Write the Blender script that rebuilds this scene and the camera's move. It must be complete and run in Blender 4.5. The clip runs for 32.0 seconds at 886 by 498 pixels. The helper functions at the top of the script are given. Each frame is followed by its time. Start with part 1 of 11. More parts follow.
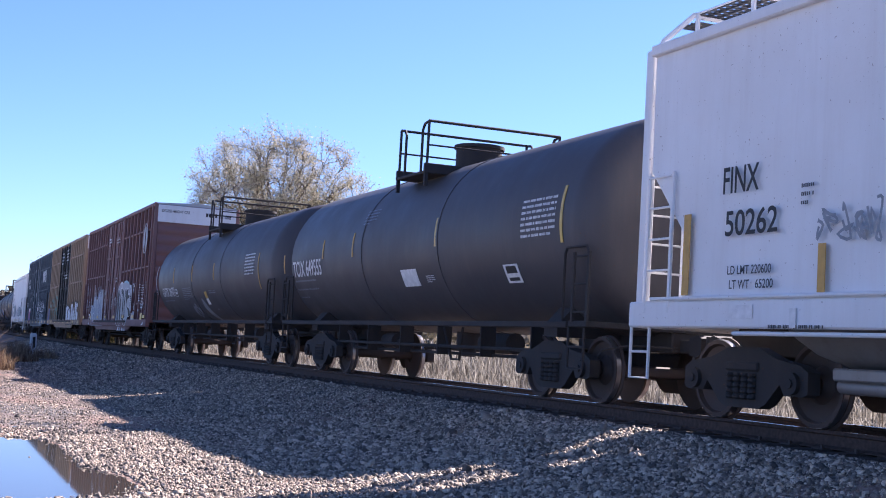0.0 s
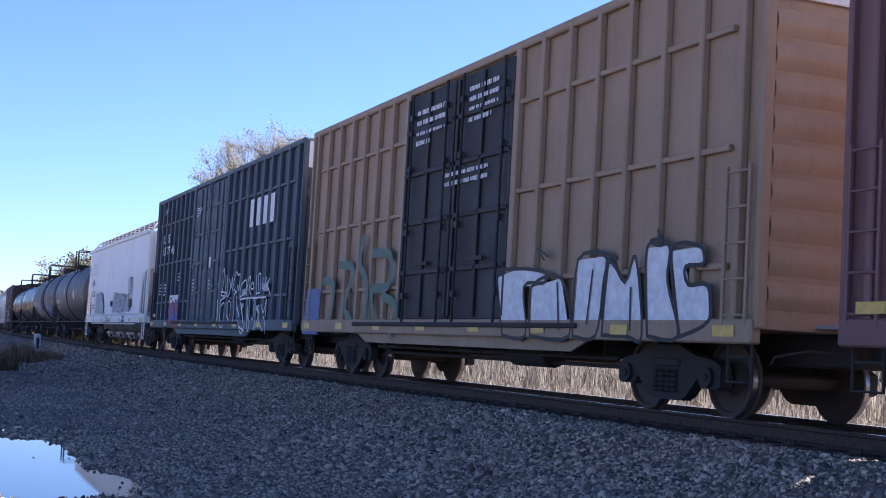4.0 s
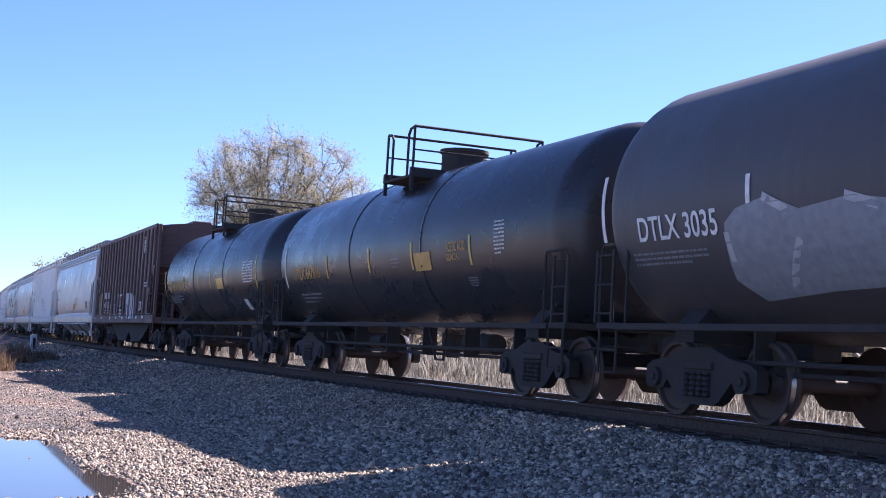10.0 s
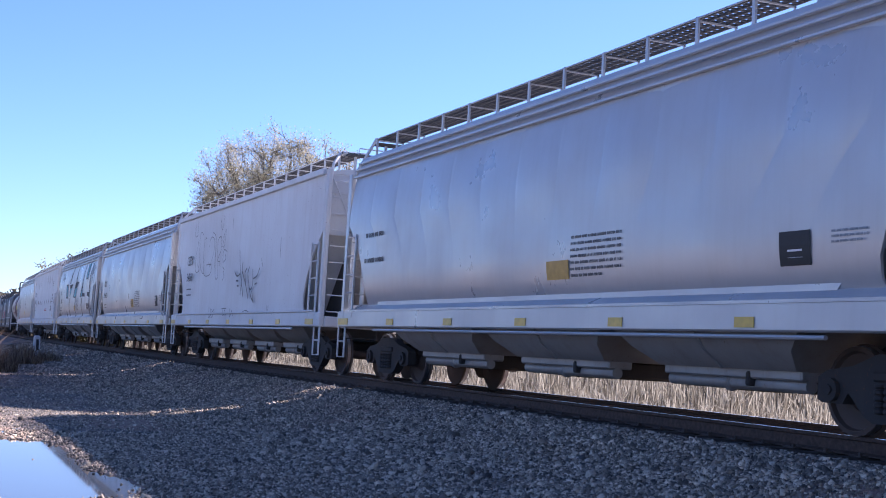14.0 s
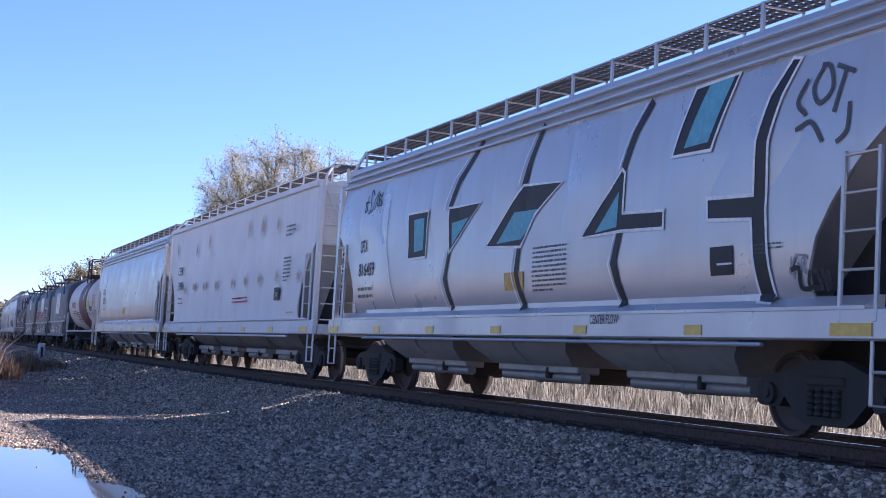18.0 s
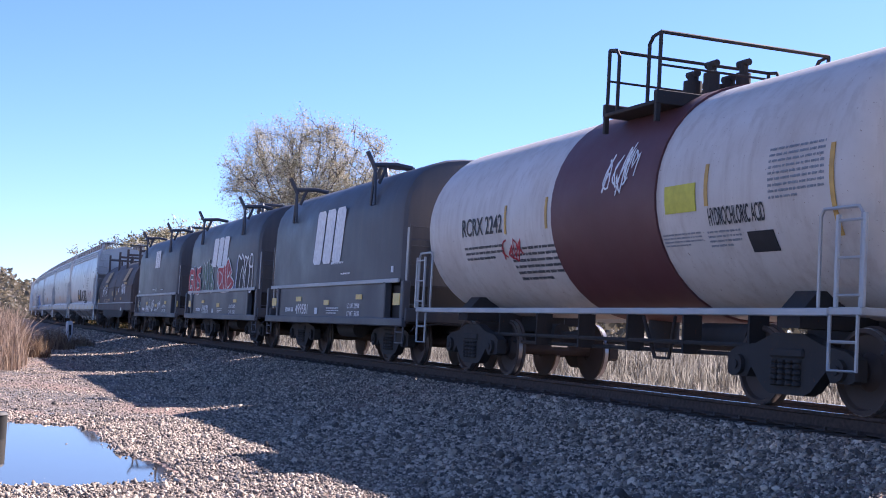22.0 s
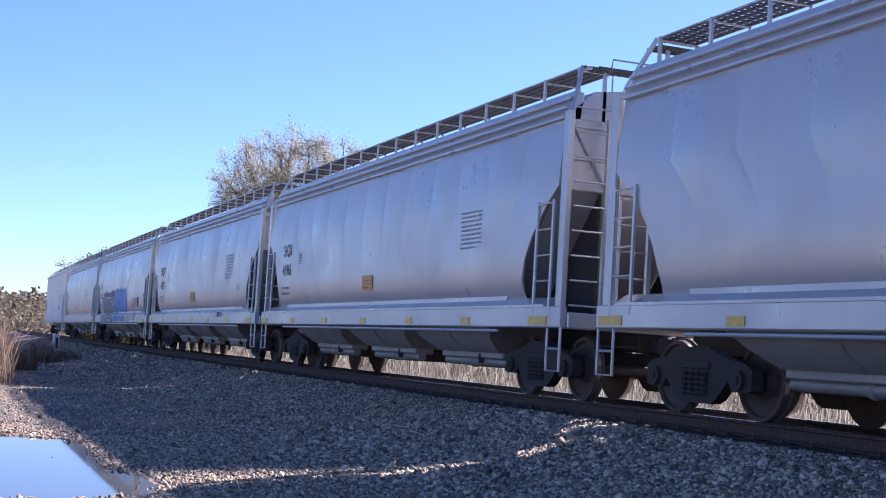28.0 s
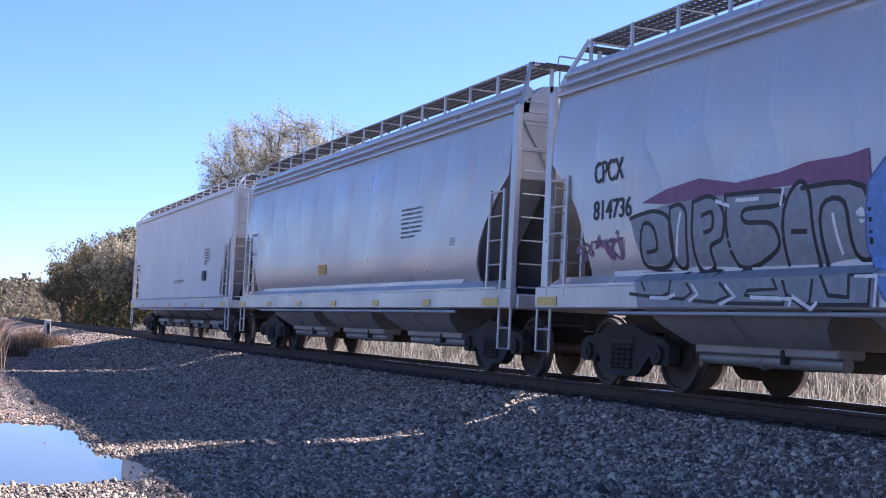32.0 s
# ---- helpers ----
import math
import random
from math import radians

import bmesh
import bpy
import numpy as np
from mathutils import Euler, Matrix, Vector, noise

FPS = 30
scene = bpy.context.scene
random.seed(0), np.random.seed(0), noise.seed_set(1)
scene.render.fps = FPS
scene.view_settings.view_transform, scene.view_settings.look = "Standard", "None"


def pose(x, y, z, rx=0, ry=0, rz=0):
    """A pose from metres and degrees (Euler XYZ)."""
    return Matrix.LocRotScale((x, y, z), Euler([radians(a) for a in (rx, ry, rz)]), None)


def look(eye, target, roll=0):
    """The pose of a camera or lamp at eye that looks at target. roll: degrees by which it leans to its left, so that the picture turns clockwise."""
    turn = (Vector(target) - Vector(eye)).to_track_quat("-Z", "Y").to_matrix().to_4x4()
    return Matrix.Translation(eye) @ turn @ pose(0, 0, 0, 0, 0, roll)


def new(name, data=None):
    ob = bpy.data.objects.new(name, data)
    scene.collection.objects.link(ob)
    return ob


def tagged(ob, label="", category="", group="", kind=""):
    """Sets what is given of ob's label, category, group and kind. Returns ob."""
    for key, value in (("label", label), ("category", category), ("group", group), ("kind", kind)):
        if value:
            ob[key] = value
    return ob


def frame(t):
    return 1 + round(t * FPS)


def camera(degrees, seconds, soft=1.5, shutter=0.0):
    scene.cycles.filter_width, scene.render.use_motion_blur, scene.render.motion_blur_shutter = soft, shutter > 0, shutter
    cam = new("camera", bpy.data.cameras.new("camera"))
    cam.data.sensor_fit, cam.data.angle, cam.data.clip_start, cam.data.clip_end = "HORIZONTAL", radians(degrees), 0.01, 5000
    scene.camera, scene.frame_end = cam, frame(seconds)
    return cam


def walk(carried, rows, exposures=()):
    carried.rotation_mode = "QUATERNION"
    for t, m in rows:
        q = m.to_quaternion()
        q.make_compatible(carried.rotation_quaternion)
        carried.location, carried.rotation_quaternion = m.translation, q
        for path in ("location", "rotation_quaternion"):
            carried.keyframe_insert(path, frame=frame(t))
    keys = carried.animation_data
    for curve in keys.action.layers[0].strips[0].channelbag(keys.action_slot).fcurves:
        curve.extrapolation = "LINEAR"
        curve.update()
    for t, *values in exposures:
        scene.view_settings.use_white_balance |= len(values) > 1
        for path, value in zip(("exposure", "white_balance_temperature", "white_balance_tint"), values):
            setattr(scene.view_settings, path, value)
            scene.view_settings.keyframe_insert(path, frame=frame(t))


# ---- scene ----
# The track runs along x, the train goes towards +x, z = 0 is the top of the rails. The camera stands at x = 0, y = 0.
TRACK_Y, BEND, BEND_X = 9.616, 0.000378, -33.86   # centre line of the track, its curvature and where the curve begins
EYE_Z = 0.573

cam = camera(36.65, 32.0, soft=1.0)


def aim(off, tilt, lean):
    return pose(0, 0, EYE_Z, 90 + tilt, 0, 90 - off) @ pose(0, 0, 0, 0, 0, lean)


walk(cam, [(t, aim(a, b, c)) for t, a, b, c in [
(0, 22.213, 4.359, 3.305), (0.5, 22.213, 4.355, 3.322), (1, 22.156, 4.334, 3.34), (1.5, 22.14, 4.358, 3.381), (2, 22.043, 4.325, 3.351), (2.5, 22.041, 4.314, 3.279),
(3, 22.094, 4.352, 3.244), (3.5, 22.06, 4.347, 3.227), (5.5, 22.135, 4.41, 3.282), (6, 22.187, 4.39, 3.354), (6.5, 22.168, 4.406, 3.441), (7, 22.167, 4.42, 3.503),
(7.5, 22.139, 4.402, 3.486), (8, 22.257, 4.391, 3.428), (8.5, 22.274, 4.331, 3.342), (9, 22.168, 4.315, 3.291), (9.5, 22.179, 4.341, 3.257), (10, 22.196, 4.421, 3.363),
(10.5, 22.127, 4.466, 3.435), (11, 22.053, 4.437, 3.462), (11.5, 21.925, 4.394, 3.502), (12, 21.869, 4.386, 3.546), (12.5, 21.962, 4.435, 3.565), (13, 21.961, 4.406, 3.488),
(13.5, 22.01, 4.419, 3.413), (15.5, 22.148, 4.649, 3.3), (16, 22.068, 4.722, 3.328), (16.5, 22.008, 4.749, 3.384), (17, 21.913, 4.764, 3.468), (17.5, 21.895, 4.754, 3.438),
(18, 21.863, 4.786, 3.388), (18.5, 21.764, 4.79, 3.345), (19, 21.659, 4.738, 3.267), (19.5, 21.487, 4.621, 3.18), (20, 21.16, 4.351, 3.099), (20.5, 20.855, 4.102, 3.094),
(21, 20.609, 3.837, 3.106), (21.5, 20.636, 3.75, 3.175), (22, 20.846, 3.718, 3.164), (22.5, 21.001, 3.756, 3.159), (23, 21.089, 3.809, 3.158), (23.5, 21.08, 3.86, 3.099),
(24, 21.082, 3.937, 3.063), (24.5, 21.259, 4.105, 3.091), (25, 21.219, 4.236, 3.158), (25.5, 21.195, 4.422, 3.315), (26, 21.235, 4.514, 3.431), (26.5, 21.239, 4.551, 3.525),
(28.5, 21.351, 4.31, 3.4), (29, 21.457, 4.3, 3.346), (29.5, 21.505, 4.231, 3.3), (30, 21.508, 4.105, 3.265), (30.5, 21.43, 3.903, 3.248), (31, 21.481, 3.738, 3.159),
(31.5, 21.616, 3.608, 2.973), (32, 21.736, 3.618, 2.838)]], exposures=[(0, 1.70, 5050, 27), (32, 1.70, 5050, 27)])

# ---- light ----
SUN_EL, SUN_AZ = 35.5, 118.5      # height, and heading counted from +x towards +y
world = bpy.data.worlds.new("world")
scene.world = world
world.use_nodes = True
wn = world.node_tree.nodes
sky = wn.new("ShaderNodeTexSky")
sky.sky_type, sky.sun_disc = "NISHITA", False
sky.sun_elevation, sky.sun_rotation = radians(SUN_EL), radians(90 - SUN_AZ)
sky.air_density, sky.dust_density, sky.ozone_density = 0.78, 0.15, 2.6
wn["Background"].inputs["Strength"].default_value = 0.05
world.node_tree.links.new(sky.outputs[0], wn["Background"].inputs["Color"])
sun = new("sun", bpy.data.lights.new("sun", "SUN"))
sun.data.energy, sun.data.angle, sun.data.color = 5.0, radians(0.55), (1.0, 0.80, 0.54)
sd = Vector((math.cos(radians(SUN_EL)) * math.cos(radians(SUN_AZ)), math.cos(radians(SUN_EL)) * math.sin(radians(SUN_AZ)), math.sin(radians(SUN_EL))))
sun.matrix_world = look(sd * 60, (0, 0, 0))


# ---- mesh building ----
class MB:
    """Collects vertices and faces for one mesh."""

    def __init__(self):
        self.v, self.f = [], []

    def add(self, vs, fs):
        n = len(self.v)
        self.v += [tuple(p) for p in vs]
        self.f += [tuple(i + n for i in q) for q in fs]
        return self

    def box(self, x0, x1, y0, y1, z0, z1, bev=0.0, m=None):
        if bev <= 0:
            vs = [(x, y, z) for x in (x0, x1) for y in (y0, y1) for z in (z0, z1)]
            fs = [(0, 1, 3, 2), (4, 6, 7, 5), (0, 4, 5, 1), (2, 3, 7, 6), (0, 2, 6, 4), (1, 5, 7, 3)]
        else:
            b = min(bev, (x1 - x0) * .45, (y1 - y0) * .45, (z1 - z0) * .45)
            vs, ix = [], {}
            for i, x in enumerate((x0, x1)):
                for j, y in enumerate((y0, y1)):
                    for k, z in enumerate((z0, z1)):
                        sx, sy, sz = 1 - 2 * i, 1 - 2 * j, 1 - 2 * k
                        for a in range(3):
                            ix[i, j, k, a] = len(vs)
                            vs.append((x + (0 if a == 0 else b) * sx, y + (0 if a == 1 else b) * sy, z + (0 if a == 2 else b) * sz))
            fs = []
            for s in (0, 1):
                o = lambda q: q if s else q[::-1]
                fs.append(o([ix[s, 0, 0, 0], ix[s, 1, 0, 0], ix[s, 1, 1, 0], ix[s, 0, 1, 0]]))
                fs.append(o([ix[0, s, 0, 1], ix[0, s, 1, 1], ix[1, s, 1, 1], ix[1, s, 0, 1]]))
                fs.append(o([ix[0, 0, s, 2], ix[1, 0, s, 2], ix[1, 1, s, 2], ix[0, 1, s, 2]]))
            for i in (0, 1):
                for j in (0, 1):
                    for k in (0, 1):
                        q = [ix[i, j, k, 0], ix[i, j, k, 1], ix[i, j, k, 2]]
                        fs.append(q if (i + j + k) % 2 else q[::-1])
            for i in (0, 1):
                for j in (0, 1):
                    q = [ix[i, j, 0, 0], ix[i, j, 1, 0], ix[i, j, 1, 1], ix[i, j, 0, 1]]
                    fs.append(q if (i + j) % 2 == 0 else q[::-1])
                    q = [ix[i, 0, j, 0], ix[i, 0, j, 2], ix[i, 1, j, 2], ix[i, 1, j, 0]]
                    fs.append(q if (i + j) % 2 == 0 else q[::-1])
                    q = [ix[0, i, j, 1], ix[1, i, j, 1], ix[1, i, j, 2], ix[0, i, j, 2]]
                    fs.append(q if (i + j) % 2 == 0 else q[::-1])
        if m is not None:
            vs = [m @ Vector(p) for p in vs]
        return self.add(vs, fs)

    def loft(self, rings, cap=True, closed=True):
        n = len(rings[0])
        vs = [p for r in rings for p in r]
        fs = []
        for a in range(len(rings) - 1):
            for i in range(n if closed else n - 1):
                j = (i + 1) % n
                fs.append((a * n + i, a * n + j, (a + 1) * n + j, (a + 1) * n + i))
        if cap and closed:
            fs.append(tuple(range(n))[::-1])
            fs.append(tuple(range((len(rings) - 1) * n, len(rings) * n)))
        return self.add(vs, fs)

    def cyl(self, p0, p1, r0, n=10, r1=None, cap=True):
        p0, p1 = Vector(p0), Vector(p1)
        d = (p1 - p0).normalized()
        u = d.orthogonal().normalized()
        w = d.cross(u)
        r1 = r0 if r1 is None else r1
        ang = [2 * math.pi * i / n for i in range(n)]
        return self.loft([[p + (u * math.cos(a) + w * math.sin(a)) * r for a in ang] for p, r in ((p0, r0), (p1, r1))], cap)

    def tube(self, pts, r, n=6):
        pts = [Vector(p) for p in pts]
        rings, u = [], None
        for i, p in enumerate(pts):
            d = (pts[min(i + 1, len(pts) - 1)] - pts[max(i - 1, 0)]).normalized()
            u = d.orthogonal().normalized() if u is None else (u - d * u.dot(d)).normalized()
            w = d.cross(u)
            rings.append([p + (u * math.cos(2 * math.pi * k / n) + w * math.sin(2 * math.pi * k / n)) * r for k in range(n)])
        return self.loft(rings)

    def prism_x(self, yz, x0, x1):
        return self.loft([[(x, y, z) for y, z in yz] for x in (x0, x1)])

    def prism_y(self, xz, y0, y1):
        return self.loft([[(x, y, z) for x, z in xz] for y in (y0, y1)])

    def lathe_y(self, ry, cx, cz, n=24, cap=True):
        """Rings of (radius, y) round an axle along y."""
        ang = [2 * math.pi * i / n for i in range(n)]
        return self.loft([[(cx + r * math.cos(a), y, cz + r * math.sin(a)) for a in ang] for r, y in ry], cap)

    def sheet(self, grid, back):
        """A grid of points with a second layer moved by back."""
        nr, nc = len(grid), len(grid[0])
        vs = [p for row in grid for p in row]
        vs2 = [(p[0] + back[0], p[1] + back[1], p[2] + back[2]) for p in vs]
        fs, k = [], nr * nc
        for i in range(nr - 1):
            for j in range(nc - 1):
                a, b, c, d = i * nc + j, i * nc + j + 1, (i + 1) * nc + j + 1, (i + 1) * nc + j
                fs += [(a, b, c, d), (d + k, c + k, b + k, a + k)]
        edge = [j for j in range(nc)] + [i * nc + nc - 1 for i in range(1, nr)] + [(nr - 1) * nc + j for j in range(nc - 2, -1, -1)] + [i * nc for i in range(nr - 2, 0, -1)]
        for i in range(len(edge)):
            a, b = edge[i], edge[(i + 1) % len(edge)]
            fs.append((b, a, a + k, b + k))
        return self.add(vs + vs2, fs)

    def mirrored(self):
        """The same with y turned over."""
        o = MB()
        o.add([(x, -y, z) for x, y, z in self.v], [q[::-1] for q in self.f])
        return o

    def mesh(self, name, mat, smooth=30):
        me = bpy.data.meshes.new(name)
        me.from_pydata(self.v, [], self.f)
        if mat:
            me.materials.append(mat)
        bm = bmesh.new()
        bm.from_mesh(me)
        bmesh.ops.recalc_face_normals(bm, faces=bm.faces)
        bm.to_mesh(me)
        bm.free()
        if smooth:
            me.polygons.foreach_set("use_smooth", [True] * len(me.polygons))
            me.set_sharp_from_angle(angle=radians(smooth))
        return me


def part(name, mb, material, parent, label="", smooth=30):
    """Links a mesh as one part under a thing or a part."""
    ob = new(name, mb.mesh(name, material, smooth) if isinstance(mb, MB) else mb)
    ob.parent = parent
    if label:
        tagged(ob, label)
    return ob


def thing(name, label, category, group="", m=None):
    ob = new(name)
    ob.empty_display_size = 0.3
    tagged(ob, label, category, group)
    if m is not None:
        ob.matrix_basis = m
    return ob


# ---- materials ----
def mat_new(name):
    m = bpy.data.materials.new(name)
    m.use_nodes = True
    nt = m.node_tree
    return m, nt, nt.nodes["Principled BSDF"]


def nd(nt, kind, **vals):
    n = nt.nodes.new(kind)
    for k, v in vals.items():
        n.inputs[k.replace("_", " ")].default_value = v
    return n


def ramp(nt, src, stops):
    r = nt.nodes.new("ShaderNodeValToRGB")
    el = r.color_ramp.elements
    while len(el) < len(stops):
        el.new(0.5)
    for e, (p, c) in zip(el, stops):
        e.position, e.color = p, (*c, 1) if len(c) == 3 else c
    nt.links.new(src, r.inputs[0])
    return r


def mix(nt, fac, a, b, mode="MIX"):
    n = nt.nodes.new("ShaderNodeMix")
    n.data_type, n.blend_type = "RGBA", mode
    for sock, val in ((n.inputs[0], fac), (n.inputs[6], a), (n.inputs[7], b)):
        if isinstance(val, (int, float)):
            sock.default_value = val
        elif isinstance(val, tuple):
            sock.default_value = (*val, 1)
        else:
            nt.links.new(val, sock)
    return n.outputs[2]


def paint(name, col, dirt=(0.09, 0.07, 0.055), amount=0.5, rough=0.45, streak=1.0, metal=0.0, rust=0.0, bump=0.15):
    """Weathered car paint: dust in clouds, rain streaks down the sides, specks of rust."""
    m, nt, b = mat_new(name)
    co = nt.nodes.new("ShaderNodeTexCoord")
    oi = nt.nodes.new("ShaderNodeObjectInfo")
    add = nt.nodes.new("ShaderNodeVectorMath")
    nt.links.new(co.outputs["Object"], add.inputs[0])
    sc = nt.nodes.new("ShaderNodeVectorMath")
    sc.operation = "SCALE"
    cx = nt.nodes.new("ShaderNodeCombineXYZ")
    nt.links.new(oi.outputs["Random"], cx.inputs[0])
    nt.links.new(cx.outputs[0], sc.inputs[0])
    sc.inputs["Scale"].default_value = 37.0
    nt.links.new(sc.outputs[0], add.inputs[1])
    mp = nt.nodes.new("ShaderNodeMapping")
    mp.inputs["Scale"].default_value = (5.0, 5.0, 0.35)
    nt.links.new(add.outputs[0], mp.inputs[0])
    n1 = nd(nt, "ShaderNodeTexNoise", Scale=0.9, Detail=6.0, Roughness=0.6)
    n2 = nd(nt, "ShaderNodeTexNoise", Scale=1.0, Detail=5.0, Roughness=0.65)
    n3 = nd(nt, "ShaderNodeTexNoise", Scale=28.0, Detail=3.0, Roughness=0.6)
    nt.links.new(add.outputs[0], n1.inputs["Vector"])
    nt.links.new(mp.outputs[0], n2.inputs["Vector"])
    nt.links.new(add.outputs[0], n3.inputs["Vector"])
    r1 = ramp(nt, n1.outputs[0], [(0.35, (0, 0, 0)), (0.75, (amount,) * 3)])
    r2 = ramp(nt, n2.outputs[0], [(0.48, (0, 0, 0)), (0.78, (amount * streak,) * 3)])
    c = mix(nt, r1.outputs[0], col, tuple(x * 0.5 + y * 0.5 for x, y in zip(col, dirt)))
    c = mix(nt, r2.outputs[0], c, tuple(x * 0.35 + y * 0.65 for x, y in zip(col, dirt)))
    if rust:
        r3 = ramp(nt, n3.outputs[0], [(0.68 - rust * 0.1, (0, 0, 0)), (0.76, (1, 1, 1))])
        c = mix(nt, r3.outputs[0], c, (0.11, 0.045, 0.02))
    nt.links.new(c, b.inputs["Base Color"])
    rr = ramp(nt, n1.outputs[0], [(0.3, (rough,) * 3), (0.8, (min(rough + 0.25, 0.95),) * 3)])
    nt.links.new(rr.outputs[0], b.inputs["Roughness"])
    b.inputs["Metallic"].default_value = metal
    bp = nd(nt, "ShaderNodeBump", Strength=bump, Distance=0.01)
    nt.links.new(n3.outputs[0], bp.inputs["Height"])
    nt.links.new(bp.outputs[0], b.inputs["Normal"])
    return m


def plain(name, col, rough=0.6, metal=0.0):
    m, nt, b = mat_new(name)
    n1 = nd(nt, "ShaderNodeTexNoise", Scale=9.0, Detail=4.0)
    co = nt.nodes.new("ShaderNodeTexCoord")
    nt.links.new(co.outputs["Object"], n1.inputs["Vector"])
    r = ramp(nt, n1.outputs[0], [(0.3, tuple(x * 0.75 for x in col)), (0.7, col)])
    nt.links.new(r.outputs[0], b.inputs["Base Color"])
    b.inputs["Roughness"].default_value, b.inputs["Metallic"].default_value = rough, metal
    return m


def smear(name, col):
    """A soft-edged stain that thins out towards its rim."""
    m, nt, b = mat_new(name)
    co = nt.nodes.new("ShaderNodeTexCoord")
    mp = nt.nodes.new("ShaderNodeMapping")
    mp.inputs["Location"].default_value, mp.inputs["Scale"].default_value = (-1, 0, -1), (2, 0, 2)
    nt.links.new(co.outputs["Generated"], mp.inputs[0])
    ln = nt.nodes.new("ShaderNodeVectorMath")
    ln.operation = "LENGTH"
    nt.links.new(mp.outputs[0], ln.inputs[0])
    n1 = nd(nt, "ShaderNodeTexNoise", Scale=14.0, Detail=4.0)
    nt.links.new(co.outputs["Object"], n1.inputs["Vector"])
    ad = nt.nodes.new("ShaderNodeMath")
    ad.operation = "MULTIPLY_ADD"
    nt.links.new(n1.outputs[0], ad.inputs[0])
    ad.inputs[1].default_value = 0.5
    nt.links.new(ln.outputs["Value"], ad.inputs[2])
    r = ramp(nt, ad.outputs[0], [(0.25, (0.8,) * 3), (1.2, (0, 0, 0))])
    b.inputs["Base Color"].default_value = (*col, 1)
    b.inputs["Roughness"].default_value = 0.8
    nt.links.new(r.outputs[0], b.inputs["Alpha"])
    return m


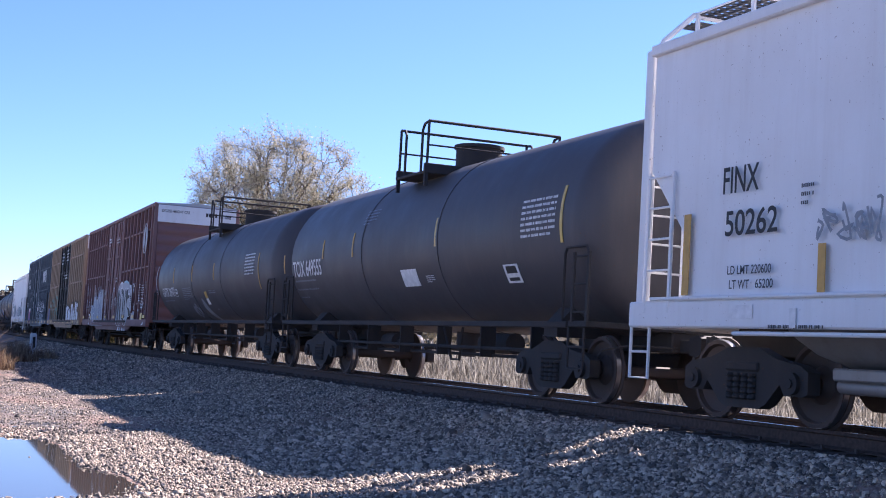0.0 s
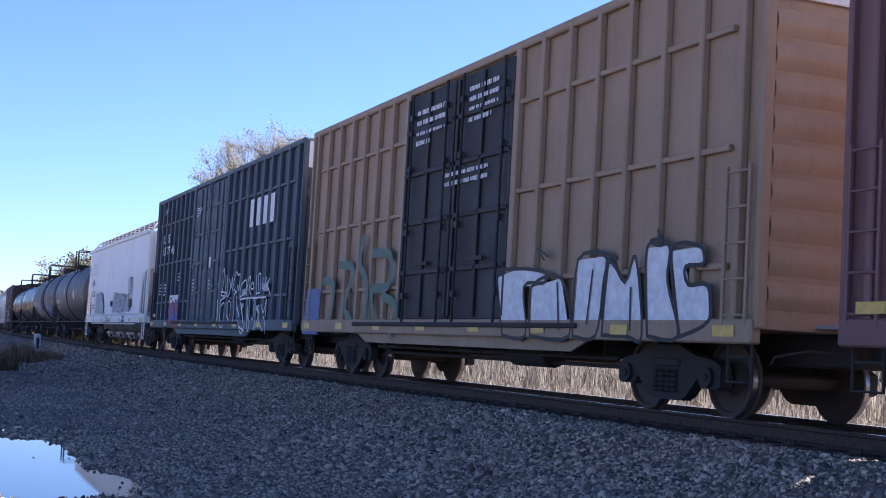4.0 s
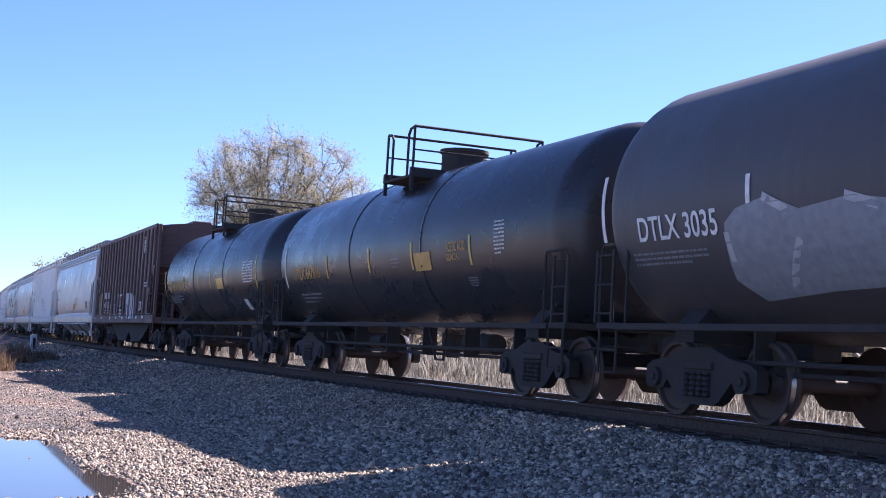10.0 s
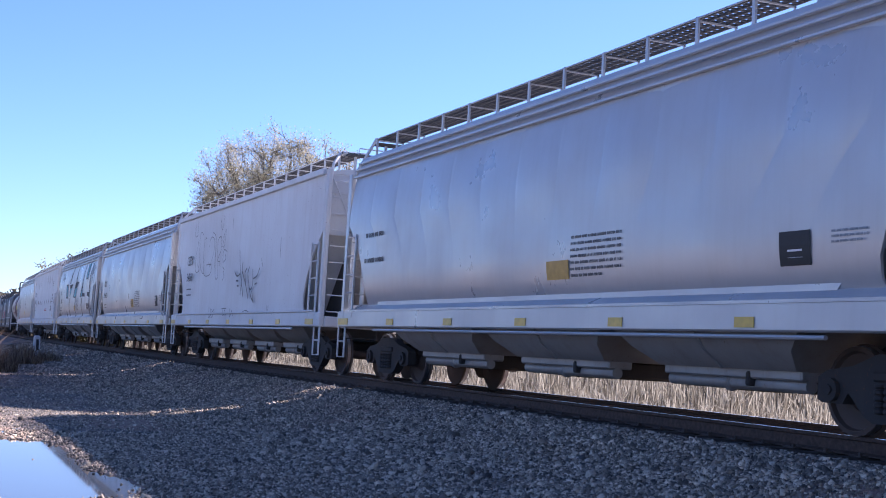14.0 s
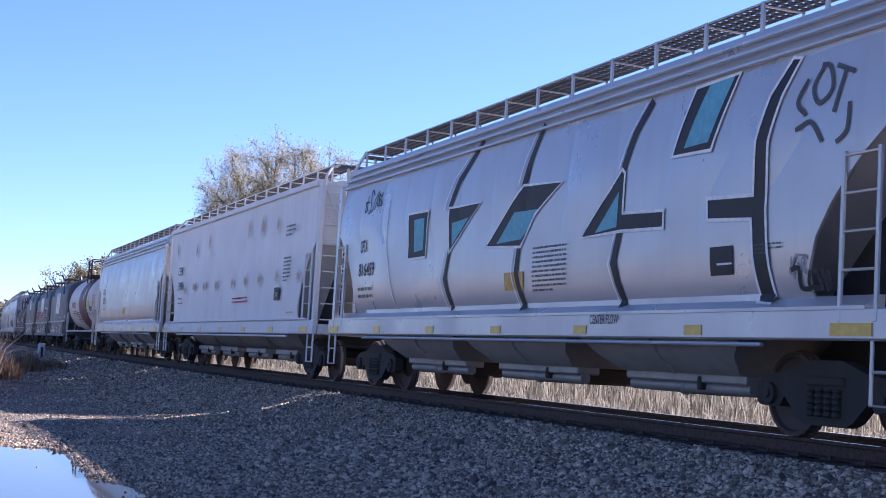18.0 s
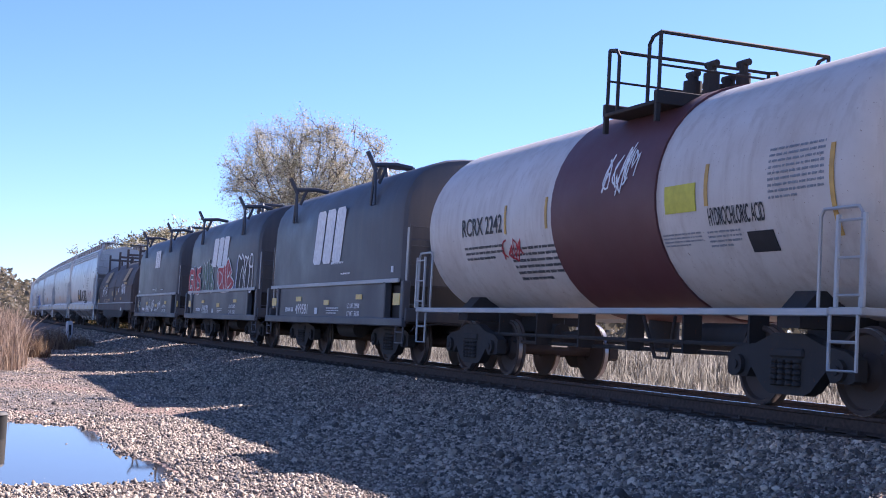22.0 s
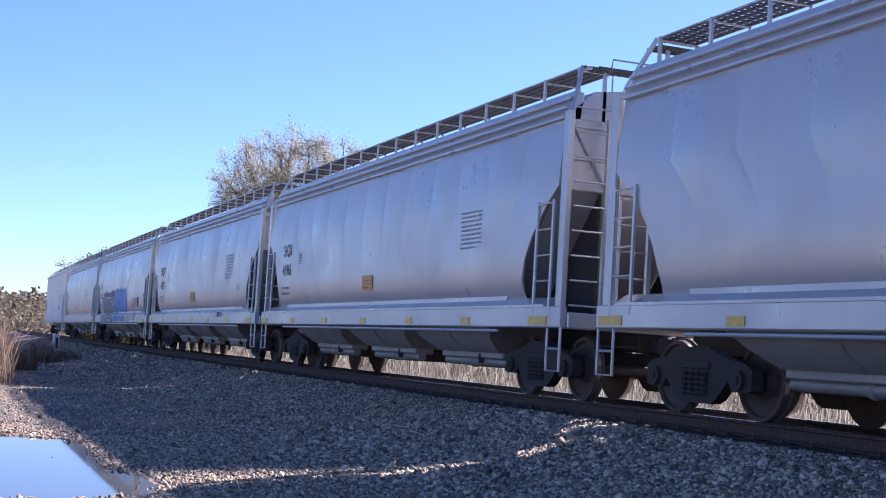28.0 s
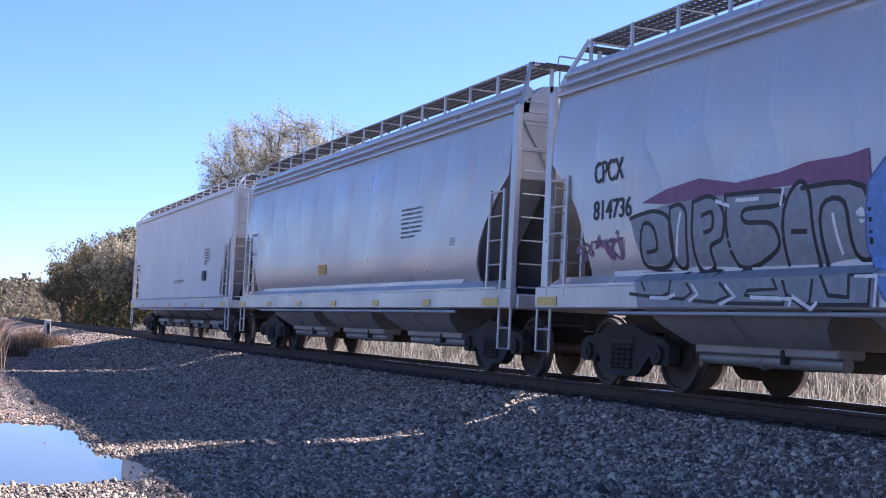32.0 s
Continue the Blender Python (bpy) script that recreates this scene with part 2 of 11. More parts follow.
M = dict(
    under=paint("dusty_black_steel", (0.024, 0.022, 0.022), (0.10, 0.08, 0.065), 0.45, 0.7, 0.6, rust=0.3),
    wheel=paint("brown_wheel_steel", (0.06, 0.042, 0.034), (0.12, 0.08, 0.06), 0.5, 0.6, 0.2),
    tread=plain("polished_tread_steel", (0.42, 0.42, 0.44), 0.28, 0.9),
    tank=paint("black_tank_paint", (0.06, 0.058, 0.064), (0.13, 0.11, 0.10), 0.55, 0.44, 0.9, rust=0.15),
    tank_gloss=paint("glossy_black_tank_paint", (0.03, 0.03, 0.034), (0.07, 0.05, 0.045), 0.22, 0.2, 0.6),
    band=paint("dull_black_jacket", (0.016, 0.015, 0.016), (0.06, 0.05, 0.045), 0.4, 0.7),
    white=paint("dusty_white_paint", (0.80, 0.80, 0.80), (0.45, 0.40, 0.34), 0.35, 0.42, 0.8, rust=0.06),
    grey=paint("light_grey_car_paint", (0.64, 0.65, 0.66), (0.40, 0.35, 0.30), 0.4, 0.42, 0.9, rust=0.08),
    silver=paint("silvery_grey_car_paint", (0.475, 0.485, 0.505), (0.28, 0.26, 0.24), 0.3, 0.25, 0.8, metal=0.42, bump=0.03),
    brown=paint("oxide_brown_paint", (0.2, 0.1, 0.092), (0.15, 0.11, 0.09), 0.55, 0.55, 1.0, rust=0.2),
    umber=paint("dark_umber_paint", (0.09, 0.05, 0.048), (0.10, 0.075, 0.06), 0.5, 0.5, 1.0, rust=0.1),
    rubbedamber=plain("rubbed_amber_paint", (0.50, 0.33, 0.13)),
    dulltan=plain("faded_tan_stencil_paint", (0.42, 0.30, 0.20)),
    orange=paint("faded_ochre_paint", (0.37, 0.265, 0.17), (0.16, 0.10, 0.06), 0.5, 0.55, 1.0, rust=0.3),
    navy=paint("dark_blue_green_paint", (0.065, 0.09, 0.116), (0.15, 0.13, 0.12), 0.5, 0.5, 1.0, rust=0.15),
    black=paint("black_door_paint", (0.018, 0.018, 0.018), (0.06, 0.05, 0.045), 0.4, 0.55),
    coil=paint("dark_grey_blue_hood_paint", (0.056, 0.06, 0.072), (0.14, 0.12, 0.11), 0.5, 0.4, 1.0),
    oldcoil=paint("brown_black_hood_paint", (0.075, 0.065, 0.065), (0.14, 0.09, 0.075), 0.6, 0.6, 1.0, rust=0.35),
    cream=paint("cream_tank_paint", (0.62, 0.58, 0.53), (0.26, 0.18, 0.12), 0.6, 0.45, 1.2, rust=0.12),
    maroon=paint("maroon_band_paint", (0.10, 0.032, 0.035), (0.10, 0.06, 0.05), 0.4, 0.5),
    galvdark=paint("dull_grating_steel", (0.10, 0.098, 0.096), (0.08, 0.07, 0.06), 0.5, 0.6, 0.3, metal=0.3),
    galv=paint("galvanised_steel", (0.45, 0.46, 0.47), (0.20, 0.18, 0.16), 0.4, 0.5, 0.3, metal=0.5),
    mark=plain("white_stencil_paint", (0.84, 0.84, 0.83)),
    ink=plain("black_stencil_paint", (0.02, 0.02, 0.022)),
    yellow=plain("yellow_reflective_tape", (0.66, 0.45, 0.07), 0.35),
    amber=plain("amber_stencil_paint", (0.60, 0.37, 0.09)),
    red=plain("red_spray_paint", (0.45, 0.03, 0.04)),
    blue=plain("blue_spray_paint", (0.06, 0.17, 0.55)),
    cyan=plain("pale_cyan_spray_paint", (0.42, 0.60, 0.68)),
    skyblue=plain("soft_blue_spray_paint", (0.17, 0.30, 0.62)),
    slate=plain("slate_blue_spray_paint", (0.12, 0.16, 0.36)),
    violet=plain("mauve_spray_paint", (0.22, 0.10, 0.20)),
    frost=plain("frosty_blue_spray_paint", (0.46, 0.56, 0.66)),
    teal=plain("pale_teal_spray_paint", (0.16, 0.42, 0.50)),
    moss=plain("moss_green_spray_paint", (0.10, 0.17, 0.12)),
    lime=plain("yellow_spray_paint", (0.60, 0.55, 0.05)),
    greyspray=plain("grey_spray_paint", (0.28, 0.30, 0.33)),
    # dusty bay grey, kept darker than the sides to include the underside's shade
    bay=paint("shaded_dusty_grey_bay_paint", (0.30, 0.29, 0.28), (0.14, 0.11, 0.09), 0.6, 0.42, 1.0, metal=0.3, rust=0.1),
    rustspot=plain("rust_stain", (0.36, 0.27, 0.19), 0.8),
    smear=smear("faint_rust_smear", (0.38, 0.24, 0.12)),
    inkfade=plain("worn_black_stencil_paint", (0.075, 0.075, 0.08)),
    faded=plain("faded_white_paint", (0.50, 0.50, 0.52)),
    pale=plain("pale_grey_spray_paint", (0.42, 0.47, 0.52)),
)


# ---- the line of the track and the ground ----
def on_track(s, side=0.0, z=0.0):
    """A place s metres along the track (its straight part lies on x), side metres towards the camera, and the heading."""
    d = max(BEND_X - s, 0.0)
    th = d * BEND
    x = BEND_X - math.sin(th) / BEND if d > 0 else s
    y = (1 - math.cos(th)) / BEND if d > 0 else 0.0
    return Vector((x - side * math.sin(th), TRACK_Y + y - side * math.cos(th), z)), -th


def side_of(x, y):
    """How far a place lies from the track's centre line, towards the camera."""
    d = np.maximum(BEND_X - x, 0.0)
    return TRACK_Y + d * d * BEND / 2 - y


PROFILE = [(-400, -2.0), (-60, -1.2), (-14, -0.62), (-7, -0.42), (-4, -0.31), (-2.2, -0.25), (-1.5, -0.22), (1.4, -0.21), (1.75, -0.21), (2.1, -0.27), (2.75, -0.41), (3.5, -0.56), (4.7, -0.66), (5.6, -0.715),
           (7.0, -0.738), (8.6, -0.74), (14, -0.75), (60, -1.0), (400, -1.4)]
PUDDLE_Z = -0.755
SHORE = [(-17.7, -1.4), (-17.2, 0.57), (-17.1, 1.36), (-16.75, 1.82), (-15.4, 1.95), (-14.0, 1.82), (-12.95, 2.02), (-12.1, 2.21), (-11.3, 2.04), (-10.9, 1.53), (-10.85, 1.02), (-10.7, 0.45), (-10.45, -2.8), (-14.2, -4.0)]


def puddle_depth(x, y):
    """Metres inside the shore line of the puddle (outside: below zero)."""
    x, y = np.asarray(x, float), np.asarray(y, float)
    x = x + 0.07 * np.sin(y * 6.1 + x * 1.3) + 0.03 * np.sin(y * 15 + 2)
    y = y + 0.04 * np.sin(x * 3.7 + 1) + 0.03 * np.sin(x * 9.1)
    best, ins = np.full(x.shape, 1e9), np.zeros(x.shape, bool)
    for (ax, ay), (bx, by) in zip(SHORE, SHORE[1:] + SHORE[:1]):
        ux, uy = bx - ax, by - ay
        t = np.clip(((x - ax) * ux + (y - ay) * uy) / (ux * ux + uy * uy), 0, 1)
        best = np.minimum(best, np.hypot(x - ax - t * ux, y - ay - t * uy))
        cross = ((ay > y) != (by > y)) & (x < (bx - ax) * (y - ay) / (by - ay + 1e-12) + ax)
        ins ^= cross
    return np.where(ins, best, -best)


def ground_z(x, y):
    x, y = np.asarray(x, float), np.asarray(y, float)
    w = side_of(x, y)
    z = np.interp(w, [p[0] for p in PROFILE], [p[1] for p in PROFILE])
    lump = 0.018 * np.sin(x * 1.7 + 0.6 * np.sin(y * 1.3)) * np.sin(y * 1.9 + 0.8) + 0.010 * np.sin(x * 4.1 + y * 2.3) * np.sin(y * 5.2 - x * 1.1)
    lump = lump + 0.02 * np.sin(x * 0.43 + 1.0) * np.sin(y * 0.6)
    pd = puddle_depth(x, y)
    calm = np.clip((w - 1.6) / 0.8, 0, 1) * np.clip(-pd / 1.2, 0.12, 1)
    near = np.clip(1 + pd / 0.6, 0, 1) * np.clip((w - 5) / 2, 0, 1)
    z = z * (1 - near) + PUDDLE_Z * near
    return z + lump * calm - near * np.where(pd > 0, 0.03, 0.008) * np.tanh(pd / 0.4)


def axis(*spans):
    out = []
    for a, b, n in spans:
        out += list(np.linspace(a, b, n, endpoint=False))
    return np.array(out + [spans[-1][1]])


gx = axis((-3000, -600, 10), (-600, -150, 30), (-150, -60, 60), (-60, -30, 90), (-30, -7, 230), (-7, 12, 50), (12, 60, 20), (60, 900, 12))
gy = axis((-900, -60, 12), (-60, -4, 24), (-4, 0, 30), (0, 9.0, 130), (9.0, 13, 20), (13, 40, 40), (40, 200, 24), (200, 3000, 14))
GX, GY = np.meshgrid(gx, gy, indexing="ij")
# the sheet is drawn along the bend near the track
GZ = ground_z(GX, GY)
me = bpy.data.meshes.new("ground")
nx, ny = len(gx), len(gy)
me.vertices.add(nx * ny)
me.vertices.foreach_set("co", np.stack([GX, GY, GZ], -1).astype(np.float32).ravel())
ii = (np.arange(nx - 1)[:, None] * ny + np.arange(ny - 1)[None, :]).ravel()
quads = np.stack([ii, ii + ny, ii + ny + 1, ii + 1], -1).astype(np.int32)
me.loops.add(quads.size)
me.loops.foreach_set("vertex_index", quads.ravel())
me.polygons.add(len(quads))
me.polygons.foreach_set("loop_start", np.arange(len(quads), dtype=np.int32) * 4)
me.polygons.foreach_set("use_smooth", np.ones(len(quads), dtype=bool))
me.update(calc_edges=True)


def gravel_mat():
    m, nt, b = mat_new("gravel_and_soil")
    geo = nt.nodes.new("ShaderNodeNewGeometry")
    v1 = nd(nt, "ShaderNodeTexVoronoi", Scale=16.0)
    v2 = nd(nt, "ShaderNodeTexVoronoi", Scale=42.0)
    n1 = nd(nt, "ShaderNodeTexNoise", Scale=0.5, Detail=6.0)
    n2 = nd(nt, "ShaderNodeTexNoise", Scale=3.0, Detail=8.0, Roughness=0.7)
    for n in (v1, v2, n1, n2):
        nt.links.new(geo.outputs["Position"], n.inputs["Vector"])
    sep = nt.nodes.new("ShaderNodeSeparateColor")
    nt.links.new(v1.outputs["Color"], sep.inputs[0])
    # gravel tones darkened to paint in the shade of gaps between loose stones
    stone = ramp(nt, sep.outputs[0], [(0.0, (0.05, 0.045, 0.042)), (0.5, (0.12, 0.105, 0.095)), (1.0, (0.28, 0.25, 0.22))])
    soil = ramp(nt, n2.outputs[0], [(0.3, (0.17, 0.105, 0.075)), (0.7, (0.44, 0.285, 0.205))])
    where = ramp(nt, n1.outputs[0], [(0.42, (0, 0, 0)), (0.62, (0.75, 0.75, 0.75))])
    c = mix(nt, where.outputs[0], stone.outputs[0], soil.outputs[0])
    # far off the gravel gives way to dry grass and earth
    sx = nt.nodes.new("ShaderNodeSeparateXYZ")
    nt.links.new(geo.outputs["Position"], sx.inputs[0])
    far = nt.nodes.new("ShaderNodeMapRange")
    far.inputs[1].default_value, far.inputs[2].default_value = 13.0, 16.5
    nt.links.new(sx.outputs[1], far.inputs[0])
    grass = ramp(nt, n2.outputs[0], [(0.3, (0.16, 0.12, 0.06)), (0.7, (0.34, 0.27, 0.16))])
    c = mix(nt, far.outputs[0], c, grass.outputs[0])
    # the unseen yard behind the camera is made paler, to bounce light onto the train
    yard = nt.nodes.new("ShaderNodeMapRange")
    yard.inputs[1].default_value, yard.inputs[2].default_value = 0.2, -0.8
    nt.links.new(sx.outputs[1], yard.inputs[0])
    bounce_tone = ramp(nt, n2.outputs[0], [(0.3, (0.24, 0.22, 0.20)), (0.7, (0.42, 0.39, 0.35))])
    c = mix(nt, yard.outputs[0], c, bounce_tone.outputs[0])
    nt.links.new(c, b.inputs["Base Color"])
    b.inputs["Roughness"].default_value = 0.85
    sub = nt.nodes.new("ShaderNodeMath")
    sub.operation = "SUBTRACT"
    sub.inputs[0].default_value = 1.0
    nt.links.new(v1.outputs["Distance"], sub.inputs[1])
    ad = nt.nodes.new("ShaderNodeMath")
    ad.operation = "MULTIPLY_ADD"
    nt.links.new(v2.outputs["Distance"], ad.inputs[0])
    ad.inputs[1].default_value = -0.4
    nt.links.new(sub.outputs[0], ad.inputs[2])
    bp = nd(nt, "ShaderNodeBump", Strength=0.9, Distance=0.045)
    nt.links.new(ad.outputs[0], bp.inputs["Height"])
    nt.links.new(bp.outputs[0], b.inputs["Normal"])
    return m


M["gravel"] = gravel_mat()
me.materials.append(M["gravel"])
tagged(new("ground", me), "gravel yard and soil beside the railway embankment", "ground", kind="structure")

# the puddle: a still sheet of water in the hollow
m, nt, b = mat_new("still_muddy_water")
b.inputs["Base Color"].default_value = (0.06, 0.052, 0.042, 1)
b.inputs["Roughness"].default_value = 0.03
b.inputs["IOR"].default_value = 1.33
nn = nd(nt, "ShaderNodeTexNoise", Scale=5.0, Detail=2.0)
bp = nd(nt, "ShaderNodeBump", Strength=0.012, Distance=0.01)
nt.links.new(nn.outputs[0], bp.inputs["Height"])
nt.links.new(bp.outputs[0], b.inputs["Normal"])
M["water"] = m
mb = MB()
mb.sheet([[(x, y, PUDDLE_Z) for y in np.linspace(-4.6, 2.75, 14)] for x in np.linspace(-18.8, -10.0, 18)], (0, 0, -0.02))
tagged(new("water", mb.mesh("water", m)), "shallow puddle reflecting the sky on the gravel", "puddle", kind="structure")


# rails and ties
def rail_mesh(side):
    prof = [(-0.07, -0.185), (0.07, -0.185), (0.07, -0.172), (0.012, -0.15), (0.010, -0.05), (0.036, -0.035), (0.037, -0.008), (0.028, 0.0), (-0.028, 0.0), (-0.037, -0.008), (-0.036, -0.035), (-0.010, -0.05), (-0.012, -0.15), (-0.07, -0.172)]
    rings = []
    for s in list(np.linspace(40, -34, 20)) + list(np.linspace(-40, -420, 60)):
        p, th = on_track(s, side)
        rings.append([(p.x - v * math.sin(-th), p.y - v * math.cos(th), z) for v, z in prof])
    mb = MB()
    return mb.loft(rings)


m, nt, b = mat_new("rusty_rail_steel")
geo = nt.nodes.new("ShaderNodeNewGeometry")
sx = nt.nodes.new("ShaderNodeSeparateXYZ")
nt.links.new(geo.outputs["Normal"], sx.inputs[0])
up = nt.nodes.new("ShaderNodeMapRange")
up.inputs[1].default_value, up.inputs[2].default_value = 0.93, 0.97
nt.links.new(sx.outputs[2], up.inputs[0])
px = nt.nodes.new("ShaderNodeSeparateXYZ")
nt.links.new(geo.outputs["Position"], px.inputs[0])
hi = nt.nodes.new("ShaderNodeMapRange")
hi.inputs[1].default_value, hi.inputs[2].default_value = -0.02, -0.01
nt.links.new(px.outputs[2], hi.inputs[0])
tp = nt.nodes.new("ShaderNodeMath")
tp.operation = "MULTIPLY"
nt.links.new(up.outputs[0], tp.inputs[0])
nt.links.new(hi.outputs[0], tp.inputs[1])
n1 = nd(nt, "ShaderNodeTexNoise", Scale=20.0, Detail=5.0)
nt.links.new(geo.outputs["Position"], n1.inputs["Vector"])
rr = ramp(nt, n1.outputs[0], [(0.3, (0.035, 0.022, 0.016)), (0.7, (0.09, 0.055, 0.04))])
nt.links.new(mix(nt, tp.outputs[0], rr.outputs[0], (0.55, 0.55, 0.56)), b.inputs["Base Color"])
nt.links.new(tp.outputs[0], b.inputs["Metallic"])
rg = nt.nodes.new("ShaderNodeMapRange")
rg.inputs[3].default_value, rg.inputs[4].default_value = 0.85, 0.25
nt.links.new(tp.outputs[0], rg.inputs[0])
nt.links.new(rg.outputs[0], b.inputs["Roughness"])
M["rail"] = m
track = thing("railway_track", "rusty steel rails with shining tops on dark wooden ties", "railway track")
for side in (0.7525, -0.7525):
    part("rail", rail_mesh(side), M["rail"], track)
M["tie"] = paint("creosoted_wood", (0.045, 0.034, 0.027), (0.14, 0.11, 0.09), 0.7, 0.85, 0.3, bump=0.4)
tie = MB().box(-0.11, 0.11, -1.29, 1.29, -0.36, -0.187, 0.012).mesh("tie", M["tie"])
plate = MB().box(-0.09, 0.09, 0.58, 0.92, -0.187, -0.172, 0.004).box(-0.05, -0.02, 0.86, 0.89, -0.18, -0.145).box(0.02, 0.05, 0.61, 0.64, -0.18, -0.145).mesh("tie_plate", M["wheel"])
rest = MB()
for i in range(620):
    s = 4 - i * 0.52
    p, th = on_track(s)
    jit = random.uniform(-0.03, 0.03)
    mt = pose(p.x, p.y + jit, p.z, 0, 0, math.degrees(th) + random.uniform(-0.6, 0.6))
    if 6 <= i < 170:
        t = part("tie", tie, None, track)
        t.matrix_basis = mt
        if i < 156:
            q = part("tie_plate", plate, None, track)
            q.matrix_basis = pose(p.x, p.y, p.z, 0, 0, math.degrees(th) + 180)
    else:
        rest.box(-0.11, 0.11, -1.29, 1.29, -0.36, -0.187, 0, mt)
tagged(part("tie", rest, M["tie"], track), kind="stuff")


# ---- parts that all cars share ----
SHARED = {}


def shared(name, make, material, smooth=30):
    if name not in SHARED:
        SHARED[name] = make().mesh(name, material, smooth)
    return SHARED[name]


WR = 0.445   # wheel radius
WHEELS = {-0.89: [], 0.89: []}   # wheelsets by their place in the truck


def wheelset_mesh():
    mb = MB()
    mb.cyl((0, -1.0, 0), (0, 1.0, 0), 0.085, 12)
    for s in (1, -1):
        mb.lathe_y([(0.13, s * 0.66), (0.15, s * 0.64), (0.34, s * 0.69), (WR - 0.06, s * 0.685), (WR + 0.028, s * 0.69), (WR + 0.028, s * 0.705), (WR, s * 0.725), (WR - 0.004, s * 0.81), (WR - 0.05, s * 0.815), (WR - 0.07, s * 0.77), (0.2, s * 0.73), (0.13, s * 0.82)], 0, 0, 28)
    return mb


def tread_mesh():
    mb = MB()
    for s in (-1,):
        mb.lathe_y([(WR - 0.012, s * 0.738), (WR + 0.0025, s * 0.739), (WR + 0.001, s * 0.800), (WR - 0.012, s * 0.801), (WR - 0.012, s * 0.738)], 0, WR, 28, cap=False)
    return mb


def side_frame_mesh():
    mb = MB()
    z = WR
    out = [(-1.12, z + 0.12), (-0.98, z + 0.19), (-0.60, z + 0.24), (-0.25, z + 0.36), (0.25, z + 0.36), (0.60, z + 0.24), (0.98, z + 0.19), (1.12, z + 0.12), (1.12, z - 0.10), (1.04, z - 0.13), (0.74, z - 0.13), (0.66, z - 0.02),
           (0.42, z - 0.24), (0.30, z - 0.29), (-0.30, z - 0.29), (-0.42, z - 0.24), (-0.66, z - 0.02), (-0.74, z - 0.13), (-1.04, z - 0.13), (-1.12, z - 0.10)]
    mb.prism_y(out, -1.09, -0.94)
    for x in (-0.89, 0.89):
        mb.cyl((x, -1.14, z), (x, -1.02, z), 0.115, 14)
        mb.cyl((x, -1.16, z), (x, -1.14, z), 0.05, 8)
    return mb


def spring_mesh():
    z = WR - 0.2
    ang = [2 * math.pi * i / 10 for i in range(10)]
    return MB().loft([[(r * math.cos(q), -1.1 + r * math.sin(q), z + h) for q in ang] for k in range(5) for h, r in ((0.06 * k, 0.036), (0.06 * k + 0.015, 0.055), (0.06 * k + 0.04, 0.055))])


def truck(parent, x):
    ob = part("truck", shared("truck", lambda: MB().box(-0.2, 0.2, -1.05, 1.05, WR + 0.02, WR + 0.27, 0.03).box(-0.5, 0.5, -0.06, 0.06, WR - 0.1, WR + 0.1, 0.02).cyl((0, 0, WR + 0.2), (0, 0, WR + 0.36), 0.2, 14), M["under"]), None, parent)
    ob.location.x = x
    for s in (1, -1):
        f = part("side_frame", shared("side_frame", side_frame_mesh, M["under"]), None, ob)
        f.matrix_basis = pose(0, 0, 0, 0, 0, 0 if s > 0 else 180)
        turn = pose(0, 0, 0, 0, 0, 0 if s > 0 else 180)
        part("spring_seat", shared("spring_seat", lambda: MB().box(-0.3, 0.3, -1.12, -0.95, WR + 0.1, WR + 0.2, 0.02), M["under"]), None, ob).matrix_basis = turn
        for q in (-0.2, -0.07, 0.07, 0.2):
            part("spring", shared("spring", spring_mesh, M["under"]), None, ob).matrix_basis = turn @ pose(q, 0, 0)
    for wx in (-0.89, 0.89):
        w = part("wheelset", shared("wheelset", wheelset_mesh, M["wheel"]), None, ob)
        w.location = (wx, 0, WR)
        WHEELS[wx].append(w)
        for s in (0, 180):
            w = part("wheel_tread", shared("wheel_tread", tread_mesh, M["tread"]), None, ob)
            w.matrix_basis = pose(wx, 0, 0, 0, 0, s)
    return ob


def coupler_mesh():
    mb = MB()
    mb.box(-0.75, -0.12, -0.07, 0.07, 0.72, 0.90, 0.02)
    mb.prism_y([(-0.15, 0.70), (0.02, 0.68), (0.12, 0.72), (0.12, 0.92), (0.02, 0.96), (-0.15, 0.92)], -0.16, 0.13)
    mb.cyl((0.12, 0.1, 0.70), (0.12, 0.1, 0.94), 0.05, 8)
    mb.tube([(-0.05, -0.12, 0.72), (-0.02, -0.2, 0.55), (0.12, -0.22, 0.42), (0.22, -0.2, 0.45)], 0.025)
    mb.tube([(-0.35, -0.2, 0.78), (-0.35, -0.9, 0.78), (-0.30, -1.35, 0.70), (-0.22, -1.45, 0.62)], 0.014)
    return mb


def ends(car, half, reach):
    """Couplers with their hose and cut lever, at both ends."""
    for s in (1, -1):
        c = part("coupler", shared("coupler", coupler_mesh, M["under"]), None, car)
        c.matrix_basis = pose(s * reach, 0, 0, 0, 0, 0 if s > 0 else 180)


RUNGS = {}


def rung(ladder_part, mat, half, along, x, y, z):
    """One round bar of a ladder; alike bars share their mesh."""
    key = (mat.name, round(half, 3), along)
    if key not in RUNGS:
        d = Vector((half, 0, 0)) if along == "x" else Vector((0, half, 0))
        RUNGS[key] = MB().cyl(-d, d, 0.014, 6).mesh("rung", mat)
    part("rung", RUNGS[key], None, ladder_part).location = (x, y, z)


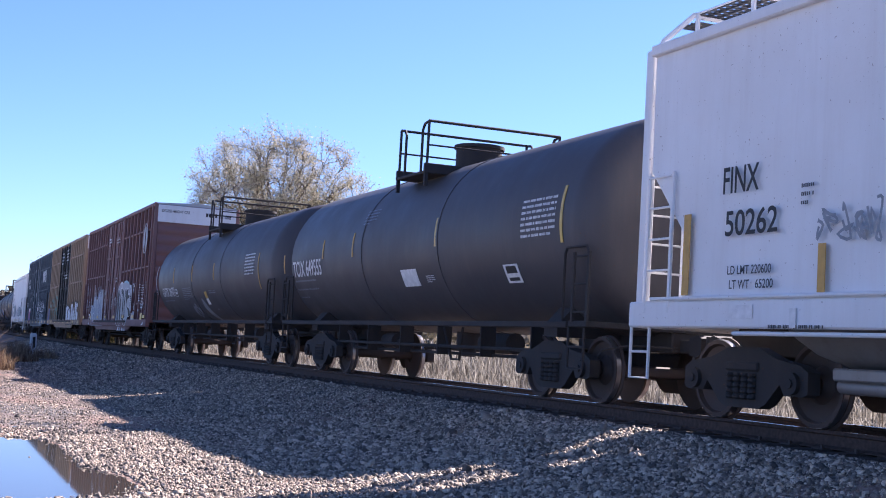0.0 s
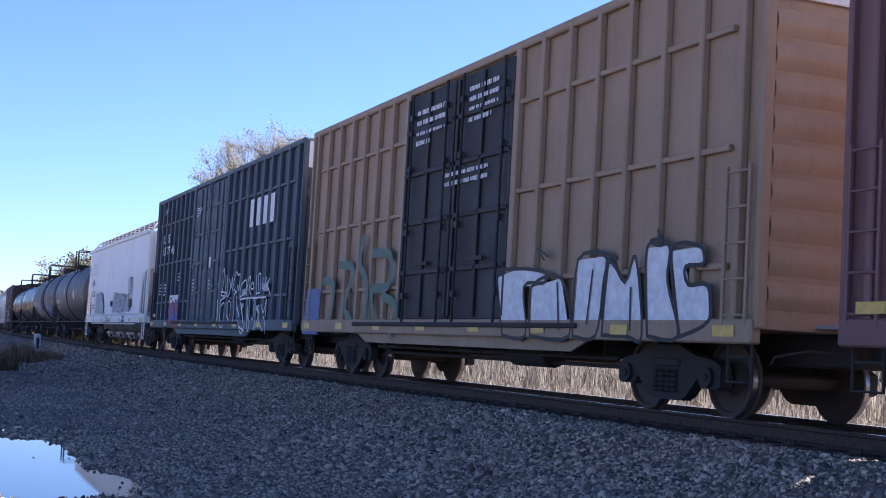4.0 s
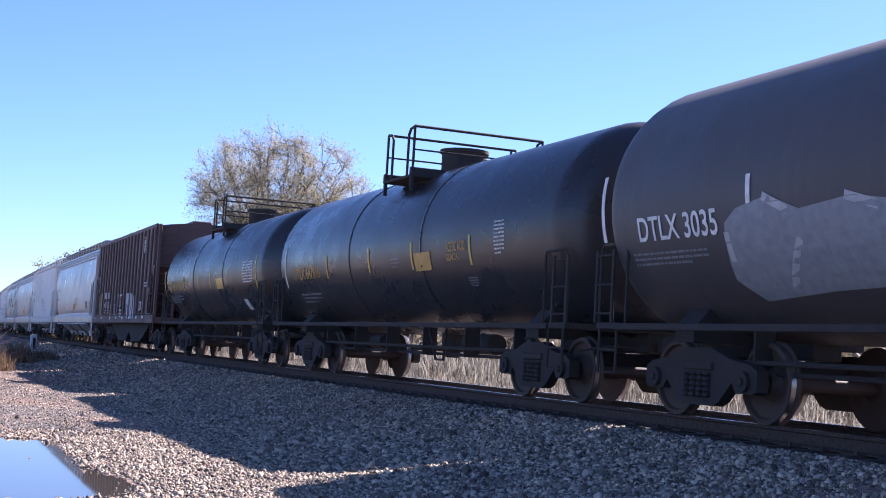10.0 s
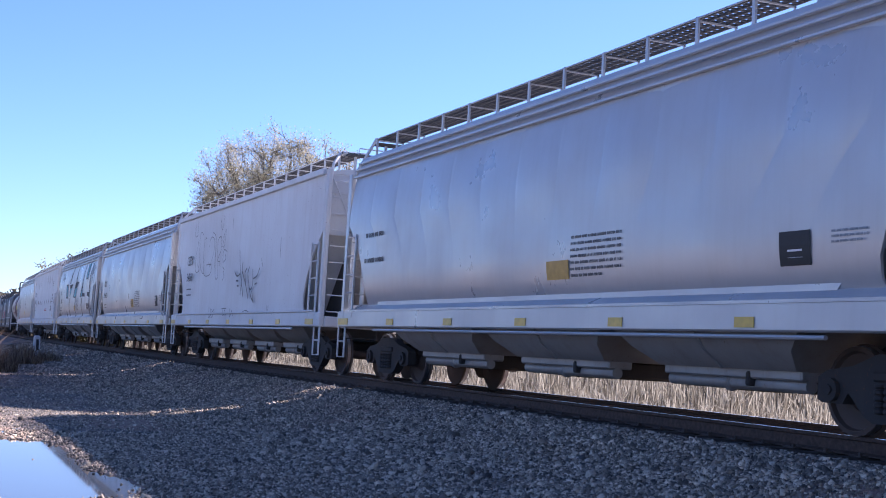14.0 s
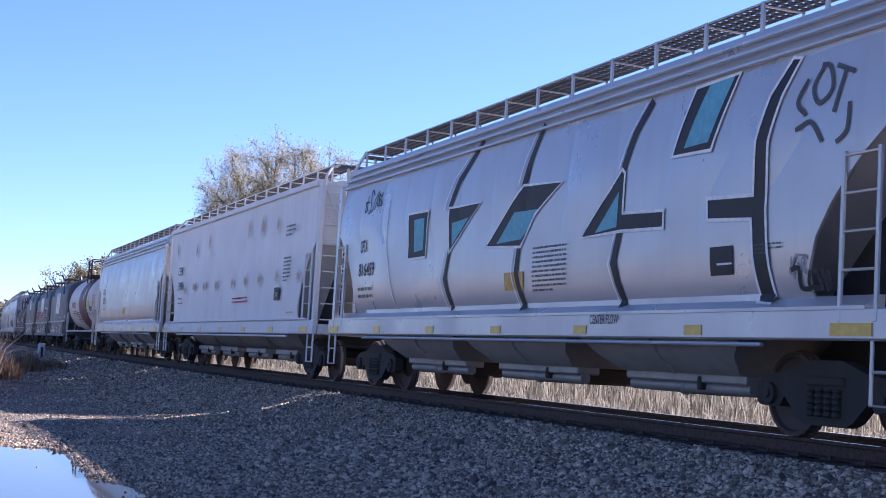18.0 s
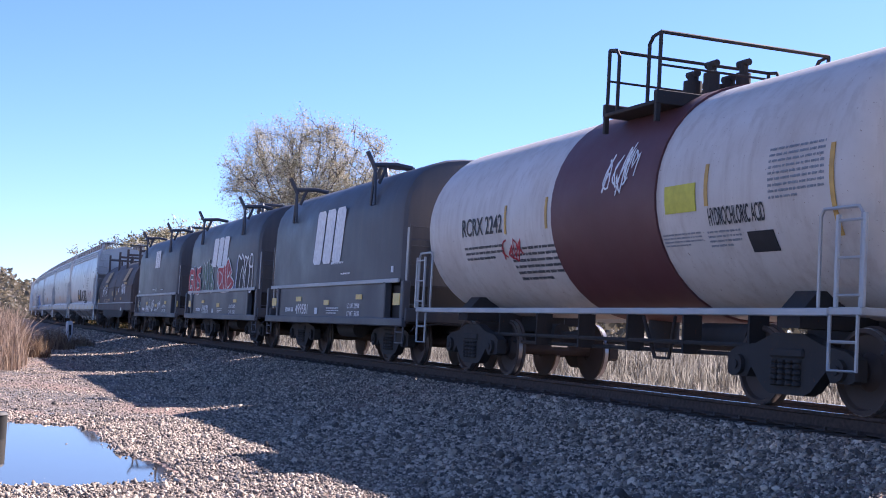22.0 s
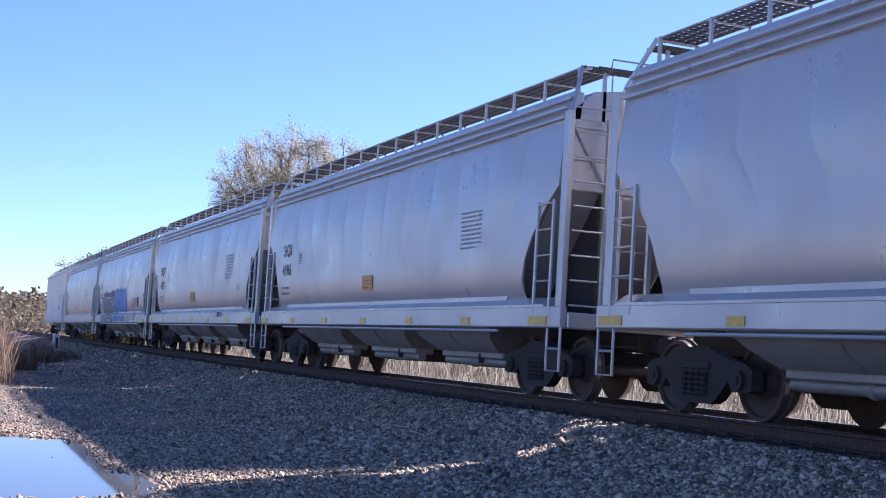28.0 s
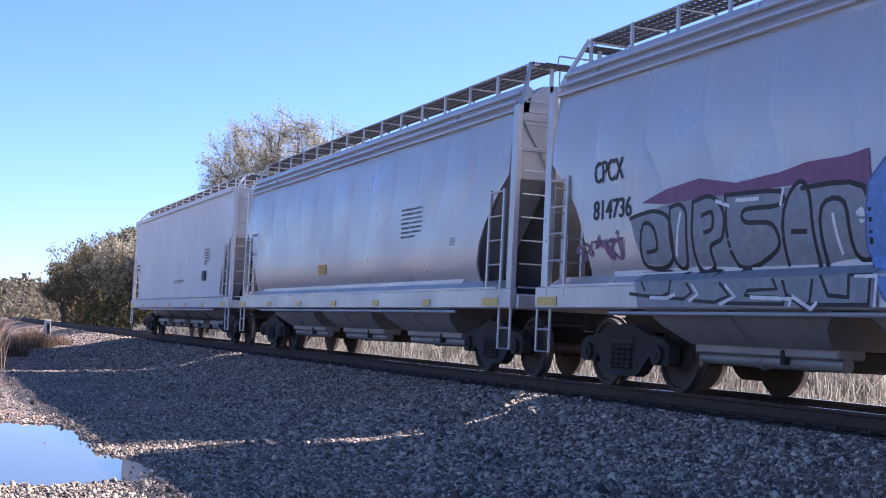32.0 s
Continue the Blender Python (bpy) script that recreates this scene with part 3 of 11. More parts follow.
def ladder(car, x, y, z0, z1, mat, width=0.44, step=0.36, along="x", name="ladder"):
    mb = MB()
    a, b = -width / 2, width / 2
    ax = (lambda u, z: (x + u, y, z)) if along == "x" else (lambda u, z: (x, y + u, z))
    for u in (a, b):
        p, q = ax(u, z0), ax(u, z1)
        mb.box(min(p[0], q[0]) - 0.022, max(p[0], q[0]) + 0.022, p[1] - 0.018, p[1] + 0.018, z0, z1, 0.005)
    ob = part(name, mb, mat, car)
    z = z0 + 0.12
    while z < z1:
        rung(ob, mat, width / 2 + 0.02, along, x, y, z)
        z += step
    return ob


def stirrup(car, x, y, mat, z0=0.45, z1=1.0, w=0.42):
    mb = MB()
    mb.tube([(x - w / 2, y, z1), (x - w / 2, y, z0), (x + w / 2, y, z0), (x + w / 2, y, z1)], 0.02)
    mb.tube([(x - w / 2, y, (z0 + z1) / 2), (x + w / 2, y, (z0 + z1) / 2)], 0.016)
    return part("sill_step", mb, mat, car)


def text_mesh(txt, size):
    key = "text %s %.3f" % (txt, size)
    if key not in SHARED:
        cu = bpy.data.curves.new("lettering", "FONT")
        cu.body, cu.size, cu.extrude, cu.align_x, cu.offset = txt, size, 0.002, "LEFT", size * 0.012
        ob = bpy.data.objects.new("lettering", cu)
        SHARED[key] = bpy.data.meshes.new_from_object(ob)
        bpy.data.objects.remove(ob)
    return SHARED[key]


def lettering(car, txt, x, z, width, height, mat, y, tilt=0.0):
    """Writing on the near side, from x towards +x. tilt: degrees by which the surface leans back."""
    me = text_mesh(txt, 1.0).copy()
    me.materials.clear()
    me.materials.append(mat)
    xs = [v.co.x for v in me.vertices]
    ob = part("lettering", me, None, car)
    ob.matrix_basis = pose(x, -y - 0.006, z, 90 - tilt, 0, 0) @ Matrix.Diagonal((width / (max(xs) - min(xs)), height / 0.70, 0.3, 1))
    return ob


def strip(car, x, z0, z1, mat, radius, zc, width=0.07):
    """Reflective tape that follows the round of a tank."""
    mb = MB()
    n = max(2, round((z1 - z0) / 0.12))
    grid = []
    for i in range(n + 1):
        z = z0 + (z1 - z0) * i / n
        y = -(math.sqrt(max(0.02, radius ** 2 - (z - zc) ** 2)) + 0.009)
        grid.append([(x - width / 2, y, z), (x + width / 2, y, z)])
    return part("tape_strip", mb.sheet(grid, (0, 0.006, 0)), mat, car, smooth=0)


def shape(car, pts, mat, y):
    """A flat painted area."""
    return part("painted_shape", MB().add([(x, -y - 0.004, z) for x, z in pts], [tuple(range(len(pts)))]), mat, car, smooth=0)


def stroke(car, pts, mat, y, width):
    mb = MB()
    ribbon(mb, pts, width, -y - 0.006)
    return tagged(part("painted_stroke", mb, mat, car, smooth=0), kind="stuff")


def emblem(car, x0, x1, z0, z1, mat, y, tilt, kind):
    """Emblems as plain shapes: ovals, slanted blocks, stains."""
    mb = MB()
    w, h = x1 - x0, z1 - z0
    ell = lambda k, n=28: [(w / 2 + w / 2 * k * math.cos(2 * math.pi * i / n), 0, h / 2 + h / 2 * k * math.sin(2 * math.pi * i / n)) for i in range(n)]
    if kind == "oval":
        mb.add(ell(1.0) + ell(0.82), [(i, (i + 1) % 28, 28 + (i + 1) % 28, 28 + i) for i in range(28)])
        mb.add([(w * 0.3, 0, h * 0.2), (w * 0.7, 0, h * 0.2), (w * 0.7, 0, h * 0.46), (w * 0.3, 0, h * 0.46)], [(0, 1, 2, 3)])
        mb.add([(w * 0.3, 0, h * 0.54), (w * 0.7, 0, h * 0.54), (w * 0.7, 0, h * 0.8), (w * 0.3, 0, h * 0.8)], [(0, 1, 2, 3)])
    elif kind == "disc":
        mb.add(ell(1.0) + ell(0.9), [(i, (i + 1) % 28, 28 + (i + 1) % 28, 28 + i) for i in range(28)])
        for a in (0, 14):
            mb.add([ell(0.84)[(a + i - 7) % 28] for i in range(1, 14)], [tuple(range(13))])
    elif kind == "ring":
        mb.add(ell(1.0) + ell(0.9), [(i, (i + 1) % 28, 28 + (i + 1) % 28, 28 + i) for i in range(28)])
    elif kind == "blot":
        rnd = random.Random(int(x0 * 100))
        mb.add([(p[0] + rnd.uniform(-0.06, 0.06) * w, 0, p[2] + rnd.uniform(-0.08, 0.08) * h) for p in ell(0.9)], [tuple(range(28))])
    elif kind == "blocks":
        for i in range(4):
            a, b = w * (i + 0.15) / 4, w * (i + 0.7) / 4
            mb.add([(a, 0, 0.1 * h), (b, 0, 0.1 * h), (b, 0, h * 0.75), (a, 0, h * 0.75)], [(0, 1, 2, 3)])
    else:
        for i in range(3):
            a, b = w * (i + 0.04) / 3.3, w * (i + 0.92) / 3.3
            sl = w * 0.10
            q = [(a, 0, 0.06 * h), (a + 0.05 * w, 0, 0), (b - 0.03 * w, 0, 0), (b, 0, 0.08 * h), (b + sl, 0, 0.94 * h), (b + sl - 0.04 * w, 0, h), (a + sl + 0.03 * w, 0, h), (a + sl, 0, 0.92 * h)]
            mb.add(q, [tuple(range(8))])
    ob = part("emblem" if kind != "blot" else "rust_stain", mb, mat, car, smooth=0)
    ob.matrix_basis = pose(x0, -y - 0.006, z0, -tilt, 0, 0)
    return ob


def bars(car, x, z, w, h, rows, mat, y, tilt=0.0, name="stencil", fill=0.36):
    """Small print that cannot be read: rows of plain bars."""
    mb = MB()
    rnd = random.Random(int(x * 131 + z * 977))
    for i in range(rows):
        zz = h * (1 - (i + 0.5) / rows)
        t = h / rows * max(fill, 0.5) / 2
        u, end = 0.0, w * (1.0 if rows < 3 or i < rows - 1 else rnd.uniform(0.5, 0.9))
        while u < end - t:
            for _ in range(rnd.randint(2, 8)):
                if u + t > end:
                    break
                k = rnd.uniform(0.75, 1.0)
                mb.box(u, u + t * 0.95, -0.0008, 0.0008, zz - t * k, zz + t * k)
                u += t * 1.35
            u += t * 1.3
    ob = tagged(part(name, mb, mat, car, smooth=0), kind="stuff")
    ob.matrix_basis = pose(x, -y - 0.006, z, -tilt, 0, 0)
    return ob


def patch(car, x0, x1, z0, z1, mat, y, tilt=0.0, name="reflector", label=""):
    mb = MB().box(0, x1 - x0, -0.004, 0.004, 0, z1 - z0)
    ob = part(name, mb, mat, car, label, smooth=0)
    ob.matrix_basis = pose(x0, -y - 0.006, z0, -tilt, 0, 0)
    return ob


def ribbon(mb, pts, width, yoff=0.0):
    """A flat painted stroke in the x-z plane, mitred at its corners."""
    pts = [p for i, p in enumerate(pts) if i == 0 or math.hypot(p[0] - pts[i - 1][0], p[1] - pts[i - 1][1]) > 1e-4]
    n = len(pts)
    if n < 2:
        return
    ring = math.hypot(pts[0][0] - pts[-1][0], pts[0][1] - pts[-1][1]) < 1e-3
    dirs = []
    for i in range(n - 1):
        dx, dz = pts[i + 1][0] - pts[i][0], pts[i + 1][1] - pts[i][1]
        l = math.hypot(dx, dz)
        dirs.append((dx / l, dz / l))
    vs = []
    for i, (x, z) in enumerate(pts):
        a = dirs[i - 1] if i else (dirs[-1] if ring else dirs[0])
        b = dirs[i] if i < n - 1 else (dirs[0] if ring else dirs[-1])
        mx, mz = -(a[1] + b[1]), a[0] + b[0]
        l = math.hypot(mx, mz)
        if l < 0.3:
            mx, mz, l = -a[1], a[0], 1.0
        k = width / 2 / l * min(1.5, 2.0 / max(l, 0.5))
        e = 0.0 if ring or 0 < i < n - 1 else (width * 0.3 if i else -width * 0.3)
        x, z = x + e * b[0], z + e * b[1]
        h = yoff - 0.0002 * (i % 5)
        vs += [(x + mx * k, h, z + mz * k), (x - mx * k, h, z - mz * k)]
    mb.add(vs, [(2 * i, 2 * i + 1, 2 * i + 3, 2 * i + 2) for i in range(n - 1)])


def soft_line(pts, steps=4):
    """A smooth curve through the corners of a line."""
    out = []
    for k in range(len(pts) - 1):
        p0, p1, p2, p3 = pts[max(k - 1, 0)], pts[k], pts[k + 1], pts[min(k + 2, len(pts) - 1)]
        for j in range(steps):
            u = j / steps
            out.append(tuple(0.5 * (2 * p1[d] + (p2[d] - p0[d]) * u + (2 * p0[d] - 5 * p1[d] + 4 * p2[d] - p3[d]) * u * u + (3 * p1[d] - p0[d] - 3 * p2[d] + p3[d]) * u ** 3) for d in (0, 1)))
    return out + [tuple(pts[-1])]


def spray(car, pts, mat, y, width):
    """A sprayed line with rounded turns."""
    mb = MB()
    ribbon(mb, soft_line(pts), width, -y - 0.006)
    return tagged(part("painted_stroke", mb, mat, car, smooth=0), kind="stuff")


def blob(mb, cx, cz, w, h, rnd, yoff, n=14):
    pts = []
    for i in range(n):
        a = 2 * math.pi * i / n
        r = rnd.uniform(0.75, 1.1)
        c, s = math.cos(a), math.sin(a)
        pts.append((cx + w / 2 * r * math.copysign(abs(c) ** 0.6, c), yoff, cz + h / 2 * r * math.copysign(abs(s) ** 0.6, s)))
    mb.add(pts, [tuple(range(n))])
    return soft_line([(p[0], p[2]) for p in pts] + [(pts[0][0], pts[0][2])], 3)


def graffiti(car, x0, x1, z0, z1, fill, line, y, seed, letters=5, stroke=0.045, tilt=0.0, label="", extra=None):
    """A sprayed tag: a row of unreadable fat shapes with outlines and inner strokes."""
    rnd = random.Random(seed)
    fills, lines = [], MB()
    w = (x1 - x0) / letters
    for i in range(letters):
        cx, cz = (i + 0.5) * w + rnd.uniform(-0.1, 0.1) * w, (z1 - z0) * 0.5 + rnd.uniform(-0.08, 0.08) * (z1 - z0)
        fills.append(MB())
        edge = blob(fills[-1], cx, cz, w * 1.05, (z1 - z0) * rnd.uniform(0.8, 1.0), rnd, -0.001 * (i % 3))
        ribbon(lines, edge, stroke, -0.006)
        for _ in range(3):
            a = (cx + rnd.uniform(-0.35, 0.35) * w, cz + rnd.uniform(-0.4, 0.4) * (z1 - z0))
            bz = (cx + rnd.uniform(-0.35, 0.35) * w, cz + rnd.uniform(-0.4, 0.4) * (z1 - z0))
            mid = ((a[0] + bz[0]) / 2 + rnd.uniform(-0.2, 0.2) * w, (a[1] + bz[1]) / 2 + rnd.uniform(-0.2, 0.2) * (z1 - z0))
            curve = [((1 - u) ** 2 * a[0] + 2 * u * (1 - u) * mid[0] + u * u * bz[0], (1 - u) ** 2 * a[1] + 2 * u * (1 - u) * mid[1] + u * u * bz[1]) for u in (0, .2, .4, .6, .8, 1)]
            ribbon(lines, curve, stroke * rnd.uniform(0.7, 1.3), -0.007)
    top = tagged(part("graffiti", lines, line, car, smooth=0), label, kind="stuff")
    top.matrix_basis = pose(x0, -y - 0.006, z0, -tilt, 0, 0)
    if fill:
        for f in fills:
            part("sprayed_letter", f, fill, top, smooth=0)
    return top


def scrawl(car, x0, x1, z0, z1, line, y, seed, n=6, stroke=0.03, tilt=0.0):
    """Thin handwriting-like strokes that cannot be read."""
    rnd = random.Random(seed)
    mb = MB()
    w = (x1 - x0) / n
    for i in range(n):
        pts = []
        cx = (i + 0.5) * w
        for k in range(rnd.randint(5, 9)):
            pts.append((cx + rnd.uniform(-0.6, 0.6) * w, rnd.uniform(0.05, 0.95) * (z1 - z0)))
        sm = []
        for k in range(len(pts) - 1):
            for u in (0, 0.33, 0.67):
                p0, p1, p2, p3 = pts[max(k - 1, 0)], pts[k], pts[k + 1], pts[min(k + 2, len(pts) - 1)]
                sm.append(tuple(0.5 * (2 * p1[d] + (p2[d] - p0[d]) * u + (2 * p0[d] - 5 * p1[d] + 4 * p2[d] - p3[d]) * u * u + (3 * p1[d] - p0[d] - 3 * p2[d] + p3[d]) * u ** 3) for d in (0, 1)))
        ribbon(mb, sm, stroke, -0.0015 * i)
    ob = tagged(part("graffiti", mb, line, car, smooth=0), kind="stuff")
    ob.matrix_basis = pose(x0, -y - 0.006, z0, -tilt, 0, 0)
    return ob


def hug(ob, radius, zc):
    """Bends flat paint and plates round the tank that they sit on."""
    m = ob.matrix_basis.copy()
    flat = m.is_identity
    out = (m.to_3x3() @ Vector((0, 0, 1) if ob.name.startswith("lettering") else (0, -1, 0))).normalized()
    for o in [ob] + list(ob.children):
        bm = bmesh.new()
        bm.from_mesh(o.data)
        bm.transform(m)
        zs = [v.co.z for v in bm.verts]
        for k in range(int((max(zs) - min(zs)) / 0.12)):
            bmesh.ops.bisect_plane(bm, geom=bm.verts[:] + bm.edges[:] + bm.faces[:], plane_co=(0, 0, min(zs) + 0.12 * (k + 1)), plane_no=(0, 0, 1))
        for v in bm.verts:
            layer = 0.004 if flat else (v.co - m.translation).dot(out)
            v.co.y = -(math.sqrt(max(0.05, radius ** 2 - (v.co.z - zc) ** 2)) + 0.008 + layer)
        bm.to_mesh(o.data)
        bm.free()
    ob.matrix_basis = Matrix()


# ---- tank cars ----
def tank_car(L, label, body, radius=1.5, zc=2.42, dome=True, band=None, rings=(), sill=None, mx=0.0, rl=0.68, rh=0.62):
    car = thing("tank_car", label, "tank car", "freight cars of the train")
    sill = sill or M["under"]
    low = M["under"]
    h = L / 2 - 0.12
    n = 44
    ang = [2 * math.pi * i / n for i in range(n)]

    def ring(x, r):
        return [(x, r * math.cos(a), zc + r * math.sin(a)) for a in ang]
    prof = [(h, 0.02), (h - 0.015, 0.4), (h - 0.05, 0.8), (h - 0.115, 1.13), (h - 0.19, 1.3), (h - 0.28, 1.41), (h - 0.38, 1.472), (h - 0.52, 1.5)]
    rr = [ring(x, r * radius / 1.5) for x, r in prof]
    rr += [ring(-x, r * radius / 1.5) for x, r in prof[::-1]]
    part("tank", MB().loft(rr), body, car)
    for x0, x1, mm in (band or []):
        part("jacket_band", MB().loft([ring(x0, radius + 0.005), ring(x0, radius + 0.03), ring(x1, radius + 0.03), ring(x1, radius + 0.005)]), mm, car)
    for x in rings:
        part("weld_band", MB().loft([ring(x - 0.03, radius), ring(x - 0.03, radius + 0.012), ring(x + 0.03, radius + 0.012), ring(x + 0.03, radius)]), body, car)
    # stub sills, saddles, side rails
    for s in (1, -1):
        mb = MB().box(s * (h - 2.6) if s > 0 else s * (L / 2 - 0.15), s * (L / 2 - 0.15) if s > 0 else s * (h - 2.6), -0.2, 0.2, 0.72, 1.05, 0.02)
        mb.prism_x([(-1.2, 0.86), (1.2, 0.86), (1.2, 1.02), (0.98, 1.26), (-0.98, 1.26), (-1.2, 1.02)], s * (h - 1.75), s * (h - 1.35))
        part("bolster", mb, low, car)
        # end platform with handrails
        a, b = sorted((s * (L / 2 - 0.62), s * (L / 2 - 0.12)))
        part("end_platform", MB().box(a, b, -1.5, 1.5, 0.98, 1.06, 0.01), sill, car)
        for y in (-1.48, 1.48):
            mb = MB().tube([(s * (L / 2 - 0.16), y, 1.0), (s * (L / 2 - 0.16), y, 1.95), (s * (L / 2 - 0.22), y, 2.02), (s * (L / 2 - 0.75), y, 2.02), (s * (L / 2 - 0.8), y, 1.95), (s * (L / 2 - 0.8), y, 1.0)], 0.02)
            part("handrail", mb, sill, car)
            stirrup(car, s * (L / 2 - 0.4), y, sill)
        ladder(car, s * (L / 2 - 0.3), -1.5, 1.05, 1.95, sill, 0.4)
    for y in (-1.5, 1.5):
        part("side_rail", MB().box(-(L / 2 - 0.6), L / 2 - 0.6, y - 0.03, y + 0.03, 0.97, 1.05, 0.01), sill, car)
    # outlet, piping, rods below
    mb = MB().cyl((0, 0, zc - radius - 0.28), (0, 0, zc - radius + 0.1), 0.22, 14).cyl((0, 0, zc - radius - 0.42), (0, 0, zc - radius - 0.28), 0.14, 12)
    part("bottom_outlet", mb, low, car)
    mb = MB()
    for y, z in ((-0.95, 0.66), (-0.75, 0.55), (0.8, 0.62)):
        mb.tube([(-(h - 2.4), y, z), (h - 2.4, y, z)], 0.028)
    for i in range(6):
        x = -(h - 2.6) + i * (2 * h - 5.2) / 5
        mb.box(x - 0.02, x + 0.02, -0.98, -0.72, 0.52, 1.0)
    mb.tube([(1.0, -0.9, 0.98), (1.25, -0.85, 0.45), (1.6, -0.85, 0.45), (1.8, -0.9, 0.98)], 0.025)
    part("brake_rigging", mb, low, car)
    part("air_reservoir", MB().cyl((1.9, -0.5, 0.75), (3.0, -0.5, 0.75), 0.17, 14), low, car)
    part("brake_cylinder", MB().cyl((-2.6, -0.6, 0.72), (-2.0, -0.6, 0.72), 0.14, 14).cyl((-2.0, -0.6, 0.72), (-1.2, -0.6, 0.72), 0.03, 6), low, car)
    # manway, platform and railing on top
    top = zc + radius
    mb = MB().cyl((mx, 0, top - 0.1), (mx, 0, top + 0.32), 0.42, 20).cyl((mx, 0, top + 0.32), (mx, 0, top + 0.38), 0.46, 20)
    if body is M["cream"]:
        # a cluster of valves in place of the round lid
        for x, y, r, z in ((-0.2, -0.25, 0.13, 0.34), (0.18, -0.2, 0.11, 0.42), (0.0, 0.18, 0.15, 0.30), (0.32, 0.2, 0.10, 0.46), (-0.36, 0.1, 0.10, 0.26)):
            mb = MB().cyl((mx + x, y, top - 0.1), (mx + x, y, top + z * 0.7), r, 12).cyl((mx + x, y, top + z * 0.7), (mx + x, y, top + z), r * 0.6, 10).cyl((mx + x - 0.12, y, top + z), (mx + x + 0.12, y, top + z), 0.05, 8)
            part("valve", mb, M["under"], car)
    else:
        part("manway", mb, sill, car)
    mb = MB().box(mx - rl - 0.04, mx + rl + 0.04, -1.32, -0.5, top - 0.30, top - 0.25, 0.01).box(mx - rl - 0.04, mx + rl + 0.04, 0.5, 1.32, top - 0.30, top - 0.25, 0.01)
    for x in (mx - rl, mx + rl):
        mb.box(x - 0.04, x + 0.04, -1.32, 1.32, top - 0.27, top - 0.12, 0.01)
        for s in (-1, 1):
            mb.box(x - 0.03, x + 0.03, s * 1.28 - 0.03, s * 1.28 + 0.03, top - 0.52, top - 0.25)
    top_mat = sill if body != M["cream"] else M["under"]
    part("top_platform", mb, top_mat, car)
    zt = top + rh
    for x, dx in ((mx - rl, 0.28), (mx + rl, -0.28)):
        mb = MB()
        mb.tube([(x + dx, -1.27, top - 0.25), (x + dx, -1.27, zt - 0.12), (x + dx * 0.7, -1.27, zt - 0.03), (x, -1.27, zt), (x, -0.6, zt), (x, 0.6, zt), (x, 1.27, zt), (x + dx * 0.7, 1.27, zt - 0.03), (x + dx, 1.27, zt - 0.12), (x + dx, 1.27, top - 0.25)], 0.026)
        for y in (-1.27, 1.27):
            mb.tube([(x, y, top - 0.25), (x, y, zt)], 0.026)
        mb.tube([(x, -1.27, top + 0.2), (x, 1.27, top + 0.2)], 0.018)
        part("railing", mb, top_mat, car)
    for s in (1, -1):
        truck(car, s * (h - 1.7))
    ends(car, L / 2, L / 2 + 0.35)
    return car


# ---- covered hoppers ----
SKINS = {}


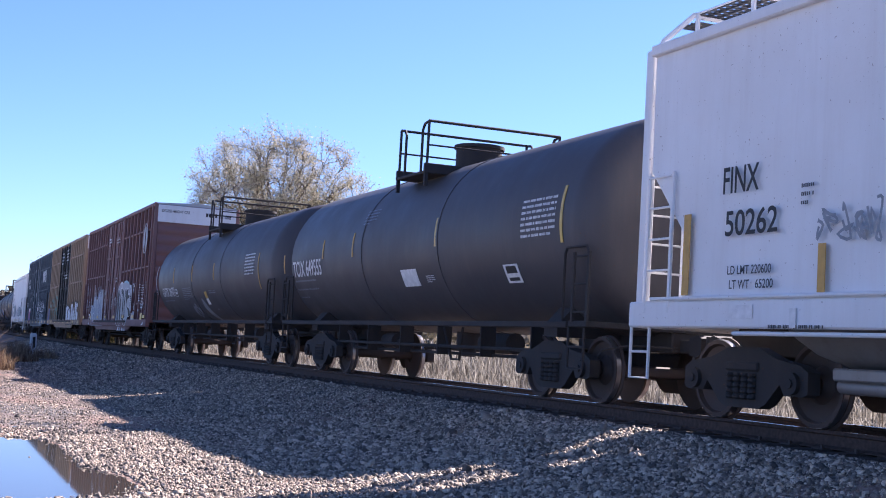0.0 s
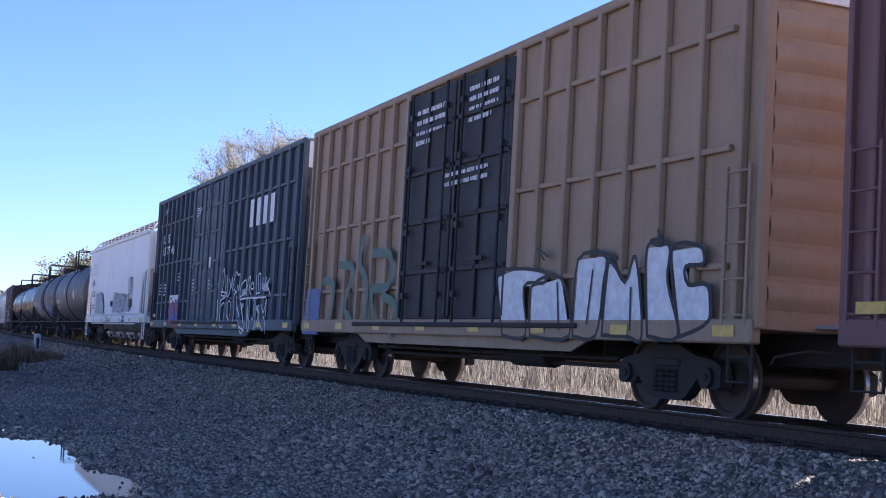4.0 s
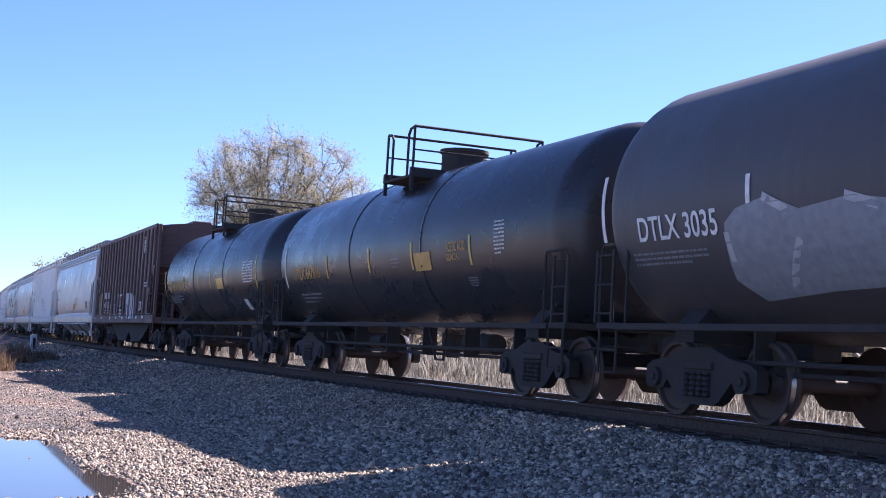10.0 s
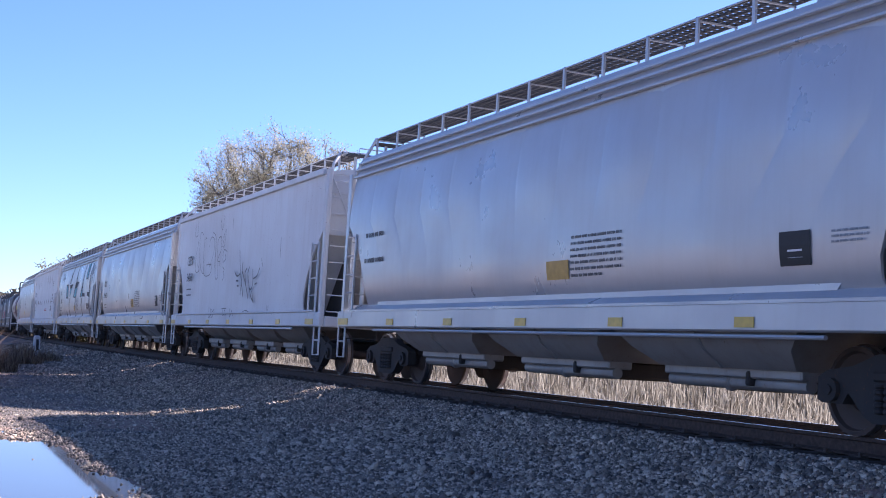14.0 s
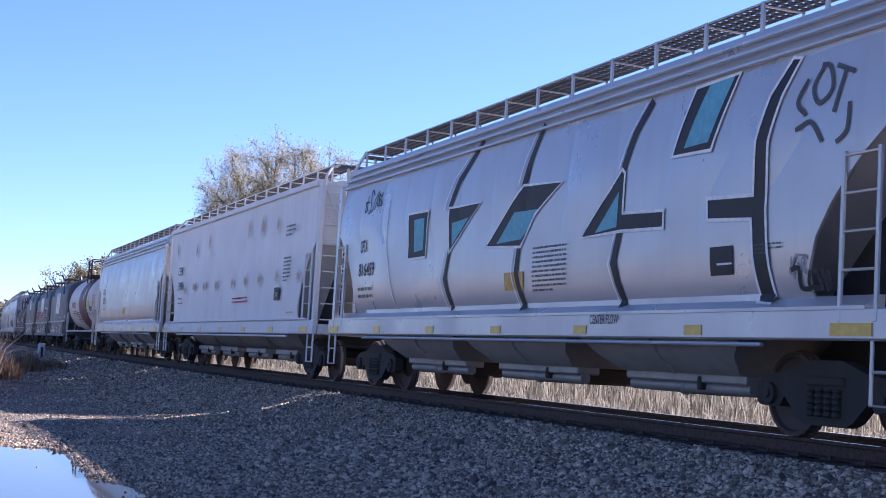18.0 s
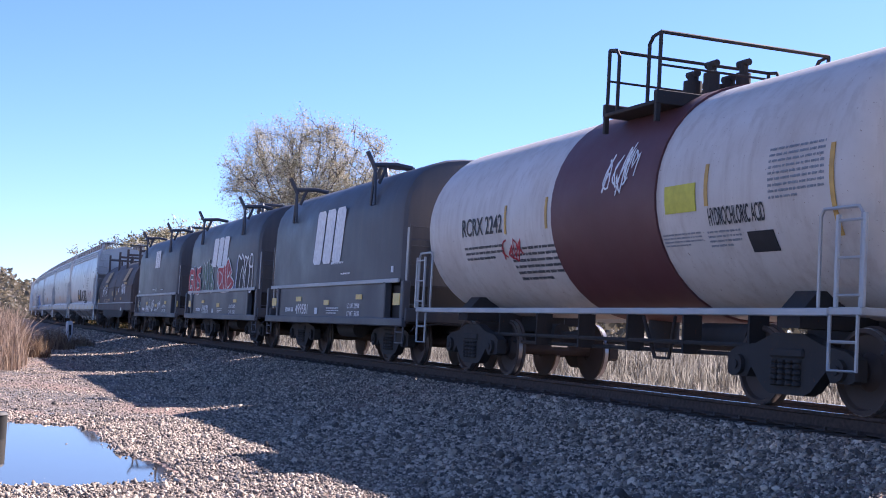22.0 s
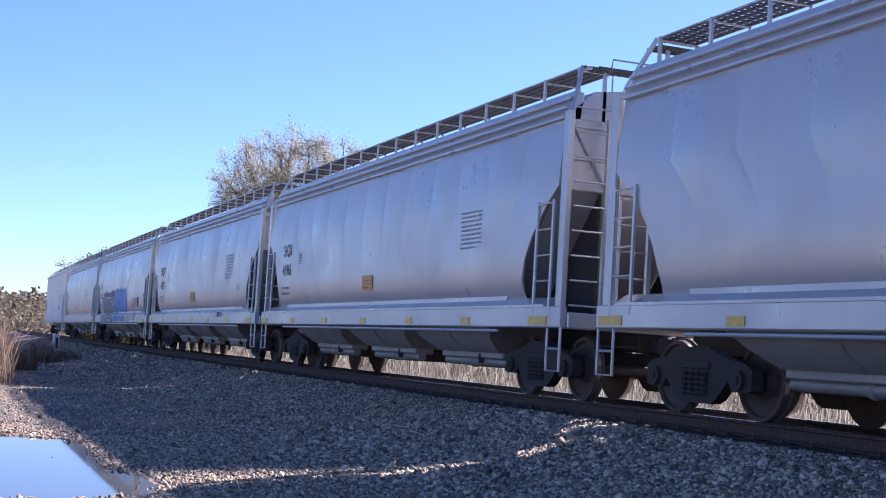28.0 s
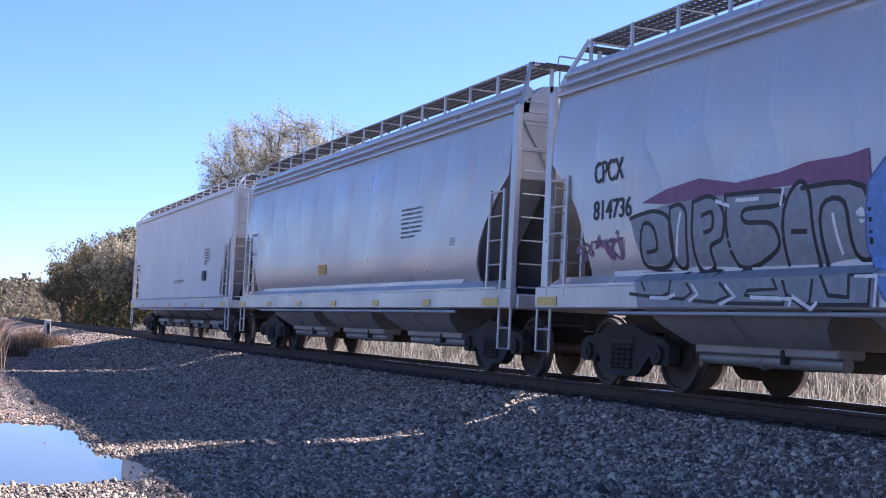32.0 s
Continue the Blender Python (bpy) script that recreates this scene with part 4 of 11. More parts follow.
def hopper_car(L, label, mat, style="silver", top=4.35, name="covered_hopper", cut=False):
    car = thing(name, label, "covered hopper", "freight cars of the train")
    H = L / 2
    W = 1.56
    zs = 1.28                 # top of the side sill
    eave = top - 0.45 if style == "silver" else top - 0.16

    def bulge(z):
        if style == "silver":
            u = (z - zs) / (eave - zs)
            return W - 0.16 * (1 - min(u / 0.25, 1)) ** 2 - 0.10 * max(0, (u - 0.55) / 0.45) ** 2
        return W - (0.02 if style == "white" else 0.0)

    def reach(z):
        """How far the side sheet goes towards the ends: a rounded notch low down."""
        if cut:
            return H - 0.42 - 0.84 * min(1.0, max(0.0, (2.8 - z) / 0.86))
        u = (z - 1.42) / (2.95 - 1.42)
        return H - 0.42 - 1.12 * (max(0.0, 1 - u * u) if u > 0 else 1 - 0.3 * (u / 0.1) ** 2)
    zz = [zs, zs + 0.1, zs + 0.35, 1.94, 2.2, 2.5, 2.8, 2.95, 3.3, 3.7, eave] if cut else [zs, zs + 0.04, zs + 0.08, zs + 0.2, zs + 0.4, zs + 0.7, zs + 1.0, zs + 1.25, 2.75, 2.95, 3.15, 3.35, 3.55, 3.75, eave]
    nseam = 13

    def skin(x, z):
        """How far the rounded side sheet, or the ledge and sill below it, stands from the middle."""
        if z < zs + 0.02:
            return W + 0.03
        low = W + 0.03 - (z - zs - 0.02) / 0.11 * 0.17 if z < zs + 0.13 else 0.0
        e = reach(z)
        return max(low, bulge(z) - 0.012 + wave(min(max((x + e) / (2 * e), 0.0), 1.0), z))

    def wave(u, z):
        k = int(u * nseam - 1e-6)
        h = 0.038 * abs(math.sin(math.pi * nseam * u)) ** 0.5 * (0.12 + (0.6 + 0.4 * math.sin(k * 2.7 + L)) * math.exp(-((z - 3.15) / 0.5) ** 2)) + 0.005 * math.sin(23 * u + z * 2.1)
        return h * min(1.0, max(0.0, (z - zs - 0.2) / 0.4))
    if style == "silver":
        SKINS[car.name] = skin
    us = [(j + o) / nseam for j in range(nseam) for o in (0, 0.03, 0.08, 0.16, 0.3, 0.5, 0.7, 0.84, 0.92, 0.97)] + [1.0]
    grid = []
    for z in zz:
        row = []
        e = reach(z)
        for u in us:
            x = -e + 2 * e * u
            wob = 0.0
            if style == "silver":
                wob = wave(u, z)
            elif style == "rib":
                wob = 0.0
            else:
                wob = 0.005 * math.sin(17 * u + z * 1.7) + 0.003 * math.sin(41 * u)
            row.append((x, -(bulge(z) - 0.012 + wob), z))
        grid.append(row)
    mb = MB().sheet(grid, (0, 0.03, 0))
    part("side_sheet", mb, mat, car, smooth=40)
    part("side_sheet", mb.mirrored(), mat, car, smooth=40)
    if style == "rib":
        for y in (-1, 1):
            for i in range(19):
                x = -(H - 0.6) + i * (2 * H - 1.2) / 18
                z0 = zs if abs(x) < H - 1.7 else (2.2 if abs(x) < H - 0.9 else 2.95)
                part("rib", MB().box(x - 0.11, x + 0.11, y * W - 0.06, y * W + 0.06, z0, eave, 0.03), mat, car)
    # slope sheets and inner bin, end walls above them
    bw = W - 0.10
    mb = MB()
    mb.loft([[(x, y, z) for x, z in ((-(H - 0.5), 3.05), (-(H - 2.4), 1.15), (H - 2.4, 1.15), (H - 0.5, 3.05), (H - 0.5, eave), (-(H - 0.5), eave))] for y in (-bw, bw)])
    part("bin", mb, mat, car)
    # roof
    prof = [(-(W - 0.1), eave), (-(W - 0.12), eave + 0.05), (-1.05, top - 0.04), (-0.5, top + 0.03), (0, top + 0.06), (0.5, top + 0.03), (1.05, top - 0.04), (W - 0.12, eave + 0.05), (W - 0.1, eave)]
    part("roof", MB().prism_x(prof, -(H - 0.42), H - 0.42), mat, car)
    for y in (-1, 1):
        mb = MB()
        if style == "silver":
            for k, (dy, dz) in enumerate(((0.02, -0.02), (0.0, 0.12), (-0.06, 0.26))):
                part("roof_ridge", MB().box(-(H - 0.42), H - 0.42, y * (W - 0.09 + dy) - 0.03, y * (W - 0.09 + dy) + 0.03, eave + dz, eave + dz + 0.045, 0.01), mat, car)
            mb.loft([[(x, y * (W - 0.10), eave), (x, y * (W - 0.22), eave + 0.40), (x, y * (W - 0.34), eave + 0.37), (x, y * (W - 0.3), eave)] for x in (-(H - 0.42), H - 0.42)])
        else:
            mb.box(-(H - 0.40), H - 0.40, y * (W + 0.0) - 0.045, y * (W + 0.0) + 0.045, eave - 0.03, eave + 0.10, 0.015)
        part("roof_rail", mb, mat, car)
    for i in range(9):
        x = -(H - 1.4) + i * (2 * H - 2.8) / 8
        mb = MB().box(x - (2 * H - 2.8) / 16 + 0.04, x + (2 * H - 2.8) / 16 - 0.04, -0.33, 0.33, top + 0.03, top + 0.16, 0.03)
        part("roof_hatch", mb, mat, car)
    # running boards on brackets along both edges of the roof
    boards = (-1, 1) if style != "rib" else ()
    zt = top + 0.31
    for y in boards:
        mb = MB()
        for q in (0.63, 0.76, 0.89, 1.02, 1.15):
            mb.box(-(H - 0.55), H - 0.55, y * q - 0.008, y * q + 0.008, zt, zt + 0.04)
        for k in range(int((L - 1.1) / 0.12)):
            x = -(H - 0.56) + k * 0.12
            mb.box(x, x + 0.012, min(y * 0.63, y * 1.15), max(y * 0.63, y * 1.15), zt + 0.008, zt + 0.034)
        ob = part("running_board", mb, M["galvdark"], car, "dark steel grating walkway", smooth=0)
        nb = 15
        brace = MB().box(-0.028, 0.028, min(y * 1.155, y * 1.185), max(y * 1.155, y * 1.185), top - 0.12, zt + 0.035)
        brace.tube([(0, y * 1.16, zt - 0.012), (0, y * 0.62, zt - 0.016)], 0.014, 4)
        brace.tube([(0, y * 0.64, zt), (0, y * 0.64, top - 0.02)], 0.014, 4)
        brace = brace.mesh("bracket", mat)
        for k in range(nb):
            part("bracket", brace, None, ob).location.x = -(H - 0.7) + k * (2 * H - 1.4) / (nb - 1)
        part("board_rail", MB().tube([(-(H - 0.7), y * 1.17, zt + 0.02), (H - 0.7, y * 1.17, zt + 0.02)], 0.012, 5), mat, ob)
        for s in (1, -1):
            mb = MB().tube([(s * (H - 0.28), y * (W - 0.08), eave - 0.1), (s * (H - 0.34), y * (W - 0.16), eave + 0.2), (s * (H - 0.62), y * 1.17, zt + 0.02), (s * (H - 0.58), y * 0.62, zt + 0.03)], 0.036, 6)
            part("grab_rail", mb, mat, ob)
    for s in (1, -1) if boards else ():
        mb = MB()
        for q in range(4):
            x = s * (H - 0.53 + 0.09 * q)
            mb.box(x - 0.008, x + 0.008, -1.1, 1.1, zt - 0.06, zt - 0.02)
        for q in range(19):
            y = -1.08 + 0.12 * q
            mb.box(min(s * (H - 0.53), s * (H - 0.26)), max(s * (H - 0.53), s * (H - 0.26)), y - 0.006, y + 0.006, zt - 0.055, zt - 0.03)
        walkway = part("end_walkway", mb, M["galvdark"], car, "steel grating across the end of the roof", smooth=0)
        for y in (-0.9, 0, 0.9):
            part("bracket", MB().box(min(s * (H - 0.46), s * (H - 0.42)), max(s * (H - 0.46), s * (H - 0.42)), y - 0.025, y + 0.025, eave - 0.1, zt - 0.06), mat, walkway)
        part("handrail", MB().tube([(s * (H - 0.26), -0.9, zt - 0.04), (s * (H - 0.26), -0.88, zt + 0.1), (s * (H - 0.26), 0.88, zt + 0.1), (s * (H - 0.26), 0.9, zt - 0.04)], 0.014, 5), mat, walkway)
        for y in (-1, 1):
            part("end_brace", MB().tube([(s * (H - 0.41), y * (W - 0.2), eave - 0.1), (s * (H - 0.41), y * (W - 0.75), 2.95)], 0.016, 5), mat, car)
        for z in (2.93, 3.35, 3.8):
            part("end_stiffener", MB().box(*sorted((s * (H - 0.45), s * (H - 0.405))), -(W - 0.13), W - 0.13, z - 0.02, z + 0.02), mat, car)
    # side sills, corner posts, end frames
    for y in (-1, 1):
        a, b = sorted((y * (W - 0.10), y * (W + 0.02)))
        part("side_sill", MB().box(-(H - 0.12), H - 0.12, a, b, 0.98, zs, 0.02), mat, car)
        a, b = sorted((y * (W - 0.06), y * (W + 0.045)))
        if style == "silver":
            part("sill_ledge", MB().prism_x([(y * (W - 0.2), zs + 0.13), (y * (W - 0.14), zs + 0.13), (y * (W + 0.03), zs + 0.02), (y * (W + 0.03), zs - 0.015), (y * (W - 0.2), zs - 0.015)], -(H - 0.6), H - 0.6), mat, car)
        else:
            part("sill_ledge", MB().box(-(H - 0.6), H - 0.6, a, b, zs, zs + 0.045, 0.015), mat, car)
        if style != "rib":
            part("sill_pipe", MB().tube([(-(H - 2.2), y * (W - 0.02), 0.93), (H - 2.2, y * (W - 0.02), 0.93)], 0.024, 8), mat, car)
    for s in (1, -1):
        for y in (-1, 1):
            a, b = sorted((s * (H - 0.36), s * (H - 0.20)))
            c, d = sorted((y * (W - 0.12), y * (W - 0.02)))
            part("corner_post", MB().box(a, b, c, d, 1.0, eave + 0.08, 0.015), mat, car)
            stirrup(car, s * (H - 0.34), y * (W - 0.02), mat, 0.4, 1.0, 0.4)
        # end sheet with its rungs
        a, b = sorted((s * (H - 0.47), s * (H - 0.44)))
        part("end_sheet", MB().box(a, b, -(W - 0.12), W - 0.12, 2.9, eave + 0.05), mat, car)
        ob = part("end_ladder", MB().box(*sorted((s * (H - 0.24), s * (H - 0.18))), -(W - 0.62), -(W - 0.68), 1.0, eave), mat, car)
        for k in range(9):
            rung(ob, mat, 0.25, "y", s * (H - 0.2), -(W - 0.4), 1.3 + 0.34 * k)
        ladder(car, s * (H - 0.72), -(W + 0.01), 1.15, 2.75, mat, 0.5, 0.36)
        a, b = sorted((s * (H - 0.45), s * (H - 0.10)))
        part("end_sill", MB().box(a, b, -(W - 0.1), W - 0.1, 0.98, 1.2, 0.02), mat, car)
        for y in (-0.55, 0.55):
            mb = MB().tube([(s * (H - 0.5), y, 3.0), (s * (H - 0.5), y, 1.2)], 0.05, 6)
            mb.tube([(s * (H - 2.0), y, 1.5), (s * (H - 0.3), y, 1.1)], 0.05, 6)
            part("end_strut", mb, mat, car)
        for y in (-0.8, 0.8):
            part("shear_plate", MB().prism_y([(s * (H - 0.6), 1.05), (s * (H - 0.6), 2.9), (s * (H - 2.35), 1.15), (s * (H - 2.35), 1.05)], y - 0.02, y + 0.02), M["under"], car)
    part("brake_wheel", MB().lathe_y([(0.26, 0.0), (0.28, 0.02), (0.26, 0.04), (0.24, 0.02)], 0, 0, 16).cyl((-0.25, 0.02, 0), (0.25, 0.02, 0), 0.015).cyl((0, 0.02, -0.25), (0, 0.02, 0.25), 0.015), M["under"], car).matrix_basis = pose(H - 0.2, 0.6, 1.8, 0, 0, 90)
    # centre sill and outlet gates
    part("centre_sill", MB().box(-(H - 0.3), H - 0.3, -0.25, 0.25, 0.72, 1.1, 0.02), M["under"], car)
    # bays take the grey with underside shade in its colour, not the side paint
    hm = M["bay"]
    n = 4 if style == "white" else 3
    span = (2 * H - 5.2) / n
    if style == "rib":
        # two deep bays with an arch between them
        n = 0
        for a in (-1, 1):
            bay = [(a * x, z) for x, z in ((0.0, 1.1), (0.0, 0.64), (0.14, 0.62), (0.68, 0.40), (0.5, 0.37), (0.5, 0.32), (2.55, 0.32), (3.2, 0.50), (4.5, 0.92), (4.9, 1.1))]
            part("hopper_bay", MB().prism_y(bay, -1.2, 1.2), M["under"], car)
            part("bay_flange", MB().prism_y([(a * 0.0, 1.22), (a * 0.0, 1.02), (a * 4.7, 1.02), (a * 4.9, 1.22)], -1.44, 1.44), M["under"], car)
            part("outlet_gate", MB().box(*sorted((a * 0.7, a * 2.4)), -0.9, 0.9, 0.25, 0.33, 0.01), M["under"], car)
    for i in range(n):
        x = -(H - 2.6) + span * (i + 0.5)
        rings = []
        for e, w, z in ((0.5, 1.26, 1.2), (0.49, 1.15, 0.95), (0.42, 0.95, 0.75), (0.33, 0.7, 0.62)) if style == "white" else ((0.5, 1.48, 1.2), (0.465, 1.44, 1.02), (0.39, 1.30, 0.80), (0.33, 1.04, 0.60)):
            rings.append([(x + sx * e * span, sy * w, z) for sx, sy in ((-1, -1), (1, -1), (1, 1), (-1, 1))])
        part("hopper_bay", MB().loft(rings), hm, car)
        if style == "silver":
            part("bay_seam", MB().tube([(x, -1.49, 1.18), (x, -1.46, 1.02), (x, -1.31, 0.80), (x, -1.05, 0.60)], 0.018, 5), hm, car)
        r = 0.33 * span
        mb = MB().box(x - r, x + r, -0.98, -0.62, 0.50, 0.63, 0.02)
        mb.loft([[(q, -0.84 + t * math.cos(k * math.pi / 6), 0.45 + t * math.sin(k * math.pi / 6)) for k in range(12)] for q, t in ((x - r, 0.075), (x - 0.14, 0.08), (x - 0.12, 0.105), (x - 0.06, 0.105), (x - 0.04, 0.08), (x + r, 0.075))])
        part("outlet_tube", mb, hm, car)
        part("outlet_gate", MB().box(x - 0.35, x + 0.35, -0.75, 0.75, 0.36, 0.62, 0.04).box(x + 0.36, x + 0.44, -1.0, -0.72, 0.42, 0.58, 0.02), M["under"], car)
    for s in (1, -1):
        truck(car, s * (H - 1.75))
    ends(car, H, H + 0.25)
    # tape along the sill
    nt_ = 7
    for k in range(nt_):
        x = -(H - 0.5) + k * (2 * H - 1.3) / (nt_ - 1)
        big = k in (0, nt_ - 1)
        if not cut and style != "rib":
            patch(car, x - (0.28 if big else 0.17), x + (0.30 if big else 0.17), 1.02, 1.13 if not big else 1.14, M["yellow"], W + 0.022)
    return car


# ---- box cars ----
def box_car(L, label, mat, doors, top=5.2, dc=0.0, dw=2.2, pitch=0.755, end_mat=None, white_end=True):
    """dc, dw: middle and half width of the pair of plug doors; pitch: from post to post."""
    car = thing("box_car", label, "box car", "freight cars of the train")
    H, W, z0 = L / 2, 1.46, 0.98
    zr = top - 0.1
    part("body", MB().box(-H + 0.05, H - 0.05, -W + 0.05, W - 0.05, z0, zr, 0.01), mat, car)
    # side posts and bands
    for y in (-1, 1):
        yy = y * (W - 0.05)
        a, b = sorted((yy, yy + y * 0.10))
        for s in (1, -1):
            free = H - 0.4 - dw - s * dc
            n = round(free / pitch) + 1
            for k in range(n):
                x = dc + s * (dw + free * k / (n - 1))
                wd = 0.05 if k else 0.09
                part("side_post", MB().box(x - wd, x + wd, a, b, z0 + 0.06, zr, 0.015), mat, car)
        for z in (z0 + 0.67, z0 + 1.95, z0 + 3.26):
            for s in (1, -1):
                x0, x1 = sorted((dc + s * dw, s * (H - 0.62)))
                mb = MB().box(x0, x1, min(yy, yy + y * 0.07), max(yy, yy + y * 0.07), z - 0.035, z + 0.035, 0.01)
                part("side_band", mb, mat, car)
        a, b = sorted((yy - y * 0.02, yy + y * 0.12))
        part("side_sill", MB().box(-H + 0.03, H - 0.03, a, b, z0 - 0.16, z0 + 0.1, 0.02), mat, car)
        part("fish_belly_sill", MB().prism_y([(-H * 0.62, z0), (-H * 0.5, 0.66), (H * 0.5, 0.66), (H * 0.62, z0)], min(yy, yy + y * 0.04), max(yy, yy + y * 0.04)), mat, car)
        part("roof_edge", MB().box(-H, H, min(yy, yy + y * 0.09), max(yy, yy + y * 0.09), zr - 0.08, zr + 0.05, 0.02), mat, car)
        for d in (-1, 1):
            x0, x1 = (dc + 0.03, dc + dw - 0.05) if d > 0 else (dc - dw + 0.05, dc - 0.03)
            ya, yb = sorted((yy, yy + y * 0.07))
            mb = MB().box(x0, x1, ya, yb, z0 + 0.1, zr - 0.12, 0.015)
            door = part("plug_door", mb, doors, car, "plug door with locking bars")
            yc, yd = sorted((yy + y * 0.07, yy + y * 0.115))
            for k in range(3):
                x = x0 + 0.05 + (x1 - x0 - 0.1) * (0, 0.47, 1)[k]
                part("door_rib", MB().box(x - 0.045, x + 0.045, yc, yd, z0 + 0.14, zr - 0.16, 0.01), doors, door)
            for z in (z0 + 0.9, z0 + 1.75, z0 + 2.6, z0 + 3.35):
                part("door_rib", MB().box(x0, x1, yc, yc + (yd - yc) * 0.7, z - 0.04, z + 0.04, 0.01), doors, door)
            ym = yy + y * 0.135
            for x in (x0 + 0.32, x1 - 0.3):
                mb = MB().cyl((x, ym, z0 + 0.05), (x, ym, zr - 0.1), 0.024, 8)
                for z in (z0 + 0.5, z0 + 1.6, z0 + 2.7, z0 + 3.6):
                    mb.box(x - 0.06, x + 0.06, ym - 0.03, ym + 0.03, z - 0.05, z + 0.05)
                part("lock_bar", mb, doors, door)
            part("door_handle", MB().box((x0 + x1) / 2 - 0.3, (x0 + x1) / 2 + 0.3, ym - 0.015, ym + 0.015, z0 + 1.0, z0 + 1.06), doors, door)
        part("door_track", MB().box(dc - dw * 2.0, dc + dw * 2.0, min(yy, yy + y * 0.16), max(yy, yy + y * 0.16), z0 - 0.02, z0 + 0.05, 0.01), M["under"], car)
    part("roof", MB().prism_x([(-W + 0.02, zr), (-W + 0.02, zr + 0.04), (0, top + 0.02), (W - 0.02, zr + 0.04), (W - 0.02, zr)], -H + 0.02, H - 0.02), M["galv"], car)
    for s in (1, -1):
        x = s * (H - 0.05)
        for k in range(9):
            z = z0 + 0.35 + k * 0.36
            mb = MB().prism_y([(x, z - 0.15), (x + s * 0.05, z - 0.04), (x + s * 0.05, z + 0.04), (x, z + 0.15)], -W + 0.12, W - 0.12)
            part("end_corrugation", mb, end_mat or mat, car)
        for y in (-1, 1):
            a, b = sorted((x - s * 0.02, x + s * 0.06))
            c, d = sorted((y * (W - 0.1), y * (W + 0.03)))
            part("corner_post", MB().box(a, b, c, d, z0, zr, 0.015), mat, car)
            stirrup(car, s * (H - 0.35), y * (W - 0.04), M["under"], 0.42, 0.95)
        if white_end:
            a, b = sorted((x + s * 0.03, x + s * 0.058))
            part("end_panel", MB().box(a, b, -W + 0.06, W - 0.06, zr - 0.62, zr - 0.02, 0.01), M["white"], car, "white panel across the top of the end")
            me = text_mesh("EXCESS HEIGHT CAR", 0.17).copy()
            me.materials.clear()
            me.materials.append(M["ink"])
            t = part("lettering", me, None, car)
            t.matrix_basis = pose(x + s * 0.062, -W * 0.86 * s, zr - 0.27, 90, 0, 90 * s) @ Matrix.Diagonal((0.62, 0.8, 1, 1))
            me = text_mesh("761088", 0.19).copy()
            me.materials.clear()
            me.materials.append(M["ink"])
            t = part("lettering", me, None, car)
            t.matrix_basis = pose(x + s * 0.062, W * 0.52 * s, zr - 0.33, 90, 0, 90 * s) @ Matrix.Diagonal((0.75, 1, 1, 1))
            t = part("stencil", MB().box(0, 0.06, 0, 0.085, 0, 0.13).box(0, 0.06, 0.11, 0.195, 0, 0.13).box(0, 0.06, 0.22, 0.305, 0, 0.13).box(0, 0.06, 0.33, 0.40, 0, 0.13), M["ink"], car)
            t.matrix_basis = pose(x + s * 0.008, W * 0.2 * s, zr - 0.32, 0, 0, 0 if s > 0 else 180)
        part("end_platform", MB().box(*sorted((x, x + s * 0.35)), -0.7, 0.7, 1.02, 1.06), M["galv"], car)
        ladder(car, s * (H - 0.35), -(W + 0.06), 1.0, 2.7, M["under"] if mat is M["navy"] else mat, 0.42, 0.38)
    part("centre_sill", MB().box(-(H + 0.1), H + 0.1, -0.3, 0.3, 0.62, 1.0, 0.02), M["under"], car)
    mb = MB()
    for y, z in ((-1.0, 0.6), (-0.8, 0.5), (0.9, 0.55)):
        mb.tube([(-(H - 3.6), y, z), (H - 3.6, y, z)], 0.03)
    for i in range(8):
        x = -(H - 4) + i * (2 * H - 8) / 7
        mb.box(x - 0.03, x + 0.03, -1.0, 1.0, 0.6, 0.98)
    part("brake_rigging", mb, M["under"], car)
    part("air_reservoir", MB().cyl((1.2, -0.8, 0.62), (2.4, -0.8, 0.62), 0.2, 14), M["under"], car)
    for s in (1, -1):
        truck(car, s * (H - 2.3))
    ends(car, H, H + 0.45)
    for k in range(8):
        x = -(H - 0.5) + k * (2 * H - 1.0) / 7
        patch(car, x - 0.2, x + 0.2, z0 + (0.14 if mat is M["brown"] else -0.09), z0 + (0.25 if mat is M["brown"] else 0.03), M["yellow"], W + 0.075)
    return car


